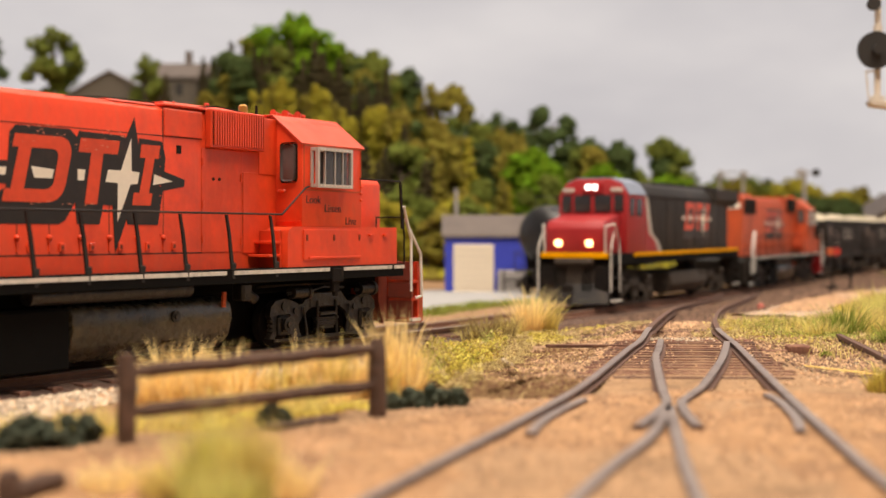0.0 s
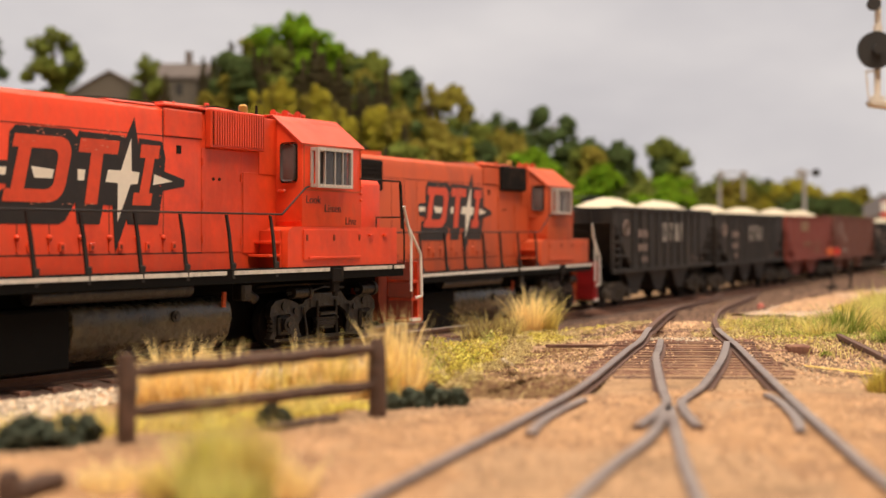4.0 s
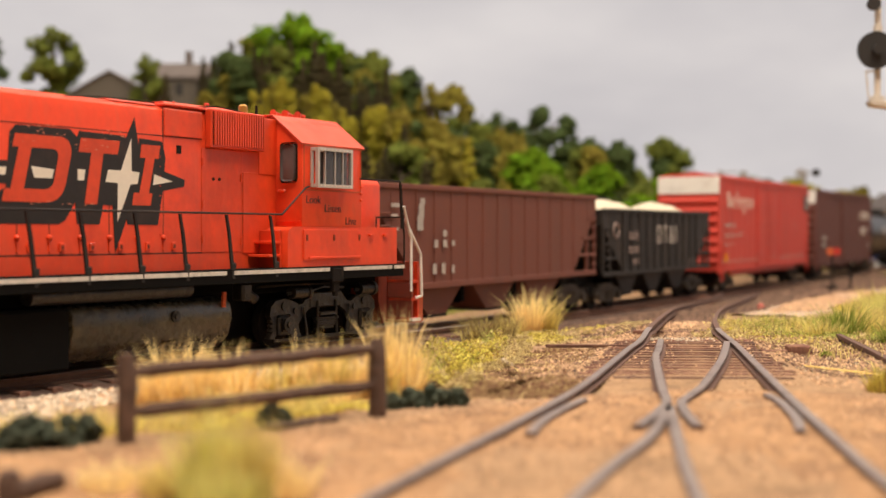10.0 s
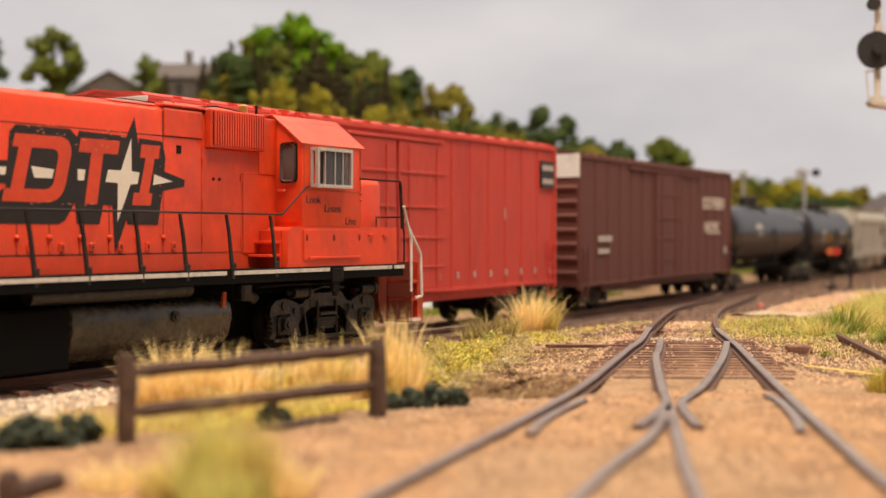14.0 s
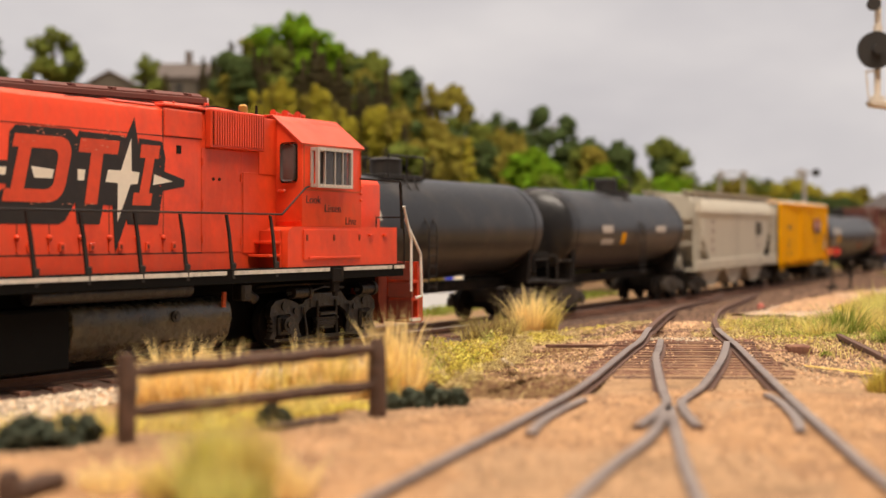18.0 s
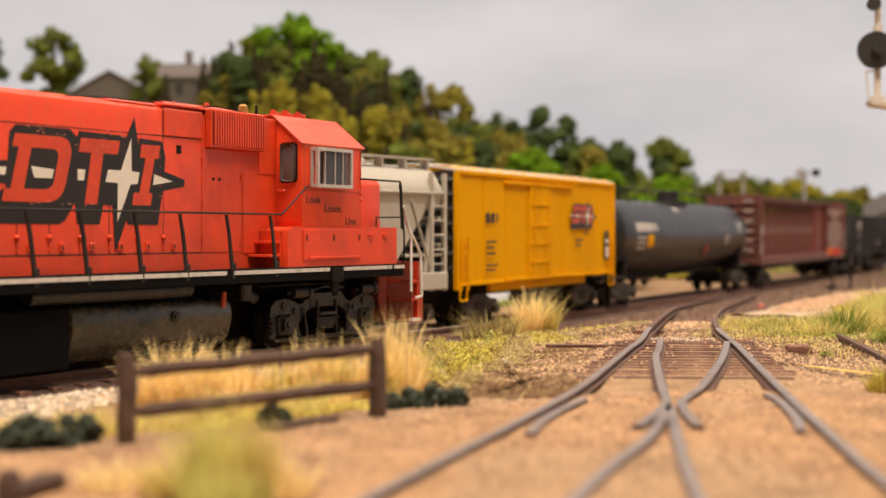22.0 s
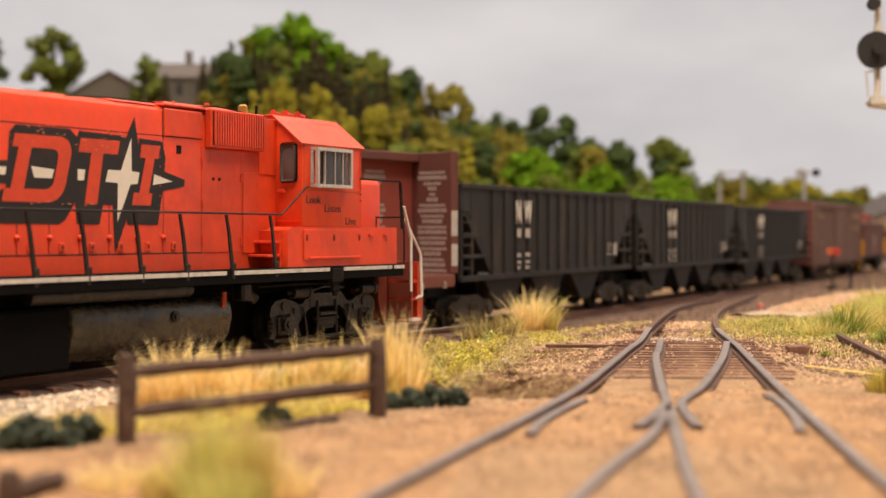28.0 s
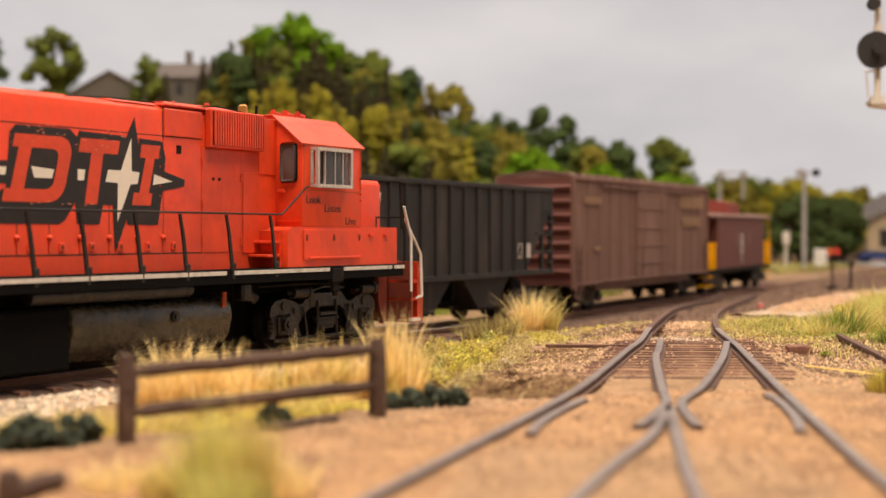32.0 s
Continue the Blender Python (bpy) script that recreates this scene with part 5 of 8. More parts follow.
def tank_car(name, label, half, bottom, top, belly, dome_x, platform, marks, w=16.0):
    car = car_base(name, label, "tank car", "tank cars of the train")
    zc, r = (bottom + top) / 2, (top - bottom) / 2
    running_gear(car, half, 18, 14)
    verts, faces = [], []
    seg = 40
    prof = []
    L = half - 6
    for k in range(7):
        a = k / 6 * math.pi / 2
        prof.append((-L + 6 * (1 - math.sin(a)) - 0, r * math.sin(a) if k else 0.2))
    prof = [(-L + 7 * (1 - math.cos(k / 6 * math.pi / 2)), max(0.2, r * math.sin(k / 6 * math.pi / 2))) for k in range(7)]
    prof += [(-L + 7 + (L - 7) * k / 6, r) for k in range(1, 6)]
    prof += [(-x, q) for x, q in reversed(prof)]
    for x, q in prof:
        drop = belly * (1 - abs(x) / L)
        for k in range(seg):
            a = 2 * math.pi * k / seg
            verts.append((x, q * math.cos(a), zc - drop * (0.5 - 0.5 * math.sin(a)) + q * math.sin(a)))
    for i in range(len(prof) - 1):
        for k in range(seg):
            faces.append((i * seg + k, i * seg + (k + 1) % seg, (i + 1) * seg + (k + 1) % seg, (i + 1) * seg + k))
    faces += [tuple(range(seg - 1, -1, -1)), tuple((len(prof) - 1) * seg + k for k in range(seg))]
    raw("tank", verts, faces, GLOSS_BLACK, car, smooth=True)
    for x in (-L + 12, L - 12) if platform else ():
        part("weld_band", cyl(B(), (x - 0.3, 0, zc - belly * 0.4 * (1 - abs(x) / L)), (x + 0.3, 0, zc - belly * 0.4 * (1 - abs(x) / L)), r + 0.12, 40), GLOSS_BLACK, car)
    bm = B()
    cyl(bm, (dome_x, 0, top - 2), (dome_x, 0, top + 5.5), 5.2, 20)
    cyl(bm, (dome_x, 0, top + 5.5), (dome_x, 0, top + 6.4), 5.6, 20, 4.0)
    box(bm, dome_x - 12, dome_x + 12, -7, 7, top - 1.2, top + 0.6, 0.2)
    part("dome", bm, BLACK, car)
    if platform:
        bm = B()
        for s in (-1, 1):
            for x in (dome_x - 11, dome_x, dome_x + 11):
                tube(bm, [(x, s * 8, top - 1), (x, s * 8, top + 6.5)], 0.3)
            tube(bm, [(dome_x - 11, s * 8, top + 6.5), (dome_x + 11, s * 8, top + 6.5)], 0.3)
        part("platform_railing", bm, BLACK, car)
    else:
        bm = B()
        for s in (-1, 1):
            tube(bm, [(-L + 10, s * 7, top + 5.5), (L - 10, s * 7, top + 5.5)], 0.25)
            for k in range(9):
                x = -L + 10 + k * (2 * L - 20) / 8
                cyl(bm, (x, s * 7, top - 2.5), (x, s * 7, top + 5.5), 0.25, 6)
        part("roof_handrail", bm, BLACK, car)
    for s in (-1, 1) if platform else ():
        bm = B()
        tube(bm, [(dome_x + 2.5, s * (r + 1.0), 13.5), (dome_x + 2.5, s * (r + 1.2), zc), (dome_x + 2.5, s * 8.5, top)], 0.3)
        tube(bm, [(dome_x - 2.5, s * (r + 1.0), 13.5), (dome_x - 2.5, s * (r + 1.2), zc), (dome_x - 2.5, s * 8.5, top)], 0.3)
        for k in range(6):
            z = 15 + k * (zc - 14) / 6
            cyl(bm, (dome_x - 2.5, s * (r + 1.1), z), (dome_x + 2.5, s * (r + 1.1), z), 0.22, 6)
        part("side_ladder", bm, BLACK, car)
    for d in (-1, 1):
        bm = B()
        prism(bm, [(-r * 0.8, 13), (r * 0.8, 13), (r * 0.9, zc - r * 0.3), (r * 0.5, zc - r * 0.72), (-r * 0.5, zc - r * 0.72), (-r * 0.9, zc - r * 0.3)], d * (L - 14), d * (L - 10))
        part("saddle", bm, DARK, car)
        bm = B()
        box(bm, d * (half - 2), d * (half - 20), -14, 14, 13.2, 14.2, 0.2)
        tube(bm, [(d * (half - 2.5), -14, 14), (d * (half - 2.5), -14, 24), (d * (half - 2.5), 14, 24), (d * (half - 2.5), 14, 14)], 0.35)
        for s in (-1, 1):
            tube(bm, [(d * (half - 2.5), s * 14, 22), (d * (half - 16), s * 15, 22), (d * (half - 16), s * 15, 14)], 0.3)
        part("end_platform", bm, BLACK, car)
    bm = B()
    cyl(bm, (4, 0, bottom - belly - 3), (4, 0, bottom), 2.6, 14)
    part("outlet_valve", bm, DARK, car)
    for nm, rows, m in marks:
        bm = B()
        for x, z, ww, hh in rows:
            drop = 0.0
            for i in range(6):
                za, zb = z + hh * i / 6, z + hh * (i + 1) / 6
                ya, yb = [math.sqrt(max(0.0, r * r - (zq + belly * (1 - abs(x) / L) * (0.5 - 0.5 * (zq - zc) / r) - zc) ** 2)) + 0.14 for zq in (za, zb)]
                vs = [bm.verts.new(p) for p in ((x, ya, za), (x - ww, ya, za), (x - ww, yb, zb), (x, yb, zb), (x, ya - 0.4, za), (x - ww, ya - 0.4, za), (x - ww, yb - 0.4, zb), (x, yb - 0.4, zb))]
                for q in ((0, 1, 2, 3), (7, 6, 5, 4), (0, 4, 5, 1), (2, 6, 7, 3), (1, 5, 6, 2), (0, 3, 7, 4)):
                    bm.faces.new([vs[i2] for i2 in q])
        part(nm, bm, m, car)
    return car


def covered_hopper(name, label, half, sill, top, w=17.2):
    car = car_base(name, label, "covered hopper")
    running_gear(car, half, 19, 13)
    end, slope = half - 2, half - 20
    waist = half - 32
    bm = B()
    prism(bm, [(-w + 1.6, top - 13), (w - 1.6, top - 13), (w - 0.6, top - 9.5), (w - 0.9, top - 7.6), (w - 4.2, top - 2.6), (w - 7, top - 1.2), (0, top), (-w + 7, top - 1.2), (-w + 4.2, top - 2.6), (-w + 0.9, top - 7.6), (-w + 0.6, top - 9.5)], -end + 2.5, end - 2.5)
    roof = part("roof", bm, GREY, car)
    for s in (-1, 1):
        bm = B()
        box(bm, -end + 2, end - 2, s * (w - 1.4), s * (w - 0.2), top - 9.9, top - 8.9, 0.2)
        part("eave_rail", bm, GREY, roof)
        bm = B()
        plate(bm, [(-waist, sill + 4), (waist, sill + 4), (end - 15, top - 20), (end - 9, top - 12.8), (-end + 9, top - 12.8), (-end + 15, top - 20)], s * (w - 3), s * (w - 1.5))
        part("side_sheet", bm, GREY, car)
    part("body", box(B(), -waist + 1, waist - 1, -w + 3, w - 3, sill + 2, top - 12), GREY, car)
    for d in (-1, 1):
        bm = B()
        prism(bm, [(d * (waist - 2), sill + 4), (d * (waist - 2), top - 10), (d * (end - 5), top - 10), (d * (end - 5), top - 12.6), (d * (waist + 0.6), sill + 4)], -w + 3.0, w - 3.0, axis="y")
        part("slope_sheet", bm, GREY, car)
        bm = B()
        for s in (-1, 1):
            plate(bm, [(d * (end - 12), sill + 3), (d * (end - 10.6), sill + 3), (d * (end - 5.2), top - 10), (d * (end - 6.6), top - 10)], s * (w - 2.2), s * (w - 1.0))
            box(bm, d * (end - 0.6), d * (end - 22), s * (w - 2.0), s * (w - 1.2), sill + 10, sill + 11, 0.1)
        for z in (sill + 13, top - 18):
            box(bm, d * (end - 1.6), d * (end - 3.0), -w + 1.6, w - 1.6, z, z + 1.3, 0.2)
        part("end_brace", bm, GREY, car)
        for s in (-1, 1):
            bm = B()
            for x in (end - 0.8, end - 8):
                box(bm, d * x - 0.7, d * x + 0.7, s * (w - 1.6), s * (w - 0.3), sill - 1, top - 3)
            for k in range(7):
                z = sill + 3 + k * 4.6
                cyl(bm, (d * (end - 0.8), s * (w - 0.6), z), (d * (end - 8), s * (w - 0.6), z), 0.32, 6)
            tube(bm, [(d * (end - 8), s * (w - 1), sill + 6), (d * slope, s * (w - 1.4), top - 12)], 0.5)
            part("end_ladder", bm, GREY, car)
        bm = B()
        box(bm, d * (end - 12), d * end, -w + 1, w - 1, sill - 0.6, sill + 0.4, 0.2)
        cyl(bm, (d * (end - 7), -7, sill + 4), (d * (end - 7), 7, sill + 4), 3.2, 14)
        part("end_platform", bm, GREY, car)
    for s in (-1, 1):
        bm = B()
        box(bm, -end, end, s * (w - 1.6), s * (w + 0.1), sill - 0.6, sill + 5.0, 0.3)
        part("side_sill", bm, GREY, car)
    for i in range(3):
        xc = -slope + (i + 0.5) * 2 * slope / 3
        r = slope / 3
        bm = B()
        prism(bm, [(xc - r * 0.95, sill + 1), (xc + r * 0.95, sill + 1), (xc + r * 0.3, 5), (xc - r * 0.3, 5)], -w + 4, w - 4, axis="y")
        part("hopper_bay", bm, GREY, car)
    for s in (-1, 1):
        bm = B()
        box(bm, -end + 1, end - 1, s * (w - 8.4), s * (w - 4.6), top + 1.2, top + 1.8)
        for i in range(15):
            x = -end + 4 + i * (2 * end - 8) / 14
            box(bm, x - 0.5, x + 0.5, s * (w - 8), s * (w - 5), top - 3, top + 1.3)
        part("running_board", bm, GREY, car)
    for i in range(4):
        bm = B()
        box(bm, -slope + 8 + i * 30, -slope + 28 + i * 30, -4, 4, top - 0.6, top + 1.2, 0.4)
        part("roof_hatch", bm, GREY, car)
    bars("small_writing", [(half - 34, sill + 24, 4, 2), (half - 34, sill + 19, 5, 2), (half - 34, sill + 14, 4, 2), (half - 34, sill + 9, 5, 2), (-half + 46, sill + 10, 3, 3)], w - 1.0, 1, LETTER_WORN, car)
    bm = B()
    for dx in (0, 7):
        for s2 in (-1, 1):
            tube(bm, [(-half + 48 - dx + 2.4 * math.cos(a), w - 1.0, sill + 21 + 4 * math.sin(a)) for a in np.linspace(0.6 * s2, 0.6 * s2 + 4.4, 9)], 0.35, 5)
    part("emblem", bm, GEAR, car, "dark ringed emblem")
    return car


def centerbeam(name, label, half, deck, top, w=17.3):
    car = car_base(name, label, "centerbeam flat car")
    running_gear(car, half, 26, 13)
    bm = B()
    box(bm, -half + 2, half - 2, -w, w, deck - 3.5, deck, 0.3)
    part("deck", bm, BROWN, car)
    for d in (-1, 1):
        bm = B()
        box(bm, d * (half - 4.5), d * (half - 2.5), -w, w, deck, top, 0.2)
        blk = part("bulkhead", bm, BROWN, car)
        bm = B()
        for k in range(8):
            z = deck + 2 + k * (top - deck - 4) / 8
            box(bm, d * (half - 2.5), d * (half - 1.2), -w, w, z, z + 2.0, 0.2)
        part("bulkhead_rib", bm, BROWN, blk)
        bm = B()
        for s in (-1, 1):
            box(bm, d * (half - 1.0), d * (half - 4.6), s * (w - 1.4), s * (w + 0.2), deck, top + 0.3, 0.2)
        part("corner_post", bm, BROWN, blk)
    y = 1.2
    bm = B()
    box(bm, -half + 4, half - 4, -y - 3, y + 3, top - 3.0, top, 0.3)
    part("top_chord", bm, BROWN, car)
    x0, x1 = -half + 4, half - 4
    # a solid panel at the rear end, then open bays of posts and slanting braces
    part("web_panel", box(B(), x0, x0 + 36, -y, y, deck, top - 2), RUST_RED, car)
    n = 13
    dx = (x1 - x0 - 36) / n
    for i in range(n):
        x = x0 + 36 + dx * (i + 1)
        share(("cbpost", top), "web_post", lambda: box(B(), -1.0, 1.0, -1.6, 1.6, 0, top - deck - 2, 0.2), HOPPER_BROWN, car, x=x, z=deck)
        share("cbtag", "post_tag", lambda: box(B(), -0.8, 0.8, 1.6, 1.75, 0, 5.2), LETTER_DULL, car, x=x, z=deck + 14.5, label="pale stencilled tag")
        for lean in (-1, 1):
            xm = x - dx / 2
            part("web_brace", plate(B(), [(xm - 1.0, deck), (xm + 1.0, deck), (xm + lean * (dx / 2 - 1.2) + 0.9, top - 4), (xm + lean * (dx / 2 - 1.2) - 0.9, top - 4)], -0.9, 0.9), HOPPER_BROWN, car)
        part("web_gusset", plate(B(), [(x, top - 3), (x - dx, top - 3), (x - dx, top - 9), (x - dx * 0.8, top - 5), (x - dx * 0.2, top - 5), (x, top - 9)], -1.1, 1.1), HOPPER_BROWN, car)
    for s in (-1, 1):
        bm = B()
        box(bm, -half + 3, half - 3, s * (w - 1.2), s * (w + 0.2), deck - 4.2, deck - 0.6, 0.2)
        part("side_sill", bm, HOPPER_BROWN, car)
        bm = B()
        for k in range(24):
            x = -half + 8 + k * (2 * half - 16) / 23
            box(bm, x - 0.5, x + 0.5, s * (w - 0.4), s * (w + 0.6), deck - 4.6, deck - 2.4)
        part("stake_pocket", bm, LETTER_WORN, car)
    wide = (9, 10, 6, 3, 2, 4, 9, 10, 8, 7, 10, 10, 10, 9, 10, 6, 8, 9, 10, 9, 7)
    bars("faded_writing", [(x0 + 19 + ww / 2, top - 7 - i * 1.75, ww, 1.0 + 0.3 * (i % 2)) for i, ww in enumerate(wide)], y + 0.05, 1, LETTER_WORN, car)
    bm = B()
    for i, ww in enumerate(wide):
        box(bm, -half + 4.5, -half + 4.58, 9.5 - ww * 0.6, 9.5 + ww * 0.6, top - 7 - i * 1.75, top - 6.0 - i * 1.75 + 0.3 * (i % 2))
    part("faded_writing", bm, LETTER_WORN, car)
    bars("end_label", [(-half + 4.6, deck + 12, 3.2, 8), (-half + 4.6, deck + 2.4, 3.2, 7), (half - 1.4, deck + 12, 3.2, 8), (half - 1.4, deck + 2.4, 3.2, 7)], w + 0.2, 1, LETTER_DULL, car)
    for d in (-1, 1):
        bm = B()
        for k in range(6):
            box(bm, d * (half - 1.2), d * (half - 0.7), 6.5, 12.5, deck + 4 + k * 6.0, deck + 5.6 + k * 6.0)
        part("end_rung", bm, LETTER_WORN, car, "worn pale end rungs")
    return car


def caboose(name, label, half, sill, top, w=15.5):
    car = car_base(name, label, "caboose")
    running_gear(car, half, 24, 12.5)
    bm = B()
    box(bm, -half + 2, half - 2, -w, w, sill - 2.5, sill, 0.3)
    part("floor_frame", bm, DARK, car)
    bm = B()
    prism(bm, [(-w, sill), (w, sill), (w, top - 2), (w - 3, top - 0.6), (0, top), (-w + 3, top - 0.6), (-w, top - 2)], -half + 20, half - 20)
    part("cabin", bm, BROWN, car)
    bm = B()
    prism(bm, [(-w - 0.8, top - 2.4), (-w - 0.8, top - 1.6), (-w + 3, top), (0, top + 0.9), (w - 3, top), (w + 0.8, top - 1.6), (w + 0.8, top - 2.4), (0, top - 0.6)], -half + 3, half - 3)
    part("roof", bm, BROWN_B, car)
    bm = B()
    prism(bm, [(-w + 3, top - 1), (w - 3, top - 1), (w - 3, top + 6), (0, top + 8), (-w + 3, top + 6)], -4, 20)
    part("cupola", bm, RUST_RED, car, "oxide red roof cupola")
    for s in (-1, 1):
        bm = B()
        for x in (-18, 8):
            box(bm, x, x + 6, s * (w - 0.1), s * (w + 0.3), sill + 12, sill + 20, 0.3)
        part("window", bm, BROWN_B, car)
    bars("small_writing", [(3, sill + 7, 4.4, 12), (2, sill + 2.5, 2.4, 3)], w + 0.1, 1, LETTER_DULL, car)
    for d in (-1, 1):
        bm = B()
        for s in (-1, 1):
            tube(bm, [(d * (half - 3), s * (w - 0.5), sill), (d * (half - 3), s * (w - 0.5), sill + 14), (d * (half - 18), s * (w - 0.5), sill + 14)], 0.5)
            for k in range(4):
                x = half - 4 - k * 4.2
                box(bm, d * x - 0.5, d * x + 0.5, s * (w - 1), s * w, sill, sill + 14)
            plate(bm, [(d * (half - 3), sill + 13), (d * (half - 12), sill + 13), (d * (half - 12), sill + 4), (d * (half - 3), sill + 4)], s * (w - 0.9), s * (w - 0.2))
            for z in (4.5, 9.5):
                box(bm, d * (half - 3), d * (half - 11), s * (w - 6), s * w, z, z + 0.9)
            tube(bm, [(d * (half - 3), s * (w - 1), sill + 14), (d * (half - 3), s * (w - 1), top - 2)], 0.4)
        tube(bm, [(d * (half - 3), -w + 0.5, sill + 14), (d * (half - 3), w - 0.5, sill + 14)], 0.5)
        part("end_railing", bm, YELLOW, car, "bright yellow platform railing")
    return car


def cowl_engine(name, label):
    """The leading engine: full-width cab with a sloped red nose, black carbody, yellow sill stripe."""
    eng = thing(name, label, "locomotive")
    half, back, deck, w = 121, -94, 24.3, 17.2
    bm = B()
    box(bm, back + 3, half - 6, -w + 0.5, w - 0.5, deck - 5, deck, 0.3)
    part("underframe", bm, VOID, eng)
    for s in (-1, 1):
        bm = B()
        for i in range(15):
            x = half - 34 - i * 11.6
            box(bm, x, x - 10.8, s * w, s * (w + 0.3), deck - 1.4, deck + 0.3)
        part("sill_stripe", bm, YELLOW, eng, "yellow dashed sill stripe")
    # carbody
    bm = B()
    prism(bm, [(-15.6, deck), (15.6, deck), (15.6, 51.5), (13, 55), (8, 57), (-8, 57), (-13, 55), (-15.6, 51.5)], back + 30, half - 52, bev=0.3)
    prism(bm, [(-12.6, deck), (12.6, deck), (12.6, 51.5), (10, 55), (-10, 55), (-12.6, 51.5)], back + 12, back + 30, bev=0.3)
    body = part("carbody", bm, BLACK, eng)
    for s in (-1, 1):
        bm = B()
        for i in range(7):
            x = back + 40 + i * 15
            box(bm, x, x + 0.4, s * 15.6, s * 15.75, deck, 50)
        box(bm, back + 30, half - 52, s * 15.6, s * 15.8, 49.5, 50.2)
        part("panel_seam", bm, DARK, body)
        bm = B()
        prism(bm, [(s * 11, 47.5), (s * 15, 47.5), (s * 18, 51), (s * 18, 56.5), (s * 11, 57.5)], back + 8, back + 52)
        part("radiator_wing", bm, BLACK, eng, "black overhanging radiator wing")
        star_logo(eng, 8, 31.5, 1.12, s * 15.72, s)
    bm = B()
    box(bm, -20, 30, -8, 8, 56.8, 58.2, 0.4)
    box(bm, back + 14, back + 46, -8, 8, 56.8, 58.6, 0.4)
    part("roof_hatch", bm, DARK, eng)
    # cab
    bm = B()
    prism(bm, [(-16.4, deck), (16.4, deck), (16.4, 50.5), (13, 55.5), (8, 57.6), (-8, 57.6), (-13, 55.5), (-16.4, 50.5)], half - 52, half - 27, bev=0.4)
    cab = part("cab", bm, RED, eng, "bright red full-width cab")
    bm = B()
    prism(bm, [(half - 27, deck), (half - 5, deck), (half - 5, 35.5), (half - 7, 38.5), (half - 22, 41.5), (half - 27, 41.5)], -13.5, 13.5, axis="y", bev=0.8)
    part("nose", bm, RED, eng, "blunt sloped red nose")
    bm = B()
    prism(bm, [(-13.0, 55.6), (-8, 57.7), (8, 57.7), (13.0, 55.6), (16.6, 50.4), (16.9, 50.8), (13.2, 56.2), (8, 58.3), (-8, 58.3), (-13.2, 56.2), (-16.9, 50.8), (-16.6, 50.4)], half - 52.4, half - 29)
    part("cab_roof", bm, ROOF_BLUE, cab, "blue-grey cab roof")
    for y0, y1 in ((-14.6, -10.2), (-8.8, -1.0), (1.0, 8.8), (10.2, 14.6)):
        bm = B()
        box(bm, half - 27.3, half - 26.4, y0, y1, 42.6, 50.4, 0.6, 2)
        part("windscreen", bm, DARK_GLASS, cab, "dark windscreen pane")
    for s in (-1, 1):
        bm = B()
        box(bm, half - 46, half - 39, s * 16.2, s * 16.7, 41, 49, 0.4)
        box(bm, half - 36, half - 30.5, s * 16.2, s * 16.7, 41, 49, 0.4)
        part("side_window", bm, DARK_GLASS, cab)
        bm = B()
        plate(bm, [(half - 52, 50), (half - 52, deck), (half - 72, deck), (half - 66, 30), (half - 58, 33)], s * 15.7, s * 15.9)
        part("red_flash", bm, RED, eng)
        bm = B()
        plate(bm, [(half - 52, 50), (half - 56, 50), (half - 63, 33), (half - 71, 30), (half - 77, deck), (half - 72, deck), (half - 66, 30), (half - 58, 33)], s * 15.7, s * 15.95)
        part("white_flash", bm, LETTER_DULL, eng)
    for y, z in ((-1.7, 53.9), (1.5, 53.9)):
        bm = B()
        cyl(bm, (half - 27, y, z), (half - 25.4, y, z), 1.25, 16)
        part("headlight", bm, HEADLIGHT_COOL, cab, "lit white headlight")
    for y in (-11.5, 11.5):
        bm = B()
        box(bm, half - 27.4, half - 26.2, y - 2.8, y + 2.8, 51.6, 53.6, 0.3)
        part("number_board", bm, LETTER_DULL, cab)
    bm = B()
    box(bm, half - 27, half - 25.8, -5, 5, 51.2, 56.2, 0.5)
    part("headlight_housing", bm, RED, cab)
    for y in (-7.2, 7.2):
        bm = B()
        cyl(bm, (half - 5.2, y, 29.0), (half - 3.8, y, 29.0), 1.55, 16)
        part("ditch_light", bm, HEADLIGHT, eng, "lit warm ditch light")
    bm = B()
    box(bm, half - 6, half - 4.2, -15.5, 15.5, deck - 1.8, deck + 0.5, 0.2)
    part("front_stripe", bm, YELLOW, eng)
    bm = B()
    box(bm, half - 9, half - 6.4, -15.8, 15.8, 10.5, deck - 2, 0.4)
    box(bm, half - 7, half - 3.6, -9, 9, deck - 4.6, deck - 2.2, 0.5)
    pilot = part("pilot", bm, DUSTY, eng, "dusty dark pilot plate")
    bm = B()
    for s in (-1, 1):
        for k in range(3):
            tube(bm, [(half - 6.2, s * (4.5 + 1.6 * k), deck - 6), (half - 4.4, s * (4.5 + 1.6 * k), deck - 10), (half - 5.2, s * (4.3 + 1.6 * k), 8.5)], 0.36)
    part("air_hose", bm, VOID, pilot)
    bm = B()
    for s in (-1, 1):
        v = [bm.verts.new(p) for p in ((half - 6, 0, 11.5), (half - 6.4, s * 15.4, 11.0), (half - 5.4, s * 15.8, 3.0), (half + 1.0, 0, 2.6), (half - 8, 0, 11.5), (half - 8.4, s * 15.4, 11.0), (half - 7.4, s * 15.8, 3.0), (half - 1.0, 0, 2.6))]
        for f in ((0, 1, 2, 3), (7, 6, 5, 4), (0, 4, 5, 1), (1, 5, 6, 2), (2, 6, 7, 3)):
            bm.faces.new([v[k] for k in f])
    part("plow", bm, BLACK, eng, "black V-shaped pilot plow")
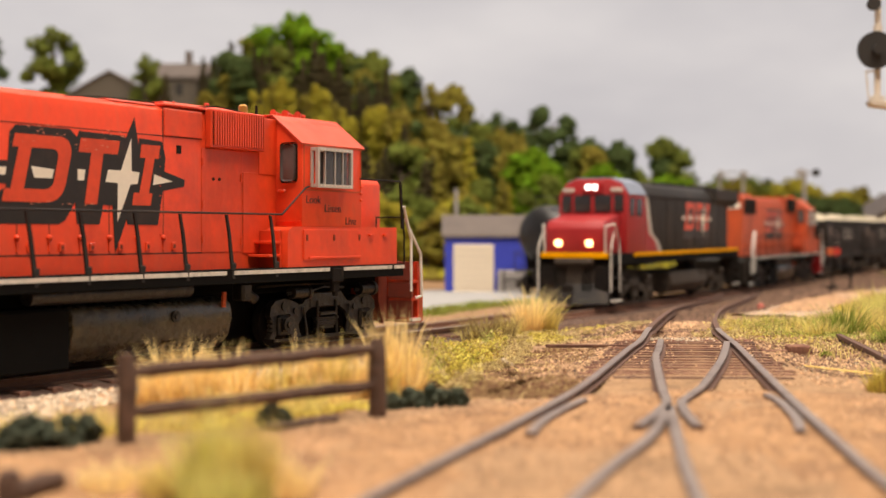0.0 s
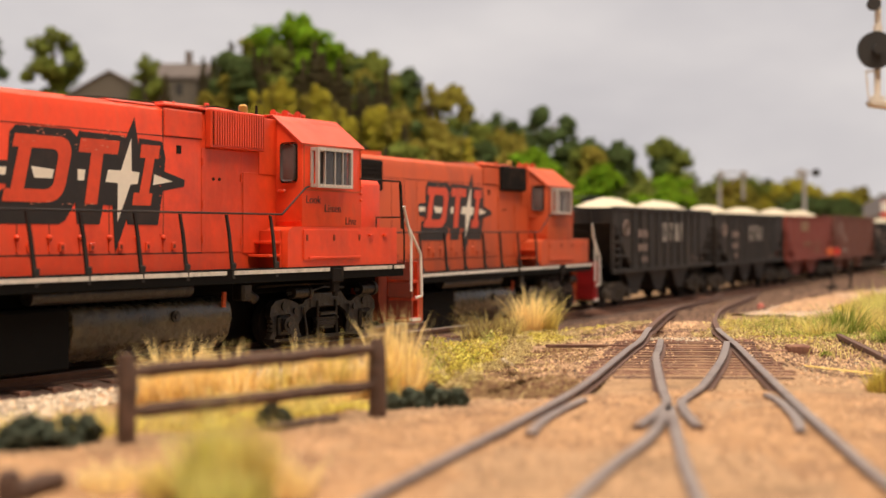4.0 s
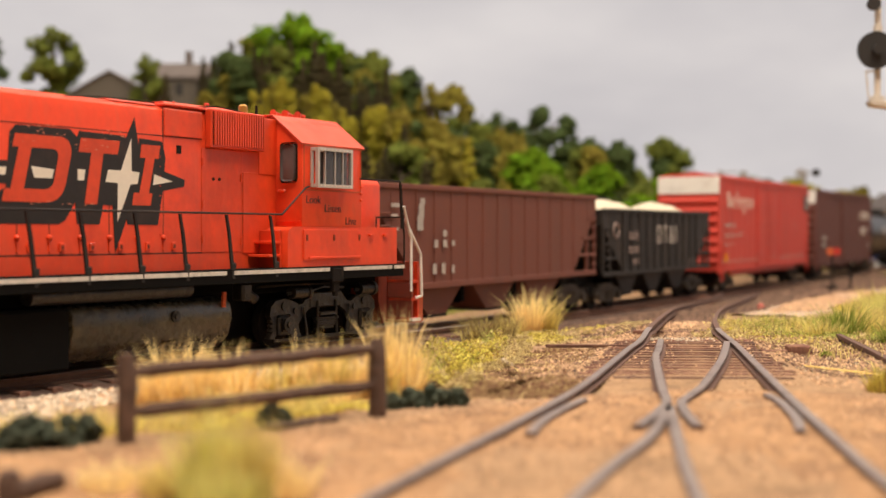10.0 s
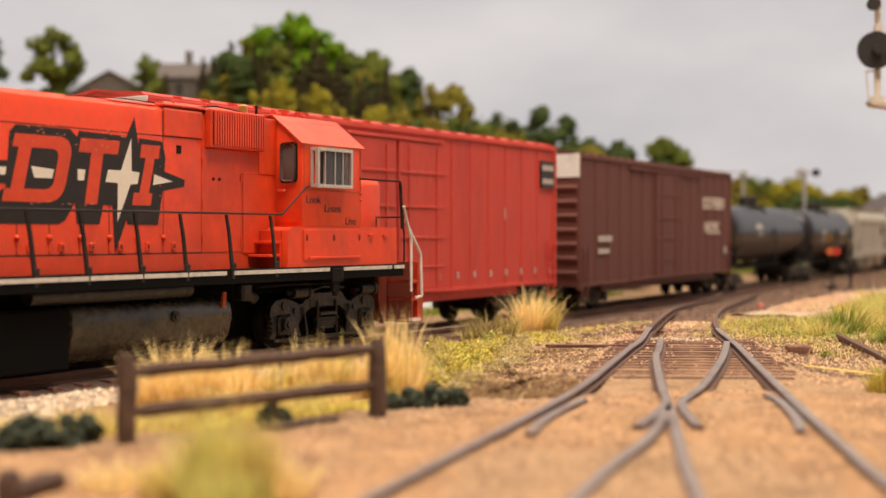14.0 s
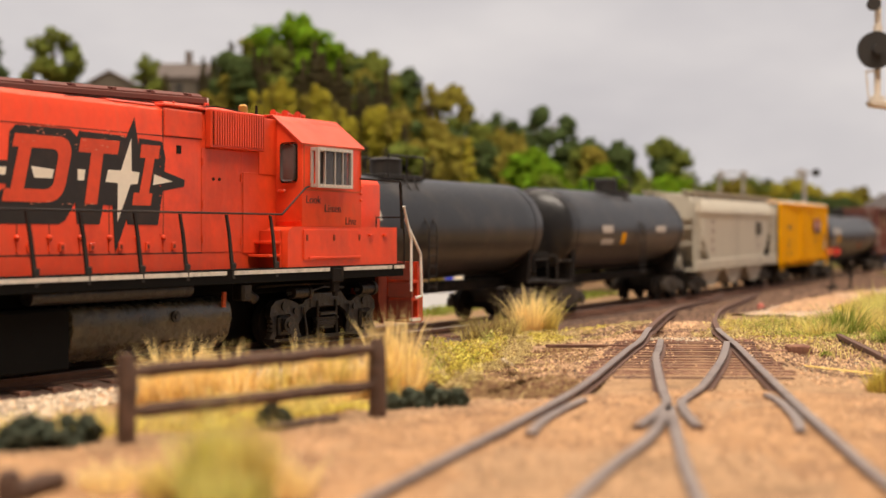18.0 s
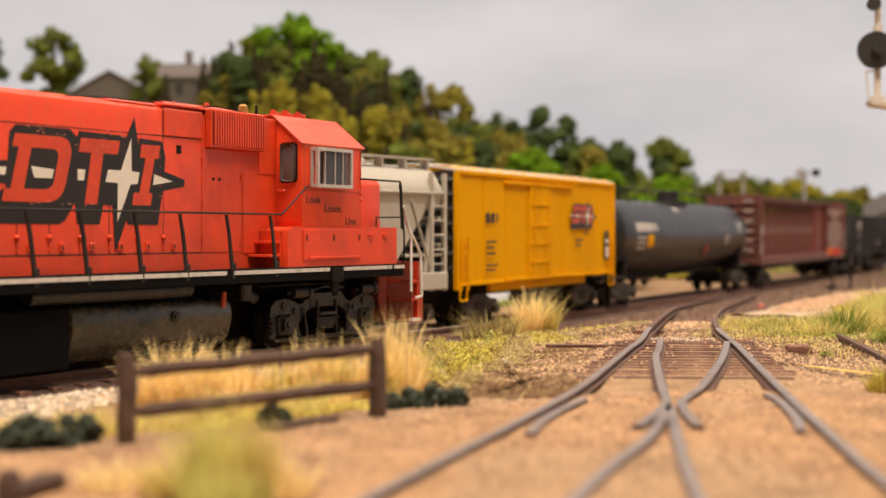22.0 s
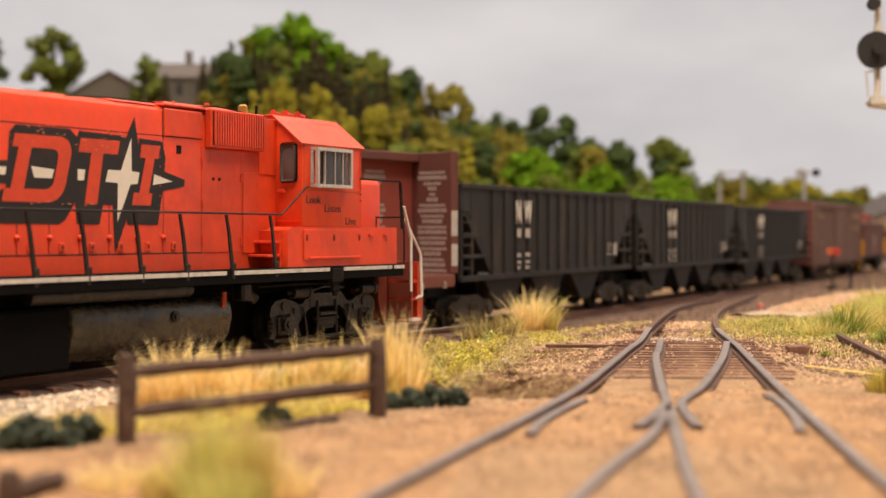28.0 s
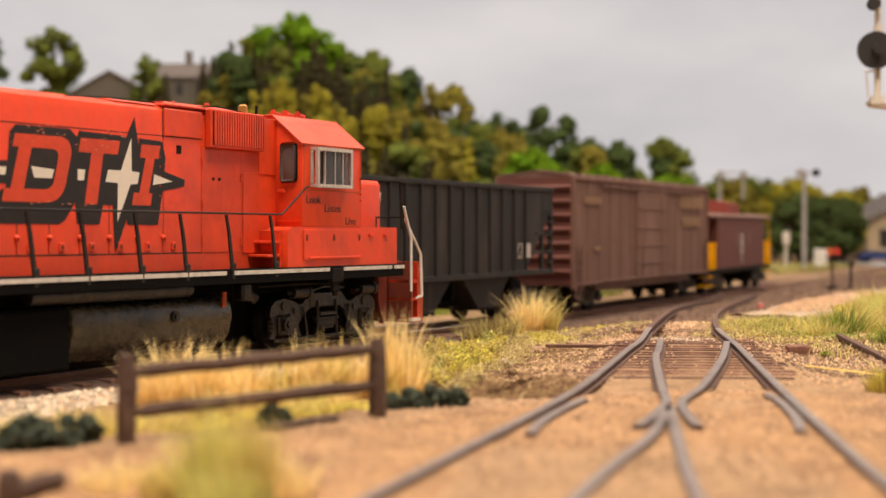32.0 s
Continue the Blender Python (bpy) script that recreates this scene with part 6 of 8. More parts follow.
    for s in (-1, 1):
        bm = B()
        tube(bm, [(half - 6, s * 14, deck), (half - 4.6, s * 14.5, deck + 12), (half - 10, s * 16.8, deck + 13), (half - 16, s * 16.8, deck + 4), (half - 16, s * 17, 8)], 0.36)
        tube(bm, [(half - 5, s * 17, 8), (half - 5, s * 17, deck + 2), (half - 9, s * 16.8, deck + 9)], 0.36)
        part("grab_iron", bm, WHITE, eng, "pale grey step grab irons")
        steps(eng, half - 6, half - 17, s, DARK)
        steps(eng, back + 4, back + 14, s, DARK)
    coupler(eng, half - 2, 1)
    coupler(eng, back + 2, -1)
    bm = B()
    prism(bm, [(-14, 14), (14, 14), (15.4, 8), (12, 3.4), (-12, 3.4), (-15.4, 8)], -34, 26, bev=0.6)
    part("fuel_tank", bm, DUSTY, eng, "dusty grey fuel tank")
    for xc in (half - 46, back + 46):
        truck_parts(eng, xc, 6.0, 42.0, 12.2, frame_mat=DUSTY)
    return eng


# each car with the moments at which its leading and trailing ends pass the origin of the main track
def span(t0, t1):
    return SPEED * (t1 - t0) / 2.0


TRAIN = []


def add(car, t0, t1, zero=0.0):
    TRAIN.append((car, (t0 + t1) / 2.0, zero or 0.76 * span(t0, t1)))


lead = cowl_engine("lead_locomotive", "red-nosed black diesel engine with lit headlights and yellow stripe")
add(lead, 2.388, 2.388, 62.0)
second = road_switcher("second_locomotive", "dusty orange diesel road switcher running long hood first", ORANGE_B, ORANGE_B, True, GEAR, WHITE, sides=(-1, 1))
second.scale = (1.07, 1.07, 1.07)
HOP = "loaded open hoppers"
STONE_HOPPER = "black weathered open hopper heaped with pale stone"
for t0, t1, sill, top in ((5.36, 6.72, 17.0, 44.4), (6.76, 8.17, 17.0, 44.4)):
    add(open_hopper("open_hopper", STONE_HOPPER, span(t0, t1), sill, top, BLACK, 3, dti_mark, True, HOP), t0, t1)
add(open_hopper("open_hopper", "oxide red open hopper heaped with pale stone", span(8.22, 9.56), 17.0, 45.6, RUST_RED, 2, panel_mark, True, HOP, rib=18, proud=0.15), 8.22, 9.56)
add(open_hopper("open_hopper", "brown ribbed three-bay open hopper", span(9.61, 11.21), 16.4, 47.4, HOPPER_BROWN, 3, brown_mark, False, HOP, proud=0.2), 9.61, 11.21)
add(open_hopper("open_hopper", STONE_HOPPER, span(11.25, 12.68), 16.1, 43.4, BLACK, 3, dti_mark, True, HOP), 11.25, 12.68)
add(boxcar("high_boxcar", "red high-cube boxcar with white-banded end", span(12.82, 14.80), 13.0, 64.4, CRIMSON, CRIMSON, CRIMSON, [(17.5, 28), (-12, 28)], 18, hi_white=9, tabs=19, mark=burlington_mark), 12.82, 14.80)
add(boxcar("high_boxcar", "dark brown high-cube boxcar with white-banded end", span(15.02, 17.04), 11.5, 64.8, BROWN, BROWN, BROWN, [(0, 36)], 16, hi_white=9, mark=sp_mark), 15.02, 17.04)
add(tank_car("tank_car", "black tank car with dome and long handrail", span(17.09, 18.82), 17.0, 50.5, 1.0, 0, True, [("small_writing", [(42, 36, 14, 3), (38, 32, 8, 2)], LETTER_DULL)]), 17.09, 18.82)
add(tank_car("tank_car", "black tank car with yellow placard", span(18.87, 20.38), 17.5, 51.5, 1.0, -8, True, [("small_writing", [(40, 33, 12, 3.2), (40, 28, 14, 2.4), (-30, 33, 14, 3)], LETTER_DULL), ("placard", [(16, 28, 5, 5)], YELLOW)]), 18.87, 20.38)
add(covered_hopper("covered_hopper", "light grey covered hopper with roof walk", span(20.43, 22.02), 14.5, 54.0), 20.43, 22.02)
add(boxcar("yellow_boxcar", "bright yellow boxcar with black end and star logo", span(22.06, 23.39), 15.2, 53.3, YELLOW, WHITE, BLACK, [(6, 21)], 9, mark=yellow_mark), 22.06, 23.39)
# Small bars near the top and rear paint white highlights; the rest is writing.
add(tank_car("tank_car", "long black funnel-flow tank car", span(23.43, 25.48), 16.0, 48.8, 3.0, -6, False, [("small_writing", [(88, 34, 8.4, 4), (79, 34, 8.4, 4), (70, 34, 5.6, 4), (62, 34, 3, 4), (86, 30.6, 11, 1.1), (86, 28.2, 11, 1.1), (86, 25.8, 11, 1.1), (16, 44, 5, 2), (-58, 27, 8, 0.8), (-58, 31, 8, 0.8), (-58, 27, 0.9, 4.8), (-65.2, 27, 0.9, 4.8), (-60.4, 28.4, 1.6, 2), (-84, 37, 8, 1.8), (-86, 33, 3.6, 5)], LETTER_DULL), ("placard", [(73, 26.8, 8.4, 5.6)], YELLOW), ("pink_placard", [(-22, 21.5, 4, 5)], CRIMSON), ("dark_placard", [(-17, 21.5, 4, 5)], LETTER_BLACK)]), 23.43, 25.48)
add(centerbeam("centerbeam_flat_car", "brown centerbeam flat car with end bulkheads", span(25.62, 28.03), 19.0, 57.8), 25.62, 28.03)
COAL = "black ribbed coal hoppers"
for t0, t1 in ((28.08, 29.60), (29.63, 31.13), (31.16, 32.80)):
    add(open_hopper("coal_hopper", "black ribbed three-bay coal hopper", span(t0, t1), 18.0, 49.0, BLACK, 3, nw_mark, False, COAL, rib=10), t0, t1)
add(boxcar("brown_boxcar", "faded brown boxcar with ribbed sides", span(32.96, 34.64), 12.0, 55.6, BROWN_B, BROWN_B, BROWN, [(-2, 43)], 15, mark=faded_mark), 32.96, 34.64)
add(caboose("caboose", "brown caboose with yellow railings and red cupola", span(34.68, 35.94), 14.0, 44.5), 34.68, 35.94)


def riding(s, reach):
    """Where a car stands whose two trucks ride the track at s plus and minus reach."""
    x0, y0, z0, a = main_point(s - reach)
    x1, y1, z1, b = main_point(s + reach)
    return (x0 + x1) / 2, (y0 + y1) / 2, (z0 + z1) / 2, math.degrees(math.atan2(x1 - x0, y1 - y0))


def motions():
    # local x points the way the train runs
    for car, tm, reach in TRAIN:
        rows = []
        for i in range(65):
            t = i / 2.0
            x, y, z, a = riding(SPEED * (tm - t), reach)
            rows.append((t, pose(x * MM, y * MM, z * MM, 0, 0, -90 - a)))
        walk(car, rows)
    # the second engine runs long hood first: its own x points backwards, its origin is its rear axle
    rows = []
    for i in range(65):
        t = i / 2.0
        x, y, z, a = riding(SPEED * (4.28 - t), 64.0)
        off = 77 * 1.07
        rows.append((t, pose((x + math.sin(radians(a)) * off) * MM, (y + math.cos(radians(a)) * off) * MM, z * MM, 0, 0, 90 - a)))
    walk(second, rows)


# ---- scenery: backdrop, hill, trees ----
def backdrop():
    m = bpy.data.materials.new("painted_overcast_sky")
    m.use_nodes = True
    nt = m.node_tree
    n, l = nt.nodes, nt.links
    b = n["Principled BSDF"]
    co = n.new("ShaderNodeTexCoord")
    mp = n.new("ShaderNodeMapping")
    mp.inputs["Scale"].default_value = (1.0, 1.0, 2.2)
    l.new(co.outputs["Object"], mp.inputs["Vector"])
    ns = n.new("ShaderNodeTexNoise")
    ns.inputs["Scale"].default_value = 1.7
    ns.inputs["Detail"].default_value = 4
    l.new(mp.outputs["Vector"], ns.inputs["Vector"])
    mix = n.new("ShaderNodeMix")
    mix.data_type = "RGBA"
    mix.inputs["A"].default_value = (0.47, 0.45, 0.47, 1)
    mix.inputs["B"].default_value = (0.64, 0.605, 0.60, 1)
    rg = n.new("ShaderNodeMapRange")
    rg.inputs["From Min"].default_value, rg.inputs["From Max"].default_value = 0.32, 0.68
    l.new(ns.outputs["Fac"], rg.inputs["Value"])
    l.new(rg.outputs["Result"], mix.inputs["Factor"])
    l.new(mix.outputs["Result"], b.inputs["Emission Color"])
    b.inputs["Emission Strength"].default_value = 1.03
    b.inputs["Base Color"].default_value = (0.08, 0.08, 0.08, 1)
    b.inputs["Roughness"].default_value = 1.0
    verts, faces = [], []
    k = 40
    for i in range(k + 1):
        a = radians(-95 + 190 * i / k)
        verts += [(2700 * math.sin(a), 2300 * math.cos(a), -60), (2700 * math.sin(a), 2300 * math.cos(a), 1500)]
    for i in range(k):
        faces.append((2 * i, 2 * i + 2, 2 * i + 3, 2 * i + 1))
    tagged(raw("backdrop", verts, faces, m, smooth=True), "painted pale grey overcast sky backdrop", "backdrop", kind="structure")


backdrop()


def leaf_mat(name, col, vary=0.3, through=0.3):
    """Thin leaves and blades: dull surface that lets some light through, each piece a little different."""
    m = bpy.data.materials.new(name)
    m.use_nodes = True
    nt = m.node_tree
    n, l = nt.nodes, nt.links
    hsv = n.new("ShaderNodeHueSaturation")
    hsv.inputs["Color"].default_value = (*col, 1)
    geo = n.new("ShaderNodeNewGeometry")
    for k, (lo, hi) in {"Value": (1 - vary, 1 + vary), "Hue": (0.5 - 0.05 * vary, 0.5 + 0.05 * vary)}.items():
        r = n.new("ShaderNodeMapRange")
        r.inputs["To Min"].default_value, r.inputs["To Max"].default_value = lo, hi
        l.new(geo.outputs["Random Per Island"], r.inputs["Value"])
        l.new(r.outputs["Result"], hsv.inputs[k])
    dif, tra, mx = n.new("ShaderNodeBsdfDiffuse"), n.new("ShaderNodeBsdfTranslucent"), n.new("ShaderNodeMixShader")
    mx.inputs["Fac"].default_value = through
    l.new(hsv.outputs["Color"], dif.inputs["Color"])
    l.new(hsv.outputs["Color"], tra.inputs["Color"])
    l.new(dif.outputs["BSDF"], mx.inputs[1])
    l.new(tra.outputs["BSDF"], mx.inputs[2])
    l.new(mx.outputs["Shader"], n["Material Output"].inputs["Surface"])
    n.remove(n["Principled BSDF"])
    return m


BARK = mat("brown_bark", (0.10, 0.07, 0.05), 0.9, vary=0.3, size=3, bump=0.5)
LEAVES = {"green": leaf_mat("mid_green_leaves", (0.17, 0.195, 0.04)), "dark": leaf_mat("dark_green_leaves", (0.085, 0.115, 0.04)), "bright": leaf_mat("bright_green_leaves", (0.155, 0.262, 0.016)), "olive": leaf_mat("olive_leaves", (0.26, 0.215, 0.04)), "gold": leaf_mat("yellow_green_leaves", (0.38, 0.32, 0.04)), "brown": leaf_mat("brown_green_conifer_needles", (0.078, 0.064, 0.032)), "teal": leaf_mat("grey_green_bush_leaves", (0.088, 0.100, 0.070))}


def crown_mesh(name, rnd, h, r, kind, leaf=2.2, n=900):
    """Many small leaf clumps on uneven lobes, with gaps between."""
    verts, faces = [], []
    lobes = []
    if kind == "conifer":
        for i in range(26):
            f = (i + 0.5) / 26
            a = i * 2.4
            rr = r * (1 - f) * 0.72 + 0.8
            lobes.append(((rr * 0.55 * math.cos(a), rr * 0.55 * math.sin(a), h * (0.10 + 0.9 * f)), rr * 0.62 + 0.8, 0.6))
    else:
        foot = 0.24 if kind == "round" else (0.16 if kind == "tall" else 0.04)
        for i in range(34):
            f = rnd.random()
            a = rnd.random() * 6.28
            zz = h * (foot + (0.92 - foot) * f)
            rr = r * (0.6 if kind == "tall" else 0.8) * math.sqrt(max(0.05, 1 - ((f - 0.38) / 0.66) ** 2)) * rnd.uniform(0.3, 1)
            lobes.append(((rr * math.cos(a), rr * math.sin(a), zz), r * rnd.uniform(0.14, 0.34), 0.9))
        lobes.append(((0, 0, h * 0.92), r * 0.2, 1.1))
    for i in range(n):
        (cx, cy, cz), lr, fl = lobes[rnd.randrange(len(lobes))]
        d = Vector((rnd.gauss(0, 1), rnd.gauss(0, 1), rnd.gauss(0, 1))).normalized() * lr * rnd.uniform(0.45, 1.25)
        c = Vector((cx + d.x, cy + d.y, cz + d.z * fl))
        nrm = (d.normalized() + Vector((rnd.uniform(-0.7, 0.7), rnd.uniform(-0.7, 0.7), rnd.uniform(-0.3, 0.9)))).normalized()
        u = nrm.orthogonal().normalized()
        v = nrm.cross(u)
        s = leaf * rnd.uniform(0.6, 1.4)
        k = len(verts)
        bulge = nrm * s * 0.45
        for a in range(5):
            ang = a / 5 * 6.283 + rnd.random() * 0.5
            verts.append(tuple(c + (u * math.cos(ang) + v * math.sin(ang)) * s * rnd.uniform(0.7, 1.15)))
        verts.append(tuple(c + bulge))
        for a in range(5):
            faces.append((k + a, k + (a + 1) % 5, k + 5))
    me = bpy.data.meshes.new(name)
    me.from_pydata([(x * MM, y * MM, z * MM) for x, y, z in verts], [], faces)
    return me


def trunk_mesh(rnd, h, r, limbs=6):
    bm = B()
    cyl(bm, (0, 0, -3), (0.3, 0.2, h * 0.5), h * 0.035 + 0.5, 8, h * 0.022 + 0.3)
    cyl(bm, (0.3, 0.2, h * 0.5), (0, 0, h * 0.9), h * 0.022 + 0.3, 7, 0.3)
    for i in range(limbs):
        a, f = i * 2.4, rnd.uniform(0.3, 0.7)
        cyl(bm, (0, 0, h * f), (r * 0.6 * math.cos(a), r * 0.6 * math.sin(a), h * (f + 0.16)), h * 0.012 + 0.2, 5, 0.15)
    bmesh.ops.scale(bm, vec=(MM, MM, MM), verts=bm.verts)
    me = bpy.data.meshes.new("trunk")
    bm.to_mesh(me)
    bm.free()
    me.materials.append(BARK)
    return me


TREE_KINDS = {}
tree_rnd = random.Random(11)
for kind, h, r in (("round", 70, 27), ("round", 60, 26), ("tall", 76, 22), ("tall", 64, 18), ("full", 70, 24), ("full", 62, 21), ("conifer", 84, 15), ("conifer", 66, 13)):
    TREE_KINDS.setdefault(kind, []).append((h, trunk_mesh(tree_rnd, h, r), [crown_mesh("crown", tree_rnd, h, r, kind, 2.0 if kind != "conifer" else 1.5, 2600 if kind != "conifer" else 1700) for _ in range(2)]))


def tree(x, y, height, kind, leaves, label, z=None, width=1.0):
    h, trunk, crowns = tree_rnd.choice(TREE_KINDS[kind])
    k = height / h
    ob = thing("tree", label, "tree", "trees on the hillside")
    ob.matrix_basis = pose(x * MM, y * MM, (ground_z(x, y) if z is None else z) * MM, 0, 0, tree_rnd.uniform(0, 360)) @ Matrix.Diagonal((k * width, k * width, k, 1))
    t = new("trunk", trunk)
    t.parent = ob
    src = tree_rnd.choice(crowns)
    key = (src.name, leaves)
    if key not in _shared:
        me = src.copy()
        me.materials.append(LEAVES[leaves])
        _shared[key] = me
    c = new("crown", _shared[key])
    c.parent = ob
    return ob


LABELS = {"green": "leafy mid-green tree on the hillside", "dark": "dense dark green tree on the hillside", "bright": "bright lime-green leafy tree on the hillside", "olive": "olive-brown autumn tree on the hillside", "gold": "yellow-green leafy tree on the hillside", "brown": "dark brown-green conifer on the hillside"}


# ---- trees along the ridge, then the slope before it ----
for x, y, h, kind, leaves in ((-352, 1150, 76, "full", "green"), (-402, 1130, 56, "round", "dark"), (-266, 1140, 58, "full", "green"), (-206, 1140, 52, "conifer", "brown"), (-191, 1150, 66, "conifer", "brown"), (-216, 1150, 54, "conifer", "brown"), (-180, 1150, 56, "conifer", "brown"),
                              (-168, 1130, 66, "round", "olive"), (-150, 1105, 70, "round", "bright"), (-132, 1100, 82, "full", "bright"), (-116, 1105, 76, "round", "bright"), (-124, 1125, 84, "full", "bright"), (-94, 1150, 75, "full", "green"), (-78, 1155, 70, "full", "dark"), (-63, 1150, 80, "full", "green"), (-43, 1150, 68, "full", "olive"), (-30, 1150, 77, "full", "dark"), (-12, 1150, 72, "full", "olive"),
                              (8, 1150, 83, "full", "olive"), (23, 1150, 74, "full", "dark"), (49, 1150, 76, "full", "dark"), (69, 1150, 66, "full", "dark"), (90, 1150, 87, "full", "dark"), (110, 1150, 86, "full", "dark"), (133, 1150, 74, "full", "dark"), (159, 1150, 81, "full", "dark"), (177, 1150, 60, "full", "green"), (201, 1150, 92, "full", "green"), (197, 1158, 80, "full", "dark"), (206, 1156, 76, "full", "green")):
    tree(x, y, h, kind, leaves, LABELS[leaves], width=1.2 if x == -352 else 1.0)
fill_rnd = random.Random(8)
for i in range(40):
    x = -330 + 11.4 * i + fill_rnd.uniform(-4, 4)
    leaves = ("dark", "olive", "brown", "green")[fill_rnd.randrange(4)]
    tree(x, 1172 + fill_rnd.uniform(0, 24), fill_rnd.uniform(40, 50) if x > -160 else fill_rnd.uniform(22, 32), "full", leaves, LABELS[leaves] if leaves != "brown" else "low brown-green tree on the hillside", width=1.3)
for i in range(15):
    x = -160 + 8.2 * i + fill_rnd.uniform(-3, 3)
    tree(x, 1046 + fill_rnd.uniform(0, 34), fill_rnd.uniform(58, 76) * (1.0 if x > -130 else 0.85), "conifer", "brown", "dark brown-green conifer on the hillside", width=0.9)
    tree(x + 4, 1032 + fill_rnd.uniform(0, 20), fill_rnd.uniform(36, 54), "tall", ("gold", "gold", "olive")[i % 3], "slender yellow-green tree among the conifers", width=0.75)
slope_rnd = random.Random(5)
for i in range(64):
    f = slope_rnd.random()
    y = 930 + 190 * slope_rnd.random()
    x = -230 + 420 * f
    u = slope_rnd.random()
    if x < -40 and y < 1060:
        kind, leaves = ("conifer", "brown") if u < 0.35 else ("tall", "gold" if u < 0.62 else "olive")
    elif x > 60 and y < 1040:
        kind, leaves = "round", ("bright" if u < 0.55 else "green")
    else:
        kind, leaves = ("round" if u < 0.6 else "tall"), ("green", "dark", "olive", "green")[slope_rnd.randrange(4)]
    tree(x, y, slope_rnd.uniform(42, 66), kind, leaves, LABELS[leaves])
for i in range(30):
    x = 350 + 9.5 * i + slope_rnd.uniform(-8, 8)
    y = 1560 + slope_rnd.uniform(-40, 130)
    if x > 480:
        x, y = x * 1.13, y + 230
    leaves = ("gold", "olive", "olive", "gold", "gold", "green")[slope_rnd.randrange(6)]
    tree(x, y, slope_rnd.uniform(88, 108) if x < 440 else slope_rnd.uniform(80, 98), "round", leaves, LABELS[leaves], z=-13, width=1.0)
for i in range(6):
    tree(392 + 14 * i, 1440 + 12 * (i % 3), slope_rnd.uniform(68, 84), "round", "dark", LABELS["dark"], z=-13, width=1.15)
# low trees at the foot of the hill, behind the shed
for i in range(44):
    x = -140 + 5.6 * i + slope_rnd.uniform(-6, 6)
    y = 862 + slope_rnd.uniform(0, 70)
    u = slope_rnd.random()
    leaves = "gold" if u < 0.4 else ("olive" if u < 0.7 else "green")
    if x > 50:
        leaves = ("bright", "green", "dark", "green")[slope_rnd.randrange(4)]
    tree(x, y, slope_rnd.uniform(34, 52) * (1.0 if x < 40 else 0.8), "tall" if u < 0.55 else "round", leaves, LABELS[leaves], width=1.15)
for i in range(20):
    x = -110 + 8.4 * i + slope_rnd.uniform(-5, 5)
    tree(x, 930 + slope_rnd.uniform(0, 60), slope_rnd.uniform(52, 78) * (1 if x < 20 else 0.75), "conifer", ("gold", "brown", "olive", "brown")[slope_rnd.randrange(4)], "narrow conifer at the foot of the hill", width=1.2)


# ---- fence, grass, stones ----
def surf(x, y):
    g = ground_z(x, y)
    if -150 < x < 180 and y < 262:
        g = max(g, road_z(x, y))
    return g


def rough_stick(bm, p0, p1, w, h, rnd, n=9):
    """A hewn stick with an uneven outline."""
    p0, p1 = Vector(p0), Vector(p1)
    d = (p1 - p0)
    t = d.normalized()
    side = t.cross(Vector((0, 0, 1)))
    side = side.normalized() if side.length > 0.1 else Vector((1, 0, 0))
    up = side.cross(t)
    rings = []
    for i in range(n + 1):
        c = p0 + d * i / n + side * rnd.uniform(-0.08, 0.08) + up * rnd.uniform(-0.10, 0.10)
        k = 1 - (0.25 if i in (0, n) else 0)
        ring = []
        for j in range(8):
            a = j / 8 * 6.283
            q = 1 + rnd.uniform(-0.10, 0.10)
            ring.append(bm.verts.new(c + side * math.cos(a) * w / 2 * q * k + up * math.sin(a) * h / 2 * q * k))
        rings.append(ring)
    for a, b in zip(rings, rings[1:]):
        for j in range(8):
            bm.faces.new((a[j], a[(j + 1) % 8], b[(j + 1) % 8], b[j]))
    bm.faces.new(rings[0])
    bm.faces.new(rings[-1])
    return bm


fr = random.Random(21)
fence = thing("wooden_fence", "weathered brown post-and-rail wooden fence", "fence")
for x, y in ((-36.0, 144.4), (-8.6, 165.3)):
    bm = B()
    z = surf(x, y)
    rough_stick(bm, (x, y, z - 1.5), (x, y, 13.2), 2.25, 2.25, fr, 7)
    part("post", bm, WOOD, fence, smooth=60)
for z in (11.3, 7.0):
    bm = B()
    rough_stick(bm, (-35.2, 145.0, z - (0.2 if z > 9 else 0.5)), (-9.4, 164.7, z + (0.5 if z > 9 else 0.1)), 1.2, 1.55, fr, 16)
    part("fence_rail", bm, WOOD, fence, smooth=60)
bm = B()
rough_stick(bm, (-21.6, 155.2, surf(-21.6, 155.2) + 0.4), (-13.4, 160.4, surf(-13.4, 160.4) + 0.5), 1.3, 1.1, fr, 10)
tagged(part("fallen_fence_rail", bm, WOOD, smooth=60), "dark broken fence rail lying on the dirt", "fence rail")
stub = thing("broken_fence_post", "dark weathered fence post stub with fallen rail", "fence post")
bm = B()
rough_stick(bm, (-37.6, 109.5, 1.0), (-37.4, 109.5, 6.6), 2.2, 2.2, fr, 6)
part("post", bm, WOOD, stub, smooth=60)
bm = B()
rough_stick(bm, (-37.0, 109.5, 4.6), (-33.2, 111.5, 5.6), 1.9, 2.0, fr, 6)
part("fence_rail", bm, WOOD, stub, smooth=60)

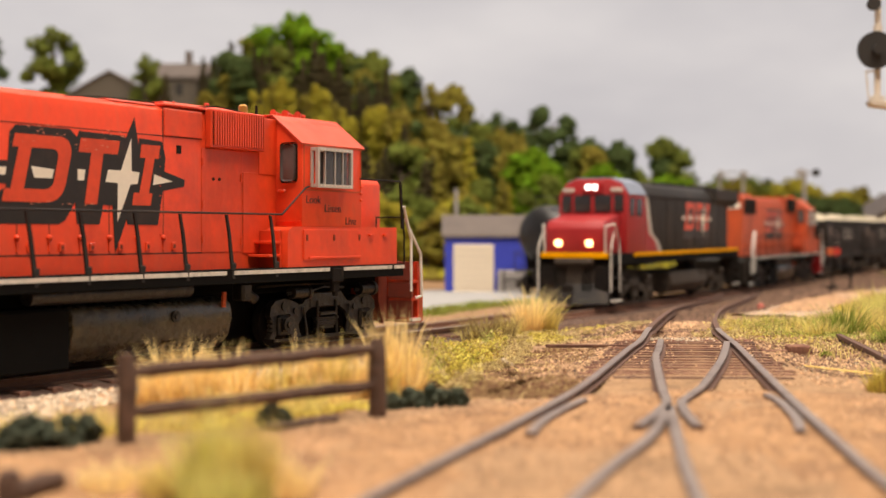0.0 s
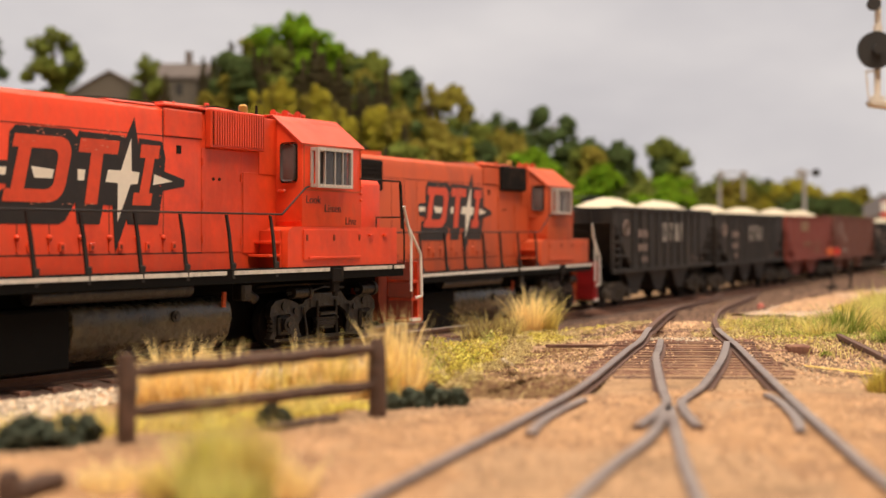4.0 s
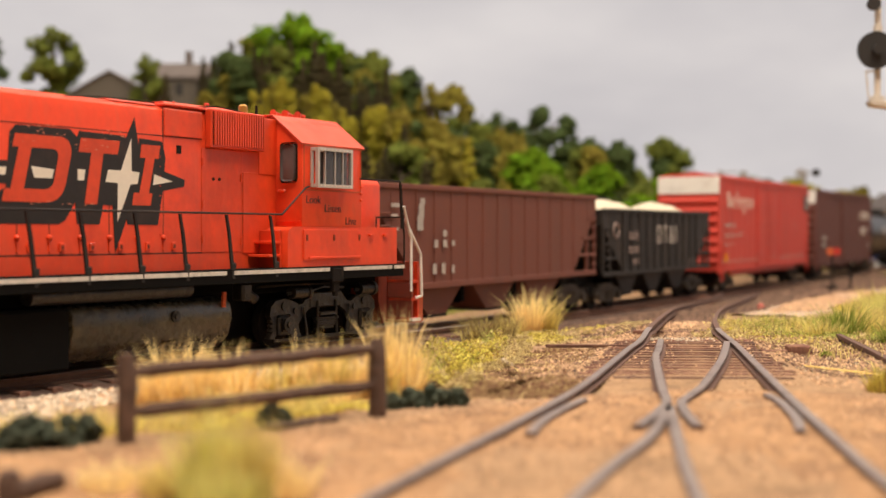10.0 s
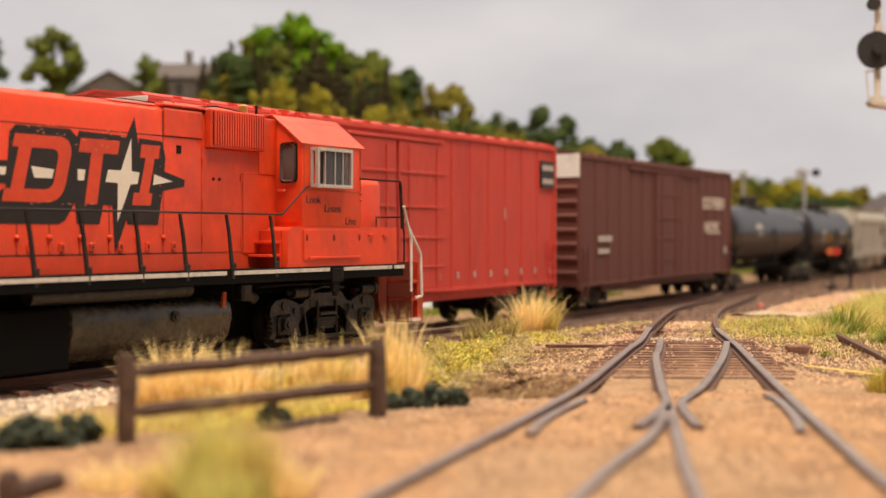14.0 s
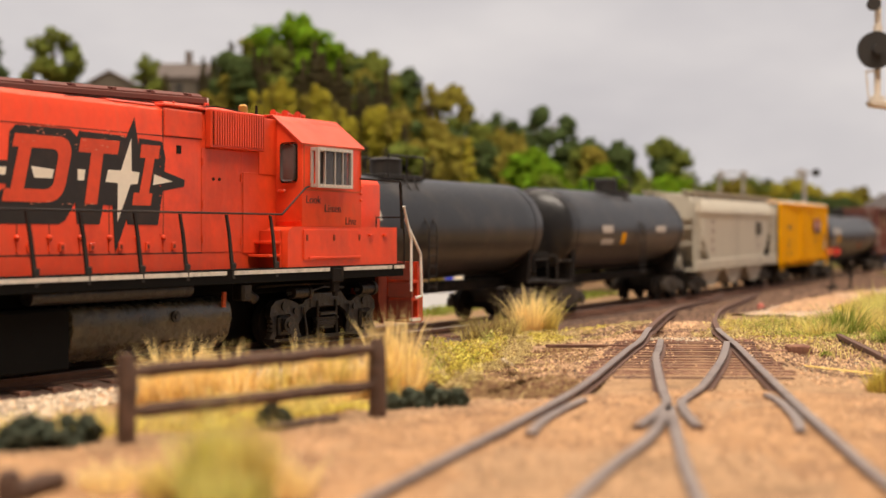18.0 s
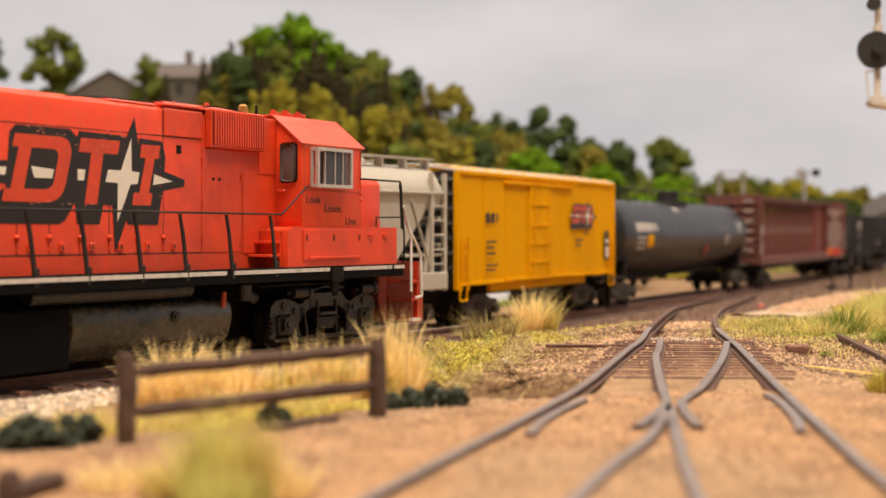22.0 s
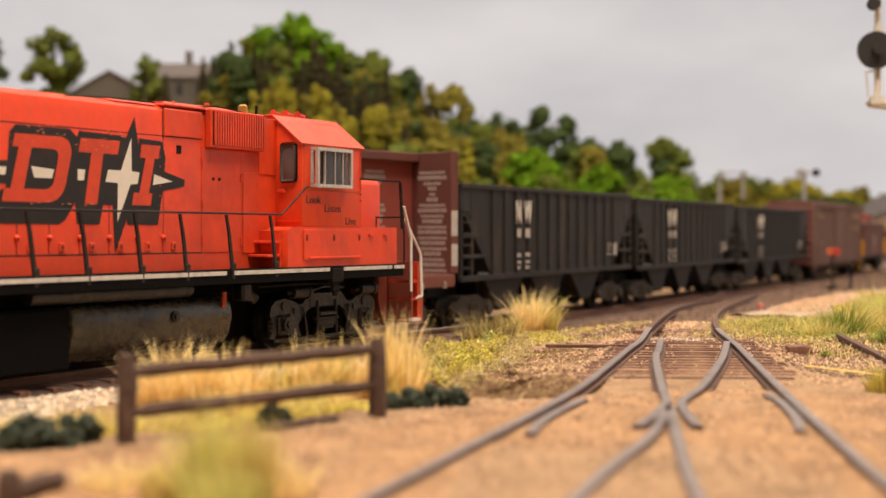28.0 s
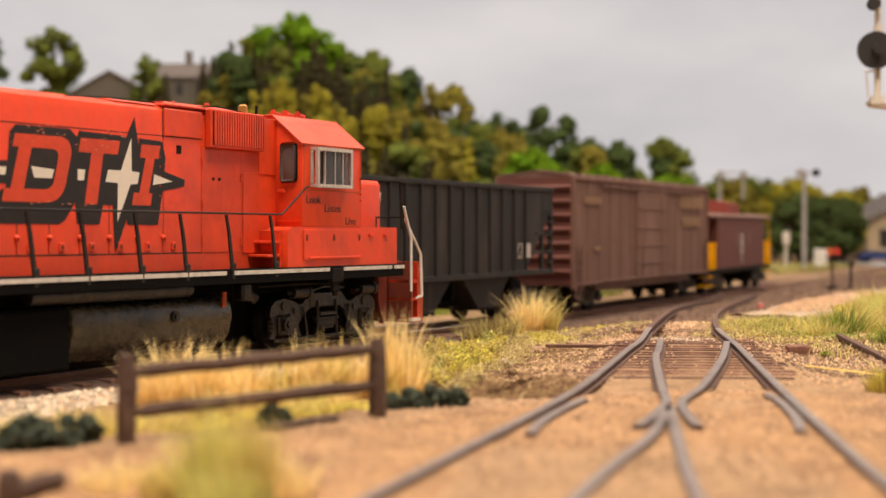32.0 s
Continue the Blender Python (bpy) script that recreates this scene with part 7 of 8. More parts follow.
STRAW = leaf_mat("dry_straw_grass", (0.96, 0.78, 0.38), 0.22, 0.5)
STRAW_GREEN = leaf_mat("yellow_green_grass", (0.74, 0.62, 0.22), 0.3, 0.5)
GRASS = leaf_mat("fresh_green_grass", (0.27, 0.31, 0.06), 0.4, 0.45)
GRASS_PALE = leaf_mat("pale_lime_grass", (0.74, 0.70, 0.24), 0.25, 0.5)
OLIVE_GRASS = leaf_mat("olive_brown_grass", (0.33, 0.25, 0.10), 0.4, 0.4)
TURF = leaf_mat("yellow_green_moss_turf", (0.60, 0.48, 0.11), 0.55, 0.35)
TURF_GREEN = leaf_mat("fresh_green_moss_turf", (0.36, 0.37, 0.09), 0.5, 0.35)
TURF_OLIVE = leaf_mat("olive_moss_turf", (0.52, 0.40, 0.19), 0.5, 0.3)
TURF_DARK = leaf_mat("dark_soil_and_moss", (0.22, 0.13, 0.07), 0.55, 0.1)
FLOWER = leaf_mat("rust_red_leaf_litter", (0.45, 0.16, 0.06), 0.4, 0.3)


def blade(verts, faces, x, y, z, h, lean, ang, w):
    dx, dy = math.cos(ang), math.sin(ang)
    px, py = -dy * w / 2, dx * w / 2
    k = len(verts)
    for f, ww in ((0, 1.0), (0.4, 0.9), (0.75, 0.6)):
        bx, by, bz = x + dx * lean * f * f, y + dy * lean * f * f, z + h * f
        verts += [(bx - px * ww, by - py * ww, bz), (bx + px * ww, by + py * ww, bz)]
    verts.append((x + dx * lean, y + dy * lean, z + h))
    faces += [(k, k + 1, k + 3, k + 2), (k + 2, k + 3, k + 5, k + 4), (k + 4, k + 5, k + 6)]


def tuft(x, y, h, r, n, material, label, spread=0.5, w=0.22, z=None, rx=1.0, seed=0):
    """A fan of blades: short bent ones round the foot, a few long spikes through the middle."""
    rnd = random.Random(int(x * 31 + y * 17) + seed)
    ob = thing("grass_tuft", label, "grass")
    verts, faces = [], []
    for i in range(n):
        a, q = rnd.random() * 6.283, math.sqrt(rnd.random()) * r
        bx, by = x + q * math.cos(a) * rx, y + q * math.sin(a)
        long = rnd.random() < 0.22
        hh = h * (rnd.uniform(0.8, 1.08) if long else rnd.uniform(0.35, 0.85)) * (1 - 0.2 * (q / r))
        out = a + rnd.uniform(-0.9, 0.9)
        blade(verts, faces, bx, by, (surf(bx, by) if z is None else z) - 0.5, hh, hh * spread * rnd.uniform(0.1, 1.0) * (0.25 + q / r), out, w * rnd.uniform(0.6, 1.3))
    raw("grass", verts, faces, material, ob)
    return ob


tuft(-8.0, 203, 16.0, 2.9, 330, STRAW, "tall dry straw grass tuft behind the fence", 0.5, w=0.28)
tuft(-5.4, 200, 11.0, 2.8, 200, STRAW, "short dry straw grass tuft", 0.6, w=0.26)
tuft(-9.6, 199, 9.0, 2.6, 150, STRAW_GREEN, "short dry straw grass tuft", 0.8, w=0.26)
for i, (x, y, h) in enumerate(((-43.5, 189, 10.4), (-40.4, 188, 12.6), (-37.4, 190, 12.2), (-35.2, 189, 10.6), (-32.6, 191, 12.4), (-30.2, 190, 11.0), (-28.0, 192, 9.4))):
    tuft(x, y, h, 2.5, 190, STRAW, "dry straw grass tuft behind the fence", 0.85, w=0.25, seed=i)
for i, (x, y, h) in enumerate(((-23.8, 192, 9.8), (-21.2, 193, 12.0), (-18.8, 194, 10.2), (-16.6, 194, 11.6), (-14.2, 195, 10.0), (-11.8, 196, 10.6))):
    tuft(x, y, h, 2.4, 170, STRAW if i % 3 else STRAW_GREEN, "dry straw grass tuft behind the fence", 0.7, w=0.25, seed=i)
for i in range(6):
    x = -33 + i * 3.4
    tuft(x, 178 + 1.5 * i, fr.uniform(5.0, 7.0), 3.0, 150, STRAW if i % 2 else STRAW_GREEN, "short straw grass tuft behind the fence", 0.8, w=0.26, seed=i)
tuft(26.6, 392, 18.0, 3.6, 420, STRAW, "upright yellow straw grass tuft by the track", 1.0, w=0.26)
tuft(32.0, 396, 16.0, 3.4, 240, STRAW_GREEN, "yellow-green grass tuft by the track", 0.9, w=0.26)
tuft(13.5, 352, 11.5, 6.0, 460, OLIVE_GRASS, "bent olive-brown grass tuft", 1.5, w=0.2)
tuft(8.0, 352, 6.5, 4.0, 160, STRAW_GREEN, "bent dry grass tuft beside the siding", 1.5, w=0.2)
tuft(19.0, 372, 8.5, 4.0, 220, STRAW_GREEN, "bent yellow-green grass tuft", 1.0, w=0.28)
tuft(-20.4, 112, 10.0, 2.8, 340, GRASS_PALE, "pale lime grass clump beside the dirt road", 0.5, w=0.3)
tuft(-17.6, 111, 10.8, 2.6, 320, STRAW_GREEN, "pale yellow-green grass clump beside the dirt road", 0.45, w=0.3)
tuft(-17.6, 103, 7.4, 2.8, 260, GRASS_PALE, "pale lime grass clump beside the dirt road", 0.5, w=0.3)
tuft(-24.6, 116, 5.0, 3.0, 180, STRAW_GREEN, "pale straw-green grass clump beside the dirt road", 0.7, w=0.3)
tuft(-15.0, 116, 5.0, 3.4, 180, STRAW, "short straw grass clump beside the dirt road", 0.7, w=0.3)
tuft(-30.5, 120, 3.6, 4.0, 160, STRAW, "short straw grass clump beside the dirt road", 0.7, w=0.3)
tuft(104, 330, 11.0, 5.0, 260, GRASS, "fresh green grass tuft in the meadow", 1.0, w=0.34)
tuft(98, 326, 7.0, 5.0, 200, STRAW_GREEN, "yellow-green grass tuft in the meadow", 1.0, w=0.34)
tuft(108, 300, 7.0, 5.0, 240, GRASS, "fresh green grass tuft behind the old rail", 1.1, w=0.3)
tuft(114, 352, 11.0, 5.0, 240, STRAW_GREEN, "yellow-green grass tuft in the meadow", 0.9, w=0.36)
tuft(120, 362, 9.0, 6.0, 260, STRAW_GREEN, "yellow-green grass tuft in the meadow", 0.8, w=0.36)
tuft(128, 345, 9.0, 6.0, 260, GRASS_PALE, "pale lime grass tuft in the meadow", 0.9, w=0.36)
tuft(178, 520, 14.0, 7.0, 240, STRAW_GREEN, "pale yellow-green grass tuft beyond the gravel strip", 0.9, w=0.45)
tuft(168, 488, 12.0, 7.0, 240, GRASS_PALE, "pale lime grass tuft beyond the gravel strip", 0.9, w=0.42)
tuft(150, 430, 11.0, 7.0, 260, GRASS_PALE, "pale lime grass tuft in the meadow", 0.9, w=0.4)
tuft(142, 400, 10.0, 6.0, 240, STRAW_GREEN, "pale straw-green grass tuft in the meadow", 0.9, w=0.38)
tuft(71.2, 203, 5.4, 3.4, 280, TURF, "yellow-green grass tuft at the road edge", 0.6, w=0.25)


def moss_clump(x, y, r, h, material, label, n=900):
    """A low uneven cushion of short fibres, lumpy on top."""
    rnd = random.Random(int(abs(x) * 53 + y * 7))
    ob = thing("moss_clump", label, "moss")
    verts, faces = [], []
    for i in range(n):
        a, q = rnd.random() * 6.283, math.sqrt(rnd.random())
        reach = r * (0.8 + 0.45 * noise.noise((math.cos(a) * 1.4, math.sin(a) * 1.4, x)))
        px, py = x + q * math.cos(a) * reach, y + q * math.sin(a) * reach * 1.5
        lump = 0.75 + 0.5 * noise.noise((px * 0.8, py * 0.5, 3.1))
        pz = surf(px, py) - 0.15 + h * (1 - q * q) * lump * rnd.uniform(0.55, 1.0)
        k, b, s, w = len(verts), rnd.random() * 6.283, rnd.uniform(0.25, 0.75), rnd.uniform(0.1, 0.2)
        cb, sb = math.cos(b), math.sin(b)
        verts += [(px - sb * w, py + cb * w, pz), (px + sb * w, py - cb * w, pz), (px + cb * s, py + sb * s, pz + s * rnd.uniform(0.1, 1.1))]
        faces.append((k, k + 1, k + 2))
    raw("cushion", verts, faces, material, ob)
    return ob


for x, y, r, h in ((3.6, 246, 3.2, 3.0), (7.2, 262, 3.4, 3.4), (1.8, 230, 2.6, 2.4), (9.4, 276, 3.2, 3.2), (4.6, 282, 3.6, 3.8), (0.8, 262, 3.0, 3.4)):
    moss_clump(x, y, r, h, TURF, "lumpy yellow-green moss cushion in the verge")
for x, y, r, h in ((5.4, 222, 2.8, 2.0), (8.6, 240, 2.6, 1.8), (2.6, 208, 2.8, 1.9), (12.0, 284, 3.6, 2.4), (16.4, 300, 4.0, 2.6), (22.0, 350, 5.0, 3.0)):
    moss_clump(x, y, r, h, TURF_OLIVE, "lumpy olive moss cushion in the verge")
for x, y, r, h in ((10.6, 205, 2.2, 1.5), (13.0, 211, 2.0, 1.3), (8.0, 200, 2.0, 1.4), (15.4, 216, 1.8, 1.2), (12.4, 228, 1.8, 1.1)):
    moss_clump(x, y, r, h, TURF_DARK, "dark soil and moss clod at the road edge", 420)
for x, y, r, h in ((106, 304, 5.0, 4.0), (112, 312, 5.0, 4.5), (98, 316, 4.0, 2.6), (79, 262, 1.6, 1.6)):
    moss_clump(x, y, r, h, TURF_GREEN, "fresh green weed cushion beside the old rail")
for x, y, r, h in ((71.6, 205, 3.0, 4.0),):
    moss_clump(x, y, r, h, TURF, "bright yellow-green moss cushion at the road edge")


def bush(x, y, h, r, leaves, label, n=260):
    rnd = random.Random(int(abs(x) * 7 + y))
    ob = thing("bush", label, "bush")
    me = crown_mesh("foliage", rnd, h * 1.1, r, "round", 0.5, n)
    me.materials.append(LEAVES[leaves])
    c = new("foliage", me)
    c.parent = ob
    bm = B()
    for a in range(4):
        cyl(bm, (0, 0, -1), (r * 0.5 * math.cos(a * 1.6), r * 0.5 * math.sin(a * 1.6), h * 0.6), 0.16, 5, 0.08)
    part("twigs", bm, BARK, ob)
    ob.matrix_basis = pose(x * MM, y * MM, (surf(x, y) - 0.6 - h * 0.12) * MM)
    return ob


for x, y, h, r in ((-46.0, 142, 4.4, 3.4), (-42.6, 143, 3.8, 2.8), (-48.2, 143, 3.2, 2.6), (-40.4, 145, 3.8, 1.8), (-4.4, 176.5, 3.2, 2.4), (-1.2, 178.5, 3.8, 2.6), (2.0, 180, 3.4, 2.2), (-7.0, 174, 2.8, 1.7), (-21.6, 158.6, 3.6, 1.8), (-20.2, 160, 2.6, 1.4)):
    bush(x, y, h, r, "teal", "low grey-green bush at the road edge")


def scatter(name, label, n, area, material, size, seed, shape="clump", category="ground cover", lift=0.1, patch=0.0, mound=0.0):
    """A joined cover of tiny pieces over an area: area(rnd) gives x, y or None."""
    rnd = random.Random(seed)
    verts, faces = [], []
    for i in range(n):
        p = area(rnd)
        if p is None:
            continue
        x, y = p
        if patch and noise.noise((x * patch, y * patch, seed * 3.7)) + rnd.uniform(-0.25, 0.25) < 0.0:
            continue
        if 208 < y < 290 and rnd.random() < 0.88 and float(np.interp(y, LX[1], LX[0])) - 6 < x < float(np.interp(y, RX[1], RX[0])) + 8:
            continue
        q = abs((x - MAIN_AT[0]) * MAIN_DIR[1] - (y - MAIN_AT[1]) * MAIN_DIR[0])
        if q < 33 and category != "gravel" and y > 330:
            continue
        z = surf(x, y) + mound * max(0.0, noise.noise((x * 0.21, y * 0.17, 9.1)) + 0.12) * (0.4 + 0.6 * rnd.random())
        s = size * rnd.uniform(0.5, 1.5)
        if shape == "blade":
            blade(verts, faces, x, y, z - 0.3, s, s * rnd.uniform(0.1, 0.9), rnd.random() * 6.283, 0.09 + 0.0004 * y)
        elif shape == "straw":
            blade(verts, faces, x, y, z - 0.1, s * 0.3 * rnd.random(), s, rnd.random() * 6.283, 0.07 + 0.0003 * y)
        elif shape == "fuzz":
            k, a, tilt = len(verts), rnd.random() * 6.283, rnd.uniform(0.1, 1.0)
            ca, sa = math.cos(a), math.sin(a)
            w = s * rnd.uniform(0.2, 0.45)
            zz = z + lift + rnd.uniform(-0.2, 0.5) * size
            verts += [(x - sa * w, y + ca * w, zz), (x + sa * w, y - ca * w, zz), (x + ca * s, y + sa * s, zz + s * tilt)]
            faces.append((k, k + 1, k + 2))
        else:
            k = len(verts)
            sx, sy, sz = s * rnd.uniform(0.6, 1.2), s * rnd.uniform(0.6, 1.2), s * rnd.uniform(0.5, 0.9)
            a = rnd.random() * 3
            ca, sa = math.cos(a), math.sin(a)
            for dx, dy, dz in ((1, 0, 0), (0, 1, 0), (-1, 0, 0), (0, -1, 0), (0.15, 0.1, 1), (0, 0, -1)):
                jx, jy = dx * sx * rnd.uniform(0.7, 1.2), dy * sy * rnd.uniform(0.7, 1.2)
                verts.append((x + jx * ca - jy * sa, y + jx * sa + jy * ca, z + lift + dz * sz))
            for f in ((0, 1, 4), (1, 2, 4), (2, 3, 4), (3, 0, 4), (1, 0, 5), (2, 1, 5), (3, 2, 5), (0, 3, 5)):
                faces.append(tuple(k + q for q in f))
    return tagged(raw(name, verts, faces, material), label, category, kind="stuff")


def siding_side(rnd):
    x, y = rnd.uniform(-190, -40), rnd.uniform(-52, -19)
    return loco_xy(x, y)


def near_main(rnd):
    s, d = rnd.uniform(-80, 560), rnd.uniform(9, 24) * rnd.choice((1, 1, -1))
    x, y, z, a = main_point(s)
    return x + math.cos(a) * d, y - math.sin(a) * d


def blob(cx, cy, rx_, ry_, turn=0.0):
    def f(rnd):
        a, q = rnd.random() * 6.283, math.sqrt(rnd.random())
        x, y = q * math.cos(a) * rx_, q * math.sin(a) * ry_
        c, s = math.cos(turn), math.sin(turn)
        return cx + x * c - y * s, cy + x * s + y * c
    return f


def inside_main(rnd):
    s, d = rnd.uniform(-60, 620), rnd.uniform(-22, 22)
    x, y, z, a = main_point(s)
    return x + math.cos(a) * d, y - math.sin(a) * d


scatter("white_ballast", "loose pale ballast stones beside the siding", 7800, siding_side, STONE, 0.62, 1, category="gravel", lift=0.25)
scatter("siding_grit", "tan grit beside the siding", 3000, siding_side, STONE_TAN, 0.55, 71, category="gravel", lift=0.2)
scatter("track_ballast", "brown ballast stones along the main track", 4600, near_main, STONE_BROWN, 0.7, 2, category="gravel", lift=0.3)
scatter("turnout_stones", "tan grit around the turnout", 5200, blob(60, 252, 44, 46, -0.2), STONE_TAN, 0.3, 3, category="gravel", lift=0.05)
scatter("turnout_stones", "a few pale stones around the turnout", 420, blob(66, 256, 40, 44, -0.2), STONE, 0.34, 73, category="gravel", lift=0.1)
scatter("grit", "brown grit and soil crumbs beside the turnout", 3000, blob(28, 246, 20, 42, -0.25), STONE_BROWN, 0.32, 4, category="gravel", lift=0.05)
scatter("grit", "tan grit beside the turnout", 5200, blob(27, 250, 18, 46, -0.25), STONE_TAN, 0.34, 74, category="gravel", lift=0.05)
scatter("crest_stones", "pale stones between the rails at the crest", 420, blob(54, 288, 9, 5, -0.2), STONE, 0.42, 41, category="gravel", lift=0.15)
scatter("road_grit", "sandy grit on the dirt road", 4200, blob(20, 150, 75, 46), STONE_TAN, 0.26, 42, category="gravel", lift=0.02)
scatter("road_grit", "dark brown soil crumbs on the dirt road", 2600, blob(26, 150, 60, 46), STONE_BROWN, 0.22, 43, category="gravel", lift=0.02, patch=0.08)
scatter("moss_turf", "yellow-green moss turf clumps", 34000, blob(3, 264, 9, 62, -0.14), TURF, 0.44, 5, "fuzz", lift=0.1, patch=0.11, mound=6.5)
scatter("moss_turf", "olive moss turf clumps beside the road", 26000, blob(6, 258, 11, 60, -0.16), TURF_OLIVE, 0.45, 61, "fuzz", lift=0.1, patch=0.10, mound=6.2)
scatter("moss_turf", "fresh green moss turf clumps", 14000, blob(4, 276, 9, 50, -0.16), TURF_GREEN, 0.45, 62, "fuzz", lift=0.1, patch=0.13, mound=6.2)
scatter("moss_turf", "yellow-green moss turf near the main track", 18000, blob(30, 366, 13, 54, -0.45), TURF, 0.55, 6, "fuzz", lift=0.1, patch=0.09, mound=2.2)
scatter("moss_turf", "olive moss turf near the main track", 15000, blob(36, 366, 18, 58, -0.45), TURF_OLIVE, 0.55, 63, "fuzz", lift=0.1, patch=0.1, mound=2.0)
scatter("moss_turf", "yellow-green moss turf along the fence", 12000, blob(-38, 162, 40, 11, 0.62), TURF, 0.5, 7, "fuzz", lift=0.1, patch=0.09, mound=2.0)
scatter("moss_soil", "brown soil and moss crumbs", 5200, blob(15, 250, 14, 56, -0.22), TURF_DARK, 0.42, 51, lift=0.1, patch=0.11)
scatter("moss_soil", "brown soil and moss crumbs near the main track", 3600, blob(40, 370, 20, 62, -0.45), TURF_DARK, 0.5, 52, lift=0.1, patch=0.09)
scatter("meadow_soil", "brown soil crumbs in the meadow", 5200, blob(108, 330, 38, 80, -0.42), TURF_DARK, 0.55, 53, lift=0.1)
scatter("meadow_soil", "tan grit in the meadow", 4200, blob(96, 300, 30, 70, -0.42), STONE_TAN, 0.45, 54, category="gravel", lift=0.1)
scatter("meadow_turf", "olive turf in the meadow", 22000, blob(112, 350, 40, 80, -0.42), TURF_OLIVE, 0.6, 64, "fuzz", lift=0.1, patch=0.08, mound=2.6)
scatter("meadow_turf", "yellow-green turf beside the old rail", 18000, blob(118, 362, 42, 74, -0.42), TURF, 0.62, 15, "fuzz", lift=0.1, patch=0.09, mound=2.6)
scatter("meadow_turf", "fresh green turf beside the old rail", 16000, blob(124, 362, 40, 66, -0.42), TURF_GREEN, 0.62, 65, "fuzz", lift=0.1, patch=0.07, mound=2.8)
scatter("path_stones", "pale grit on the gravel strip", 6000, blob(193, 633, 13, 150, -0.43), STONE_TAN, 0.6, 66, category="gravel", lift=0.8)
scatter("bank_grit", "brown grit between the tracks", 5600, blob(60, 420, 26, 90, -0.42), STONE_BROWN, 0.6, 67, category="gravel", lift=0.1)
scatter("bank_grit", "tan grit between the tracks", 3600, blob(56, 380, 22, 60, -0.42), STONE_TAN, 0.5, 68, category="gravel", lift=0.1)
scatter("bank_grit", "brown soil along the main track", 6000, blob(120, 560, 26, 150, -0.44), STONE_BROWN, 0.8, 77, category="gravel", lift=0.2)
scatter("grit", "orange-brown grit between the rails past the crest", 3600, blob(62, 318, 14, 34, -0.2), STONE_TAN, 0.36, 78, category="gravel", lift=0.1)
scatter("grit", "brown soil between the rails past the crest", 3600, blob(62, 322, 16, 36, -0.2), STONE_BROWN, 0.36, 79, category="gravel", lift=0.1)
scatter("meadow_turf", "green turf beyond the gravel strip", 9000, blob(205, 560, 24, 70, -0.44), TURF_GREEN, 1.1, 80, "fuzz", lift=0.2, mound=3.0)
scatter("meadow_turf", "yellow-green turf beyond the gravel strip", 9000, blob(200, 555, 26, 74, -0.44), TURF, 1.1, 81, "fuzz", lift=0.2, mound=3.0)
scatter("meadow_grass", "pale grass beyond the gravel strip", 1500, blob(200, 555, 22, 60, -0.44), STRAW_GREEN, 4.5, 82, "blade")
scatter("far_turf", "olive turf beyond the main track", 12000, blob(320, 1190, 110, 170, -0.4), TURF_OLIVE, 3.2, 83, "fuzz", lift=0.5)
scatter("far_turf", "green turf beyond the main track", 8000, blob(330, 1180, 100, 170, -0.4), TURF_GREEN, 3.2, 84, "fuzz", lift=0.5)
scatter("bank_grit", "dark brown soil along the far main track", 9000, blob(290, 900, 34, 240, -0.47), STONE_BROWN, 1.7, 85, category="gravel", lift=0.4)
scatter("leaf_litter", "rust-red leaf litter in the turf", 260, blob(9, 266, 8, 22, -0.2), FLOWER, 0.36, 8, "fuzz", lift=1.2)
scatter("soil_crumbs", "dark soil crumbs at the road edge", 2600, blob(13, 206, 13, 12, 0.4), TURF_DARK, 0.42, 9, lift=0.1)
scatter("dead_grass", "fine dead grass over the verge", 1500, blob(8, 244, 15, 52, -0.2), STRAW_GREEN, 2.2, 10, "straw", lift=0.2)
scatter("dead_grass", "fine dry straw over the verge", 1300, blob(14, 236, 17, 48, -0.2), STRAW, 2.0, 11, "straw", lift=0.2)
scatter("dead_grass", "short dry grass in the moss", 900, blob(3, 250, 10, 50, -0.16), STRAW_GREEN, 1.8, 75, "blade", patch=0.1)
scatter("verge_grass", "yellow-green grass along the fence", 3400, blob(-38, 164, 40, 12, 0.62), STRAW_GREEN, 2.8, 12, "blade", patch=0.09)
scatter("meadow_grass", "green and yellow grass beside the gravel strip", 2600, blob(120, 380, 36, 66, -0.42), STRAW_GREEN, 3.0, 13, "blade", patch=0.09)
scatter("meadow_grass", "fresh green grass beside the gravel strip", 2200, blob(124, 374, 38, 58, -0.42), GRASS, 3.0, 14, "blade", patch=0.09)
scatter("meadow_straw", "fine dry straw lying in the meadow", 1700, blob(92, 270, 24, 60, -0.3), STRAW, 2.4, 76, "straw", lift=0.2)
scatter("meadow_soil", "brown grit on the verge by the turnout", 3600, blob(86, 268, 22, 48, -0.3), STONE_BROWN, 0.36, 16, category="gravel", lift=0.1)
scatter("verge_grass", "sparse grass on the verge by the turnout", 500, blob(92, 262, 18, 46, -0.3), STRAW_GREEN, 1.8, 17, "blade", patch=0.09)
def yard_edge(rnd):
    x, y, z, a = main_point(rnd.uniform(-110, 330))
    d = -rnd.uniform(42, 58)
    return x + math.cos(a) * d, y - math.sin(a) * d


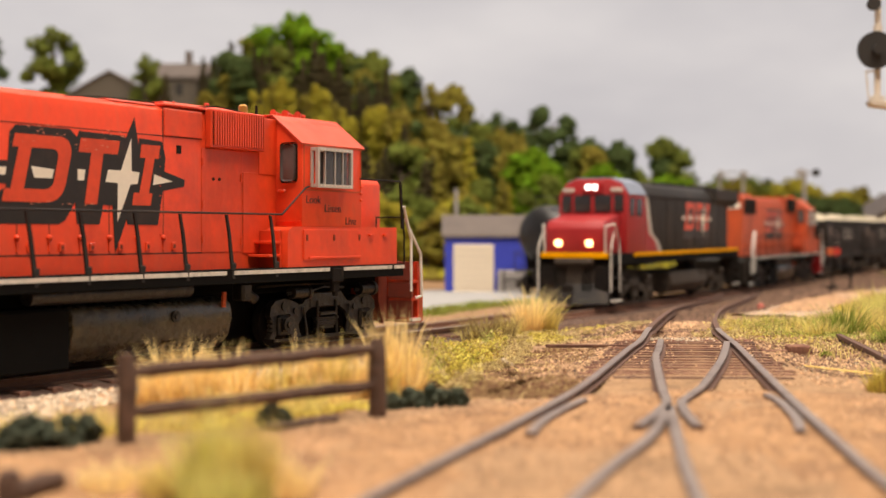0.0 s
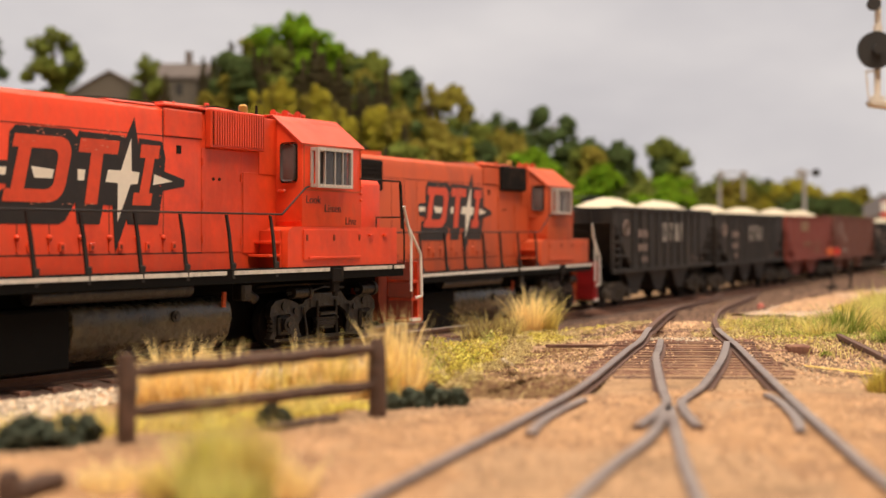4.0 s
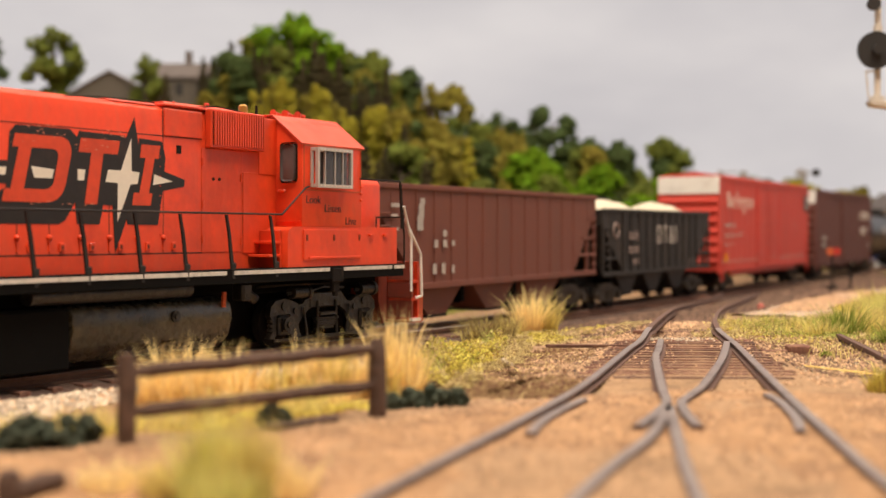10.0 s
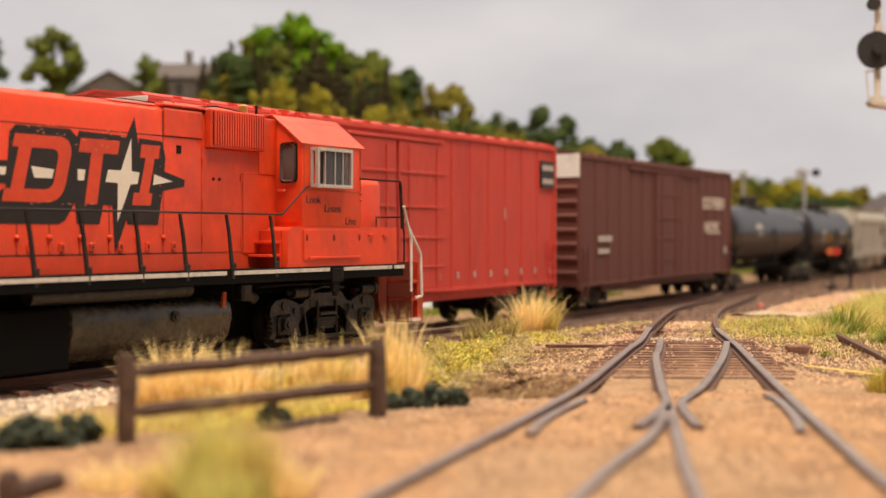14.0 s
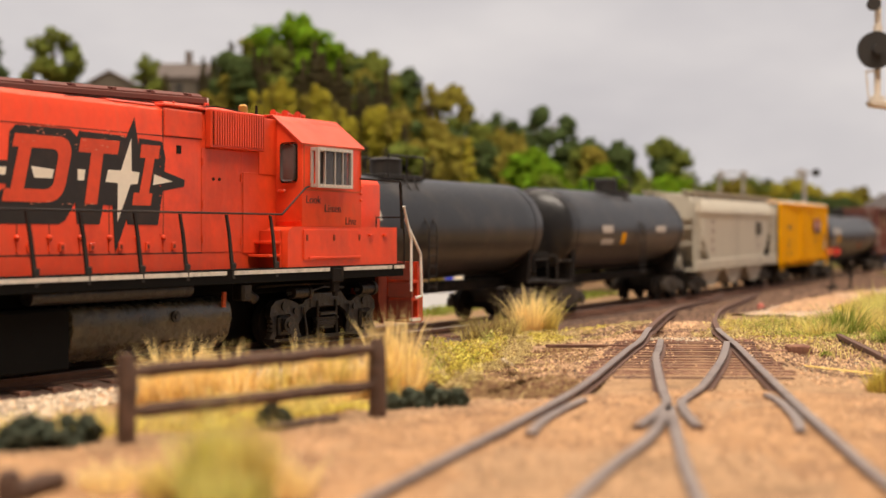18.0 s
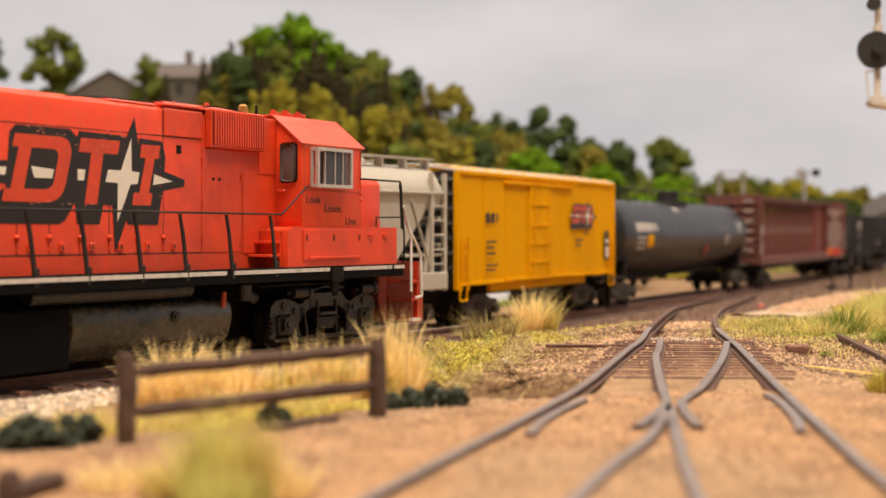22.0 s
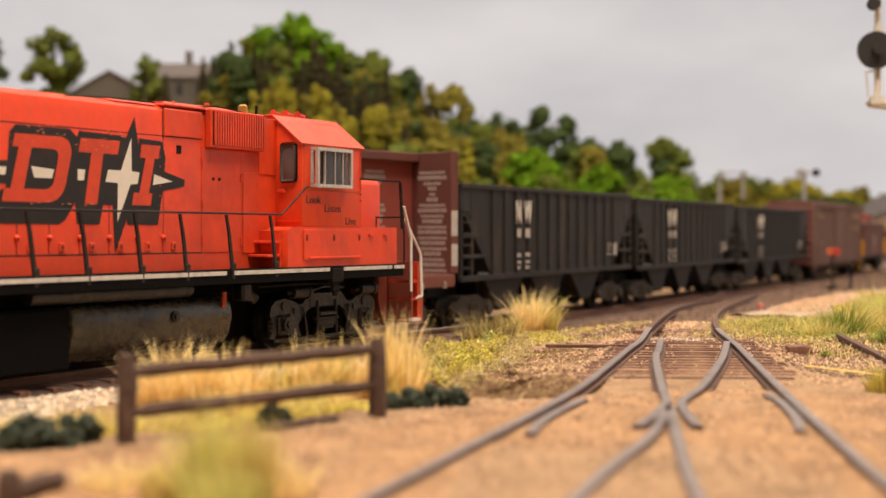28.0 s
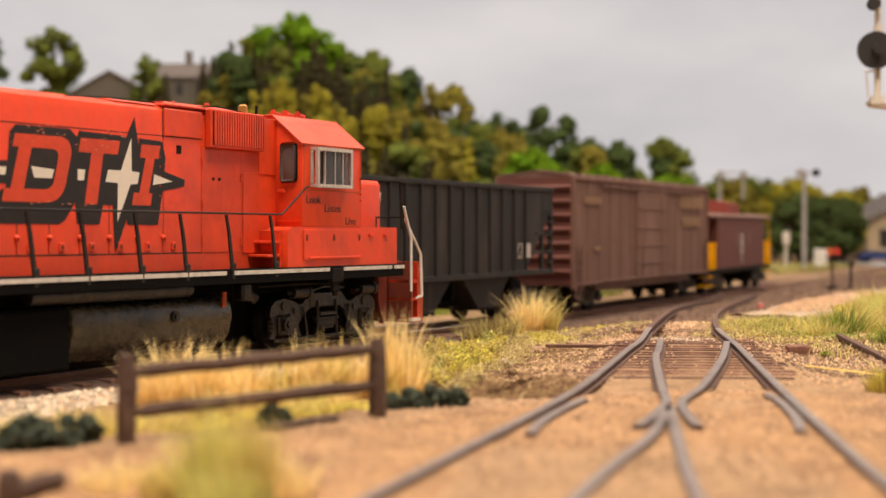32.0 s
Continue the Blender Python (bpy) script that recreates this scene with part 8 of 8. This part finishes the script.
scatter("yard_grass", "green grass between main track and yard", 6000, yard_edge, GRASS, 2.4, 18, "blade")
scatter("yard_grass", "yellow-green turf between main track and yard", 5000, yard_edge, TURF_GREEN, 0.9, 87, "fuzz", lift=0.2)
scatter("far_grass", "green grass beyond the main track", 6000, blob(170, 1000, 80, 80), GRASS, 6.0, 19, "blade")
scatter("hill_grass", "green undergrowth of the hill", 9000, blob(-60, 1010, 300, 130), LEAVES["olive"], 7.0, 20, lift=1.0)
scatter("hill_grass", "green undergrowth of the hill", 5000, blob(10, 940, 200, 60), LEAVES["gold"], 6.0, 22, lift=1.0)
bm = B()
rough_stick(bm, (11.2, 243, surf(11.2, 243) + 1.6), (13.0, 238, surf(13, 238) + 0.9), 1.0, 0.7, fr, 5)
tagged(part("pale_pebble", bm, STONE, smooth=60), "small elongated pale stone lying in the moss", "stone")
PINK = mat("pinkish_stone", (0.55, 0.14, 0.11), 0.8, vary=0.2, bump=0.3)
tagged(part("red_pebble", box(B(), 137.4, 139.8, 553, 555.4, ground_z(138, 555), ground_z(138, 555) + 3.0, 0.9), PINK), "small pinkish red stone on the gravel", "stone")

old = thing("old_rail", "length of rusty disused rail in the grass", "rail")
z = surf(92, 280)
rail(smooth_line([(79.0, 212, z + 2.2), (86, 245, z + 2.0), (95.4, 306, z + 1.7)]), old).data.materials.pop(index=1)
bm = B()
rough_stick(bm, (100, 282, surf(100, 282) + 1.4), (130, 296, surf(130, 296) + 1.6), 2.6, 1.6, fr, 8)
tagged(part("old_tie", bm, TIE, smooth=60), "dark loose tie lying in the grass", "tie")
bm = B()
tube(bm, [(66, 232, surf(66, 232) + 0.6), (78, 218, surf(78, 218) + 0.8), (90, 204, surf(90, 204) + 1.2)], 0.13)
tagged(part("dry_twig", bm, STRAW), "long bent dry straw twig", "twig")

# ---- buildings, signals and yard ----
BLUE = mat("blue_painted_wall", (0.035, 0.05, 0.42), 0.6, vary=0.08, size=4, bump=0.1, dirt=(0.04, 0.045, 0.25), amount=0.25)
ROOF_GREY = mat("grey_brown_roofing", (0.15, 0.122, 0.108), 0.85, vary=0.15, size=3, bump=0.3, dirt=(0.10, 0.085, 0.078), amount=0.4)
DOOR_WHITE = mat("cream_door_paint", (0.80, 0.68, 0.52), 0.6, vary=0.05, bump=0.1)
PLASTER = mat("grey_tan_house_wall", (0.105, 0.088, 0.066), 0.85, vary=0.1, size=4, bump=0.2)
TAN = mat("tan_station_wall", (0.46, 0.35, 0.22), 0.8, vary=0.1, size=4, bump=0.2)
POLE = mat("weathered_grey_pole", (0.33, 0.30, 0.28), 0.8, vary=0.15, size=3, bump=0.3)
MAST = mat("pale_tan_signal_mast", (0.62, 0.55, 0.46), 0.6, vary=0.1, bump=0.1)
DISC = mat("black_signal_disc", (0.02, 0.017, 0.015), 0.6, vary=0.2, bump=0.1)
RED_TARGET = mat("red_switch_target", (0.45, 0.03, 0.02), 0.5, bump=0.05)
ORANGE_TARGET = mat("orange_switch_target", (0.5, 0.1, 0.03), 0.5, bump=0.05)
CAR_BLUE = mat("dark_blue_car_paint", (0.03, 0.06, 0.22), 0.3, vary=0.05, bump=0.0)

shed = thing("blue_shed", "blue shed with grey roof and cream door", "shed")
gz = -9.6
bm = B()
prism(bm, [(762, gz - 3), (800, gz - 3), (800, gz + 33), (781, gz + 44), (762, gz + 33)], 1.2, 50.0)
part("wall", bm, BLUE, shed)
bm = B()
prism(bm, [(760.2, gz + 31.8), (760.2, gz + 33.2), (781, gz + 45.6), (802, gz + 33.2), (802, gz + 31.8), (781, gz + 44.0)], -0.8, 51.5)
for i in range(24):
    x = -0.4 + i * 2.2
    prism(bm, [(760.0, gz + 33.0), (760.0, gz + 33.5), (781, gz + 45.9), (781, gz + 45.4)], x, x + 0.5)
part("roof", bm, ROOF_GREY, shed)
bm = B()
box(bm, 6.2, 30.4, 761.0, 762.2, gz - 1, gz + 28.0, 0.2)
door = part("door", bm, DOOR_WHITE, shed, "cream roller door")
bm = B()
for i in range(7):
    box(bm, 6.6, 30.0, 760.8, 761.1, gz + 2 + i * 3.7, gz + 2.25 + i * 3.7)
part("door_line", bm, PLASTER, door)
bm = B()
cyl(bm, (8.2, 790, gz + 38), (8.2, 790, gz + 62), 1.3, 12)
part("vent_pipe", bm, POLE, shed, "tall grey vent pipe")
bm = B()
box(bm, 32.5, 49, 752, 759, gz - 1, gz + 12.5, 0.6)
crate = part("crate_body", bm, POLE)
pallet = tagged(crate, "pale grey crate beside the shed", "crate")
bm = B()
tube(bm, [(36, 750, gz), (36, 750, gz + 13)], 0.5)
tube(bm, [(36, 750, gz + 7), (48, 750, gz + 7)], 0.5)
tagged(part("pipe_stand", bm, DARK), "dark pipe stand beside the shed", "pipe stand")
stored = tank_car("stored_tank_car", "parked black tank car near the blue shed", 84, 17.5, 49.5, 1.0, 0, False, [])
stored.matrix_basis = pose(0.089, 0.765, -0.0092, 0, 0, -117)


def house(name, label, x, y, z, w, d, h, rise, wall, roof, along):
    ob = thing(name, label, "house")
    prof = [(-w / 2, -20), (w / 2, -20), (w / 2, h), (0, h + rise), (-w / 2, h)]
    lid = [(-w / 2 - 2.5, h - 2.0), (-w / 2 - 2.5, h - 0.2), (0, h + rise + 2), (w / 2 + 2.5, h - 0.2), (w / 2 + 2.5, h - 2.0), (0, h + rise)]
    bm = B()
    prism(bm, prof, 0, d, axis="y" if not along else "x")
    part("wall", bm, wall, ob)
    bm = B()
    prism(bm, lid, -2.5, d + 2.5, axis="y" if not along else "x")
    part("roof", bm, roof, ob)
    bm = B()
    for dx in (-w * 0.22, w * 0.22):
        if along:
            box(bm, d / 2 + dx - 3, d / 2 + dx + 3, -w / 2 - 0.3, -w / 2 + 0.5, h * 0.35, h * 0.75)
        else:
            box(bm, dx - 3, dx + 3, -0.4, 0.4, h * 0.35, h * 0.75)
    part("window", bm, DISC, ob)
    ob.matrix_basis = pose(x * MM, y * MM, z * MM)
    return ob


house("house", "grey-tan gabled house on the hilltop", -301, 1150, 121, 74, 60, 28, 20, PLASTER, ROOF_GREY, False)
h2 = house("house", "brown-roofed house on the hilltop", -264, 1190, 141, 44, 64, 26, 13, PLASTER, ROOF_GREY, True)
bm = B()
box(bm, 24, 30, -3, 3, 34, 52, 0.3)
part("chimney", bm, ROOF_GREY, h2)

sig = thing("bracket_signal", "black disc signal on a pale bracket mast", "signal")
bm = B()
cyl(bm, (163.6, 480, 73.5), (163.6, 480, 130), 1.25, 12)
part("mast", bm, MAST, sig)
bm = B()
cyl(bm, (162.2, 478.2, 94.4), (162.2, 476.8, 94.4), 7.0, 32)
cyl(bm, (162.2, 476.9, 94.4), (162.2, 474.6, 94.4), 1.9, 16)
part("signal_disc", bm, DISC, sig, "round black signal disc")
bm = B()
cyl(bm, (161.2, 478.2, 111.6), (161.2, 476.4, 111.6), 2.5, 20)
part("marker_light", bm, DISC, sig, "small dark marker light")
bm = B()
cyl(bm, (163.6, 480, 101.5), (163.6, 480, 104.0), 1.7, 12)
part("collar", bm, MAST, sig)
part("collar", cyl(B(), (163.6, 480, 75.6), (163.6, 480, 77.4), 2.6, 14), MAST, sig)
bm = B()
prism(bm, [(159.8, 75.4), (200, 75.4), (200, 68), (172, 72), (161.2, 73.4)], 477, 483, axis="y", bev=0.3)
tube(bm, [(159.8, 478, 75.4), (158.6, 478, 86.5), (162, 478, 86.5)], 0.35)
part("bracket_arm", bm, MAST, sig)
bm = B()
cyl(bm, (197, 480, -8), (197, 480, 76), 2.2, 14)
part("post", bm, MAST, sig)

pole = thing("signal_pole", "tall grey pole with two signal heads", "signal")
bm = B()
cyl(bm, (335, 1180, -14), (335, 1180, 82), 2.6, 12, 1.8)
part("pole", bm, POLE, pole)
bm = B()
box(bm, 327, 349, 1179, 1181, 78.5, 80, 0.2)
part("crossarm", bm, POLE, pole)
for x, m in ((330, POLE), (345, DISC)):
    bm = B()
    cyl(bm, (x, 1179, 79.5), (x, 1176, 79.5), 3.6, 16)
    part("signal_head", bm, m, pole)
gantry = thing("signal_gantry", "grey bracket signal with two heads", "signal")
bm = B()
cyl(bm, (269.5, 1240, -14), (269.5, 1240, 84), 1.7, 10)
cyl(bm, (292.5, 1240, 56), (292.5, 1240, 84), 1.5, 10)
part("post", bm, POLE, gantry)
bm = B()
box(bm, 266.5, 296.5, 1239, 1241, 76, 77.5, 0.2)
box(bm, 266.5, 296.5, 1239, 1241, 82, 83.2, 0.2)
part("crossarm", bm, POLE, gantry)
for x in (270.5, 292.5):
    bm = B()
    cyl(bm, (x, 1238, 80), (x, 1236, 80), 3.4, 16)
    part("signal_head", bm, POLE, gantry)
bm = B()
box(bm, 299, 305, 1118, 1122, 14, 25, 0.6)
cyl(bm, (302, 1120, -13), (302, 1120, 16), 1.4, 8)
tagged(part("relay_post", bm, MAST), "pale relay box on a short post", "relay post")
bm = B()
box(bm, 274, 284, 1075, 1082, -14, -5, 1.2)
tagged(part("trackside_drum", bm, MAST), "pale trackside drum in the grass", "drum")
bm = B()
box(bm, 362, 373, 1236, 1244, -14, 8, 0.6)
tagged(part("relay_cabinet", bm, WHITE), "white relay cabinet beside the track", "cabinet")

stand = thing("switch_stand", "switch stand with red and orange target", "switch stand")
bm = B()
cyl(bm, (240, 784, -13), (240, 784, 12), 0.65, 10)
box(bm, 237.4, 242.6, 781, 787, -12.5, -7.5, 0.6)
part("post", bm, DARK, stand)
for x0, x1, m in ((236.6, 240, ORANGE_TARGET), (240, 244.2, RED_TARGET)):
    bm = B()
    cyl(bm, ((x0 + x1) / 2, 783, 13.6), ((x0 + x1) / 2, 782, 13.6), 2.4, 16)
    part("target", bm, m, stand)
stand2 = thing("trackside_post", "dark post with pale round head", "post")
bm = B()
cyl(bm, (251.5, 784, -13), (251.5, 784, 6), 0.8, 10)
box(bm, 249.6, 253.4, 782, 786, -12.5, -9, 0.6)
part("post", bm, DARK, stand2)
bm = B()
cyl(bm, (251.5, 783.5, 6.2), (251.5, 782, 6.2), 1.7, 16)
part("head", bm, GEAR, stand2)

station = thing("station_building", "tan building with a wide grey roof", "building")
bm = B()
prism(bm, [(430, -14), (540, -14), (540, 30), (485, 58), (430, 30)], 1230, 1330, axis="y")
part("wall", bm, TAN, station)
bm = B()
prism(bm, [(419, 23.5), (419, 25.8), (485, 62), (551, 25.8), (551, 23.5), (485, 58.2)], 1222, 1338, axis="y")
part("roof", bm, ROOF_GREY, station)
bm = B()
box(bm, 444, 458, 1229, 1231, 0, 20, 0.3)
part("window", bm, DISC, station)
station.matrix_basis = pose(0, 0, 0.0274) @ Matrix.Diagonal((1.13, 1.13, 1.13, 1)) @ pose(0.036, 0.168, -0.0204)

YARD2 = [Vector((440 + 16 * i, 1395 + 10 * i, -12)) for i in range(20)]
ribbon("station_road", YARD2, 46, ASPHALT, "pale grey road before the tan building", 1.2, 1.5, edge=2, zfun=ground_z)
auto = thing("parked_car", "small dark blue parked car", "car")
bm = B()
prism(bm, [(382, -7), (382, -2.5), (388, -1.5), (394, 2.8), (412, 2.8), (420, -1.2), (430, -2.6), (431, -7)], 1120, 1139, axis="y", bev=0.8)
part("body", bm, CAR_BLUE, auto)
bm = B()
prism(bm, [(390.2, -1.2), (395, 2.4), (411, 2.4), (417.6, -1.2)], 1119.6, 1139.4, axis="y")
part("windows", bm, GLASS, auto)
for x in (391, 421):
    for y in (1121, 1138):
        bm = B()
        cyl(bm, (x, y - 1.4, -7.4), (x, y + 1.4, -7.4), 3.6, 16)
        part("wheel", bm, DARK, auto)
auto.matrix_basis = pose(0.100, 0.350, -0.0008)


motions()
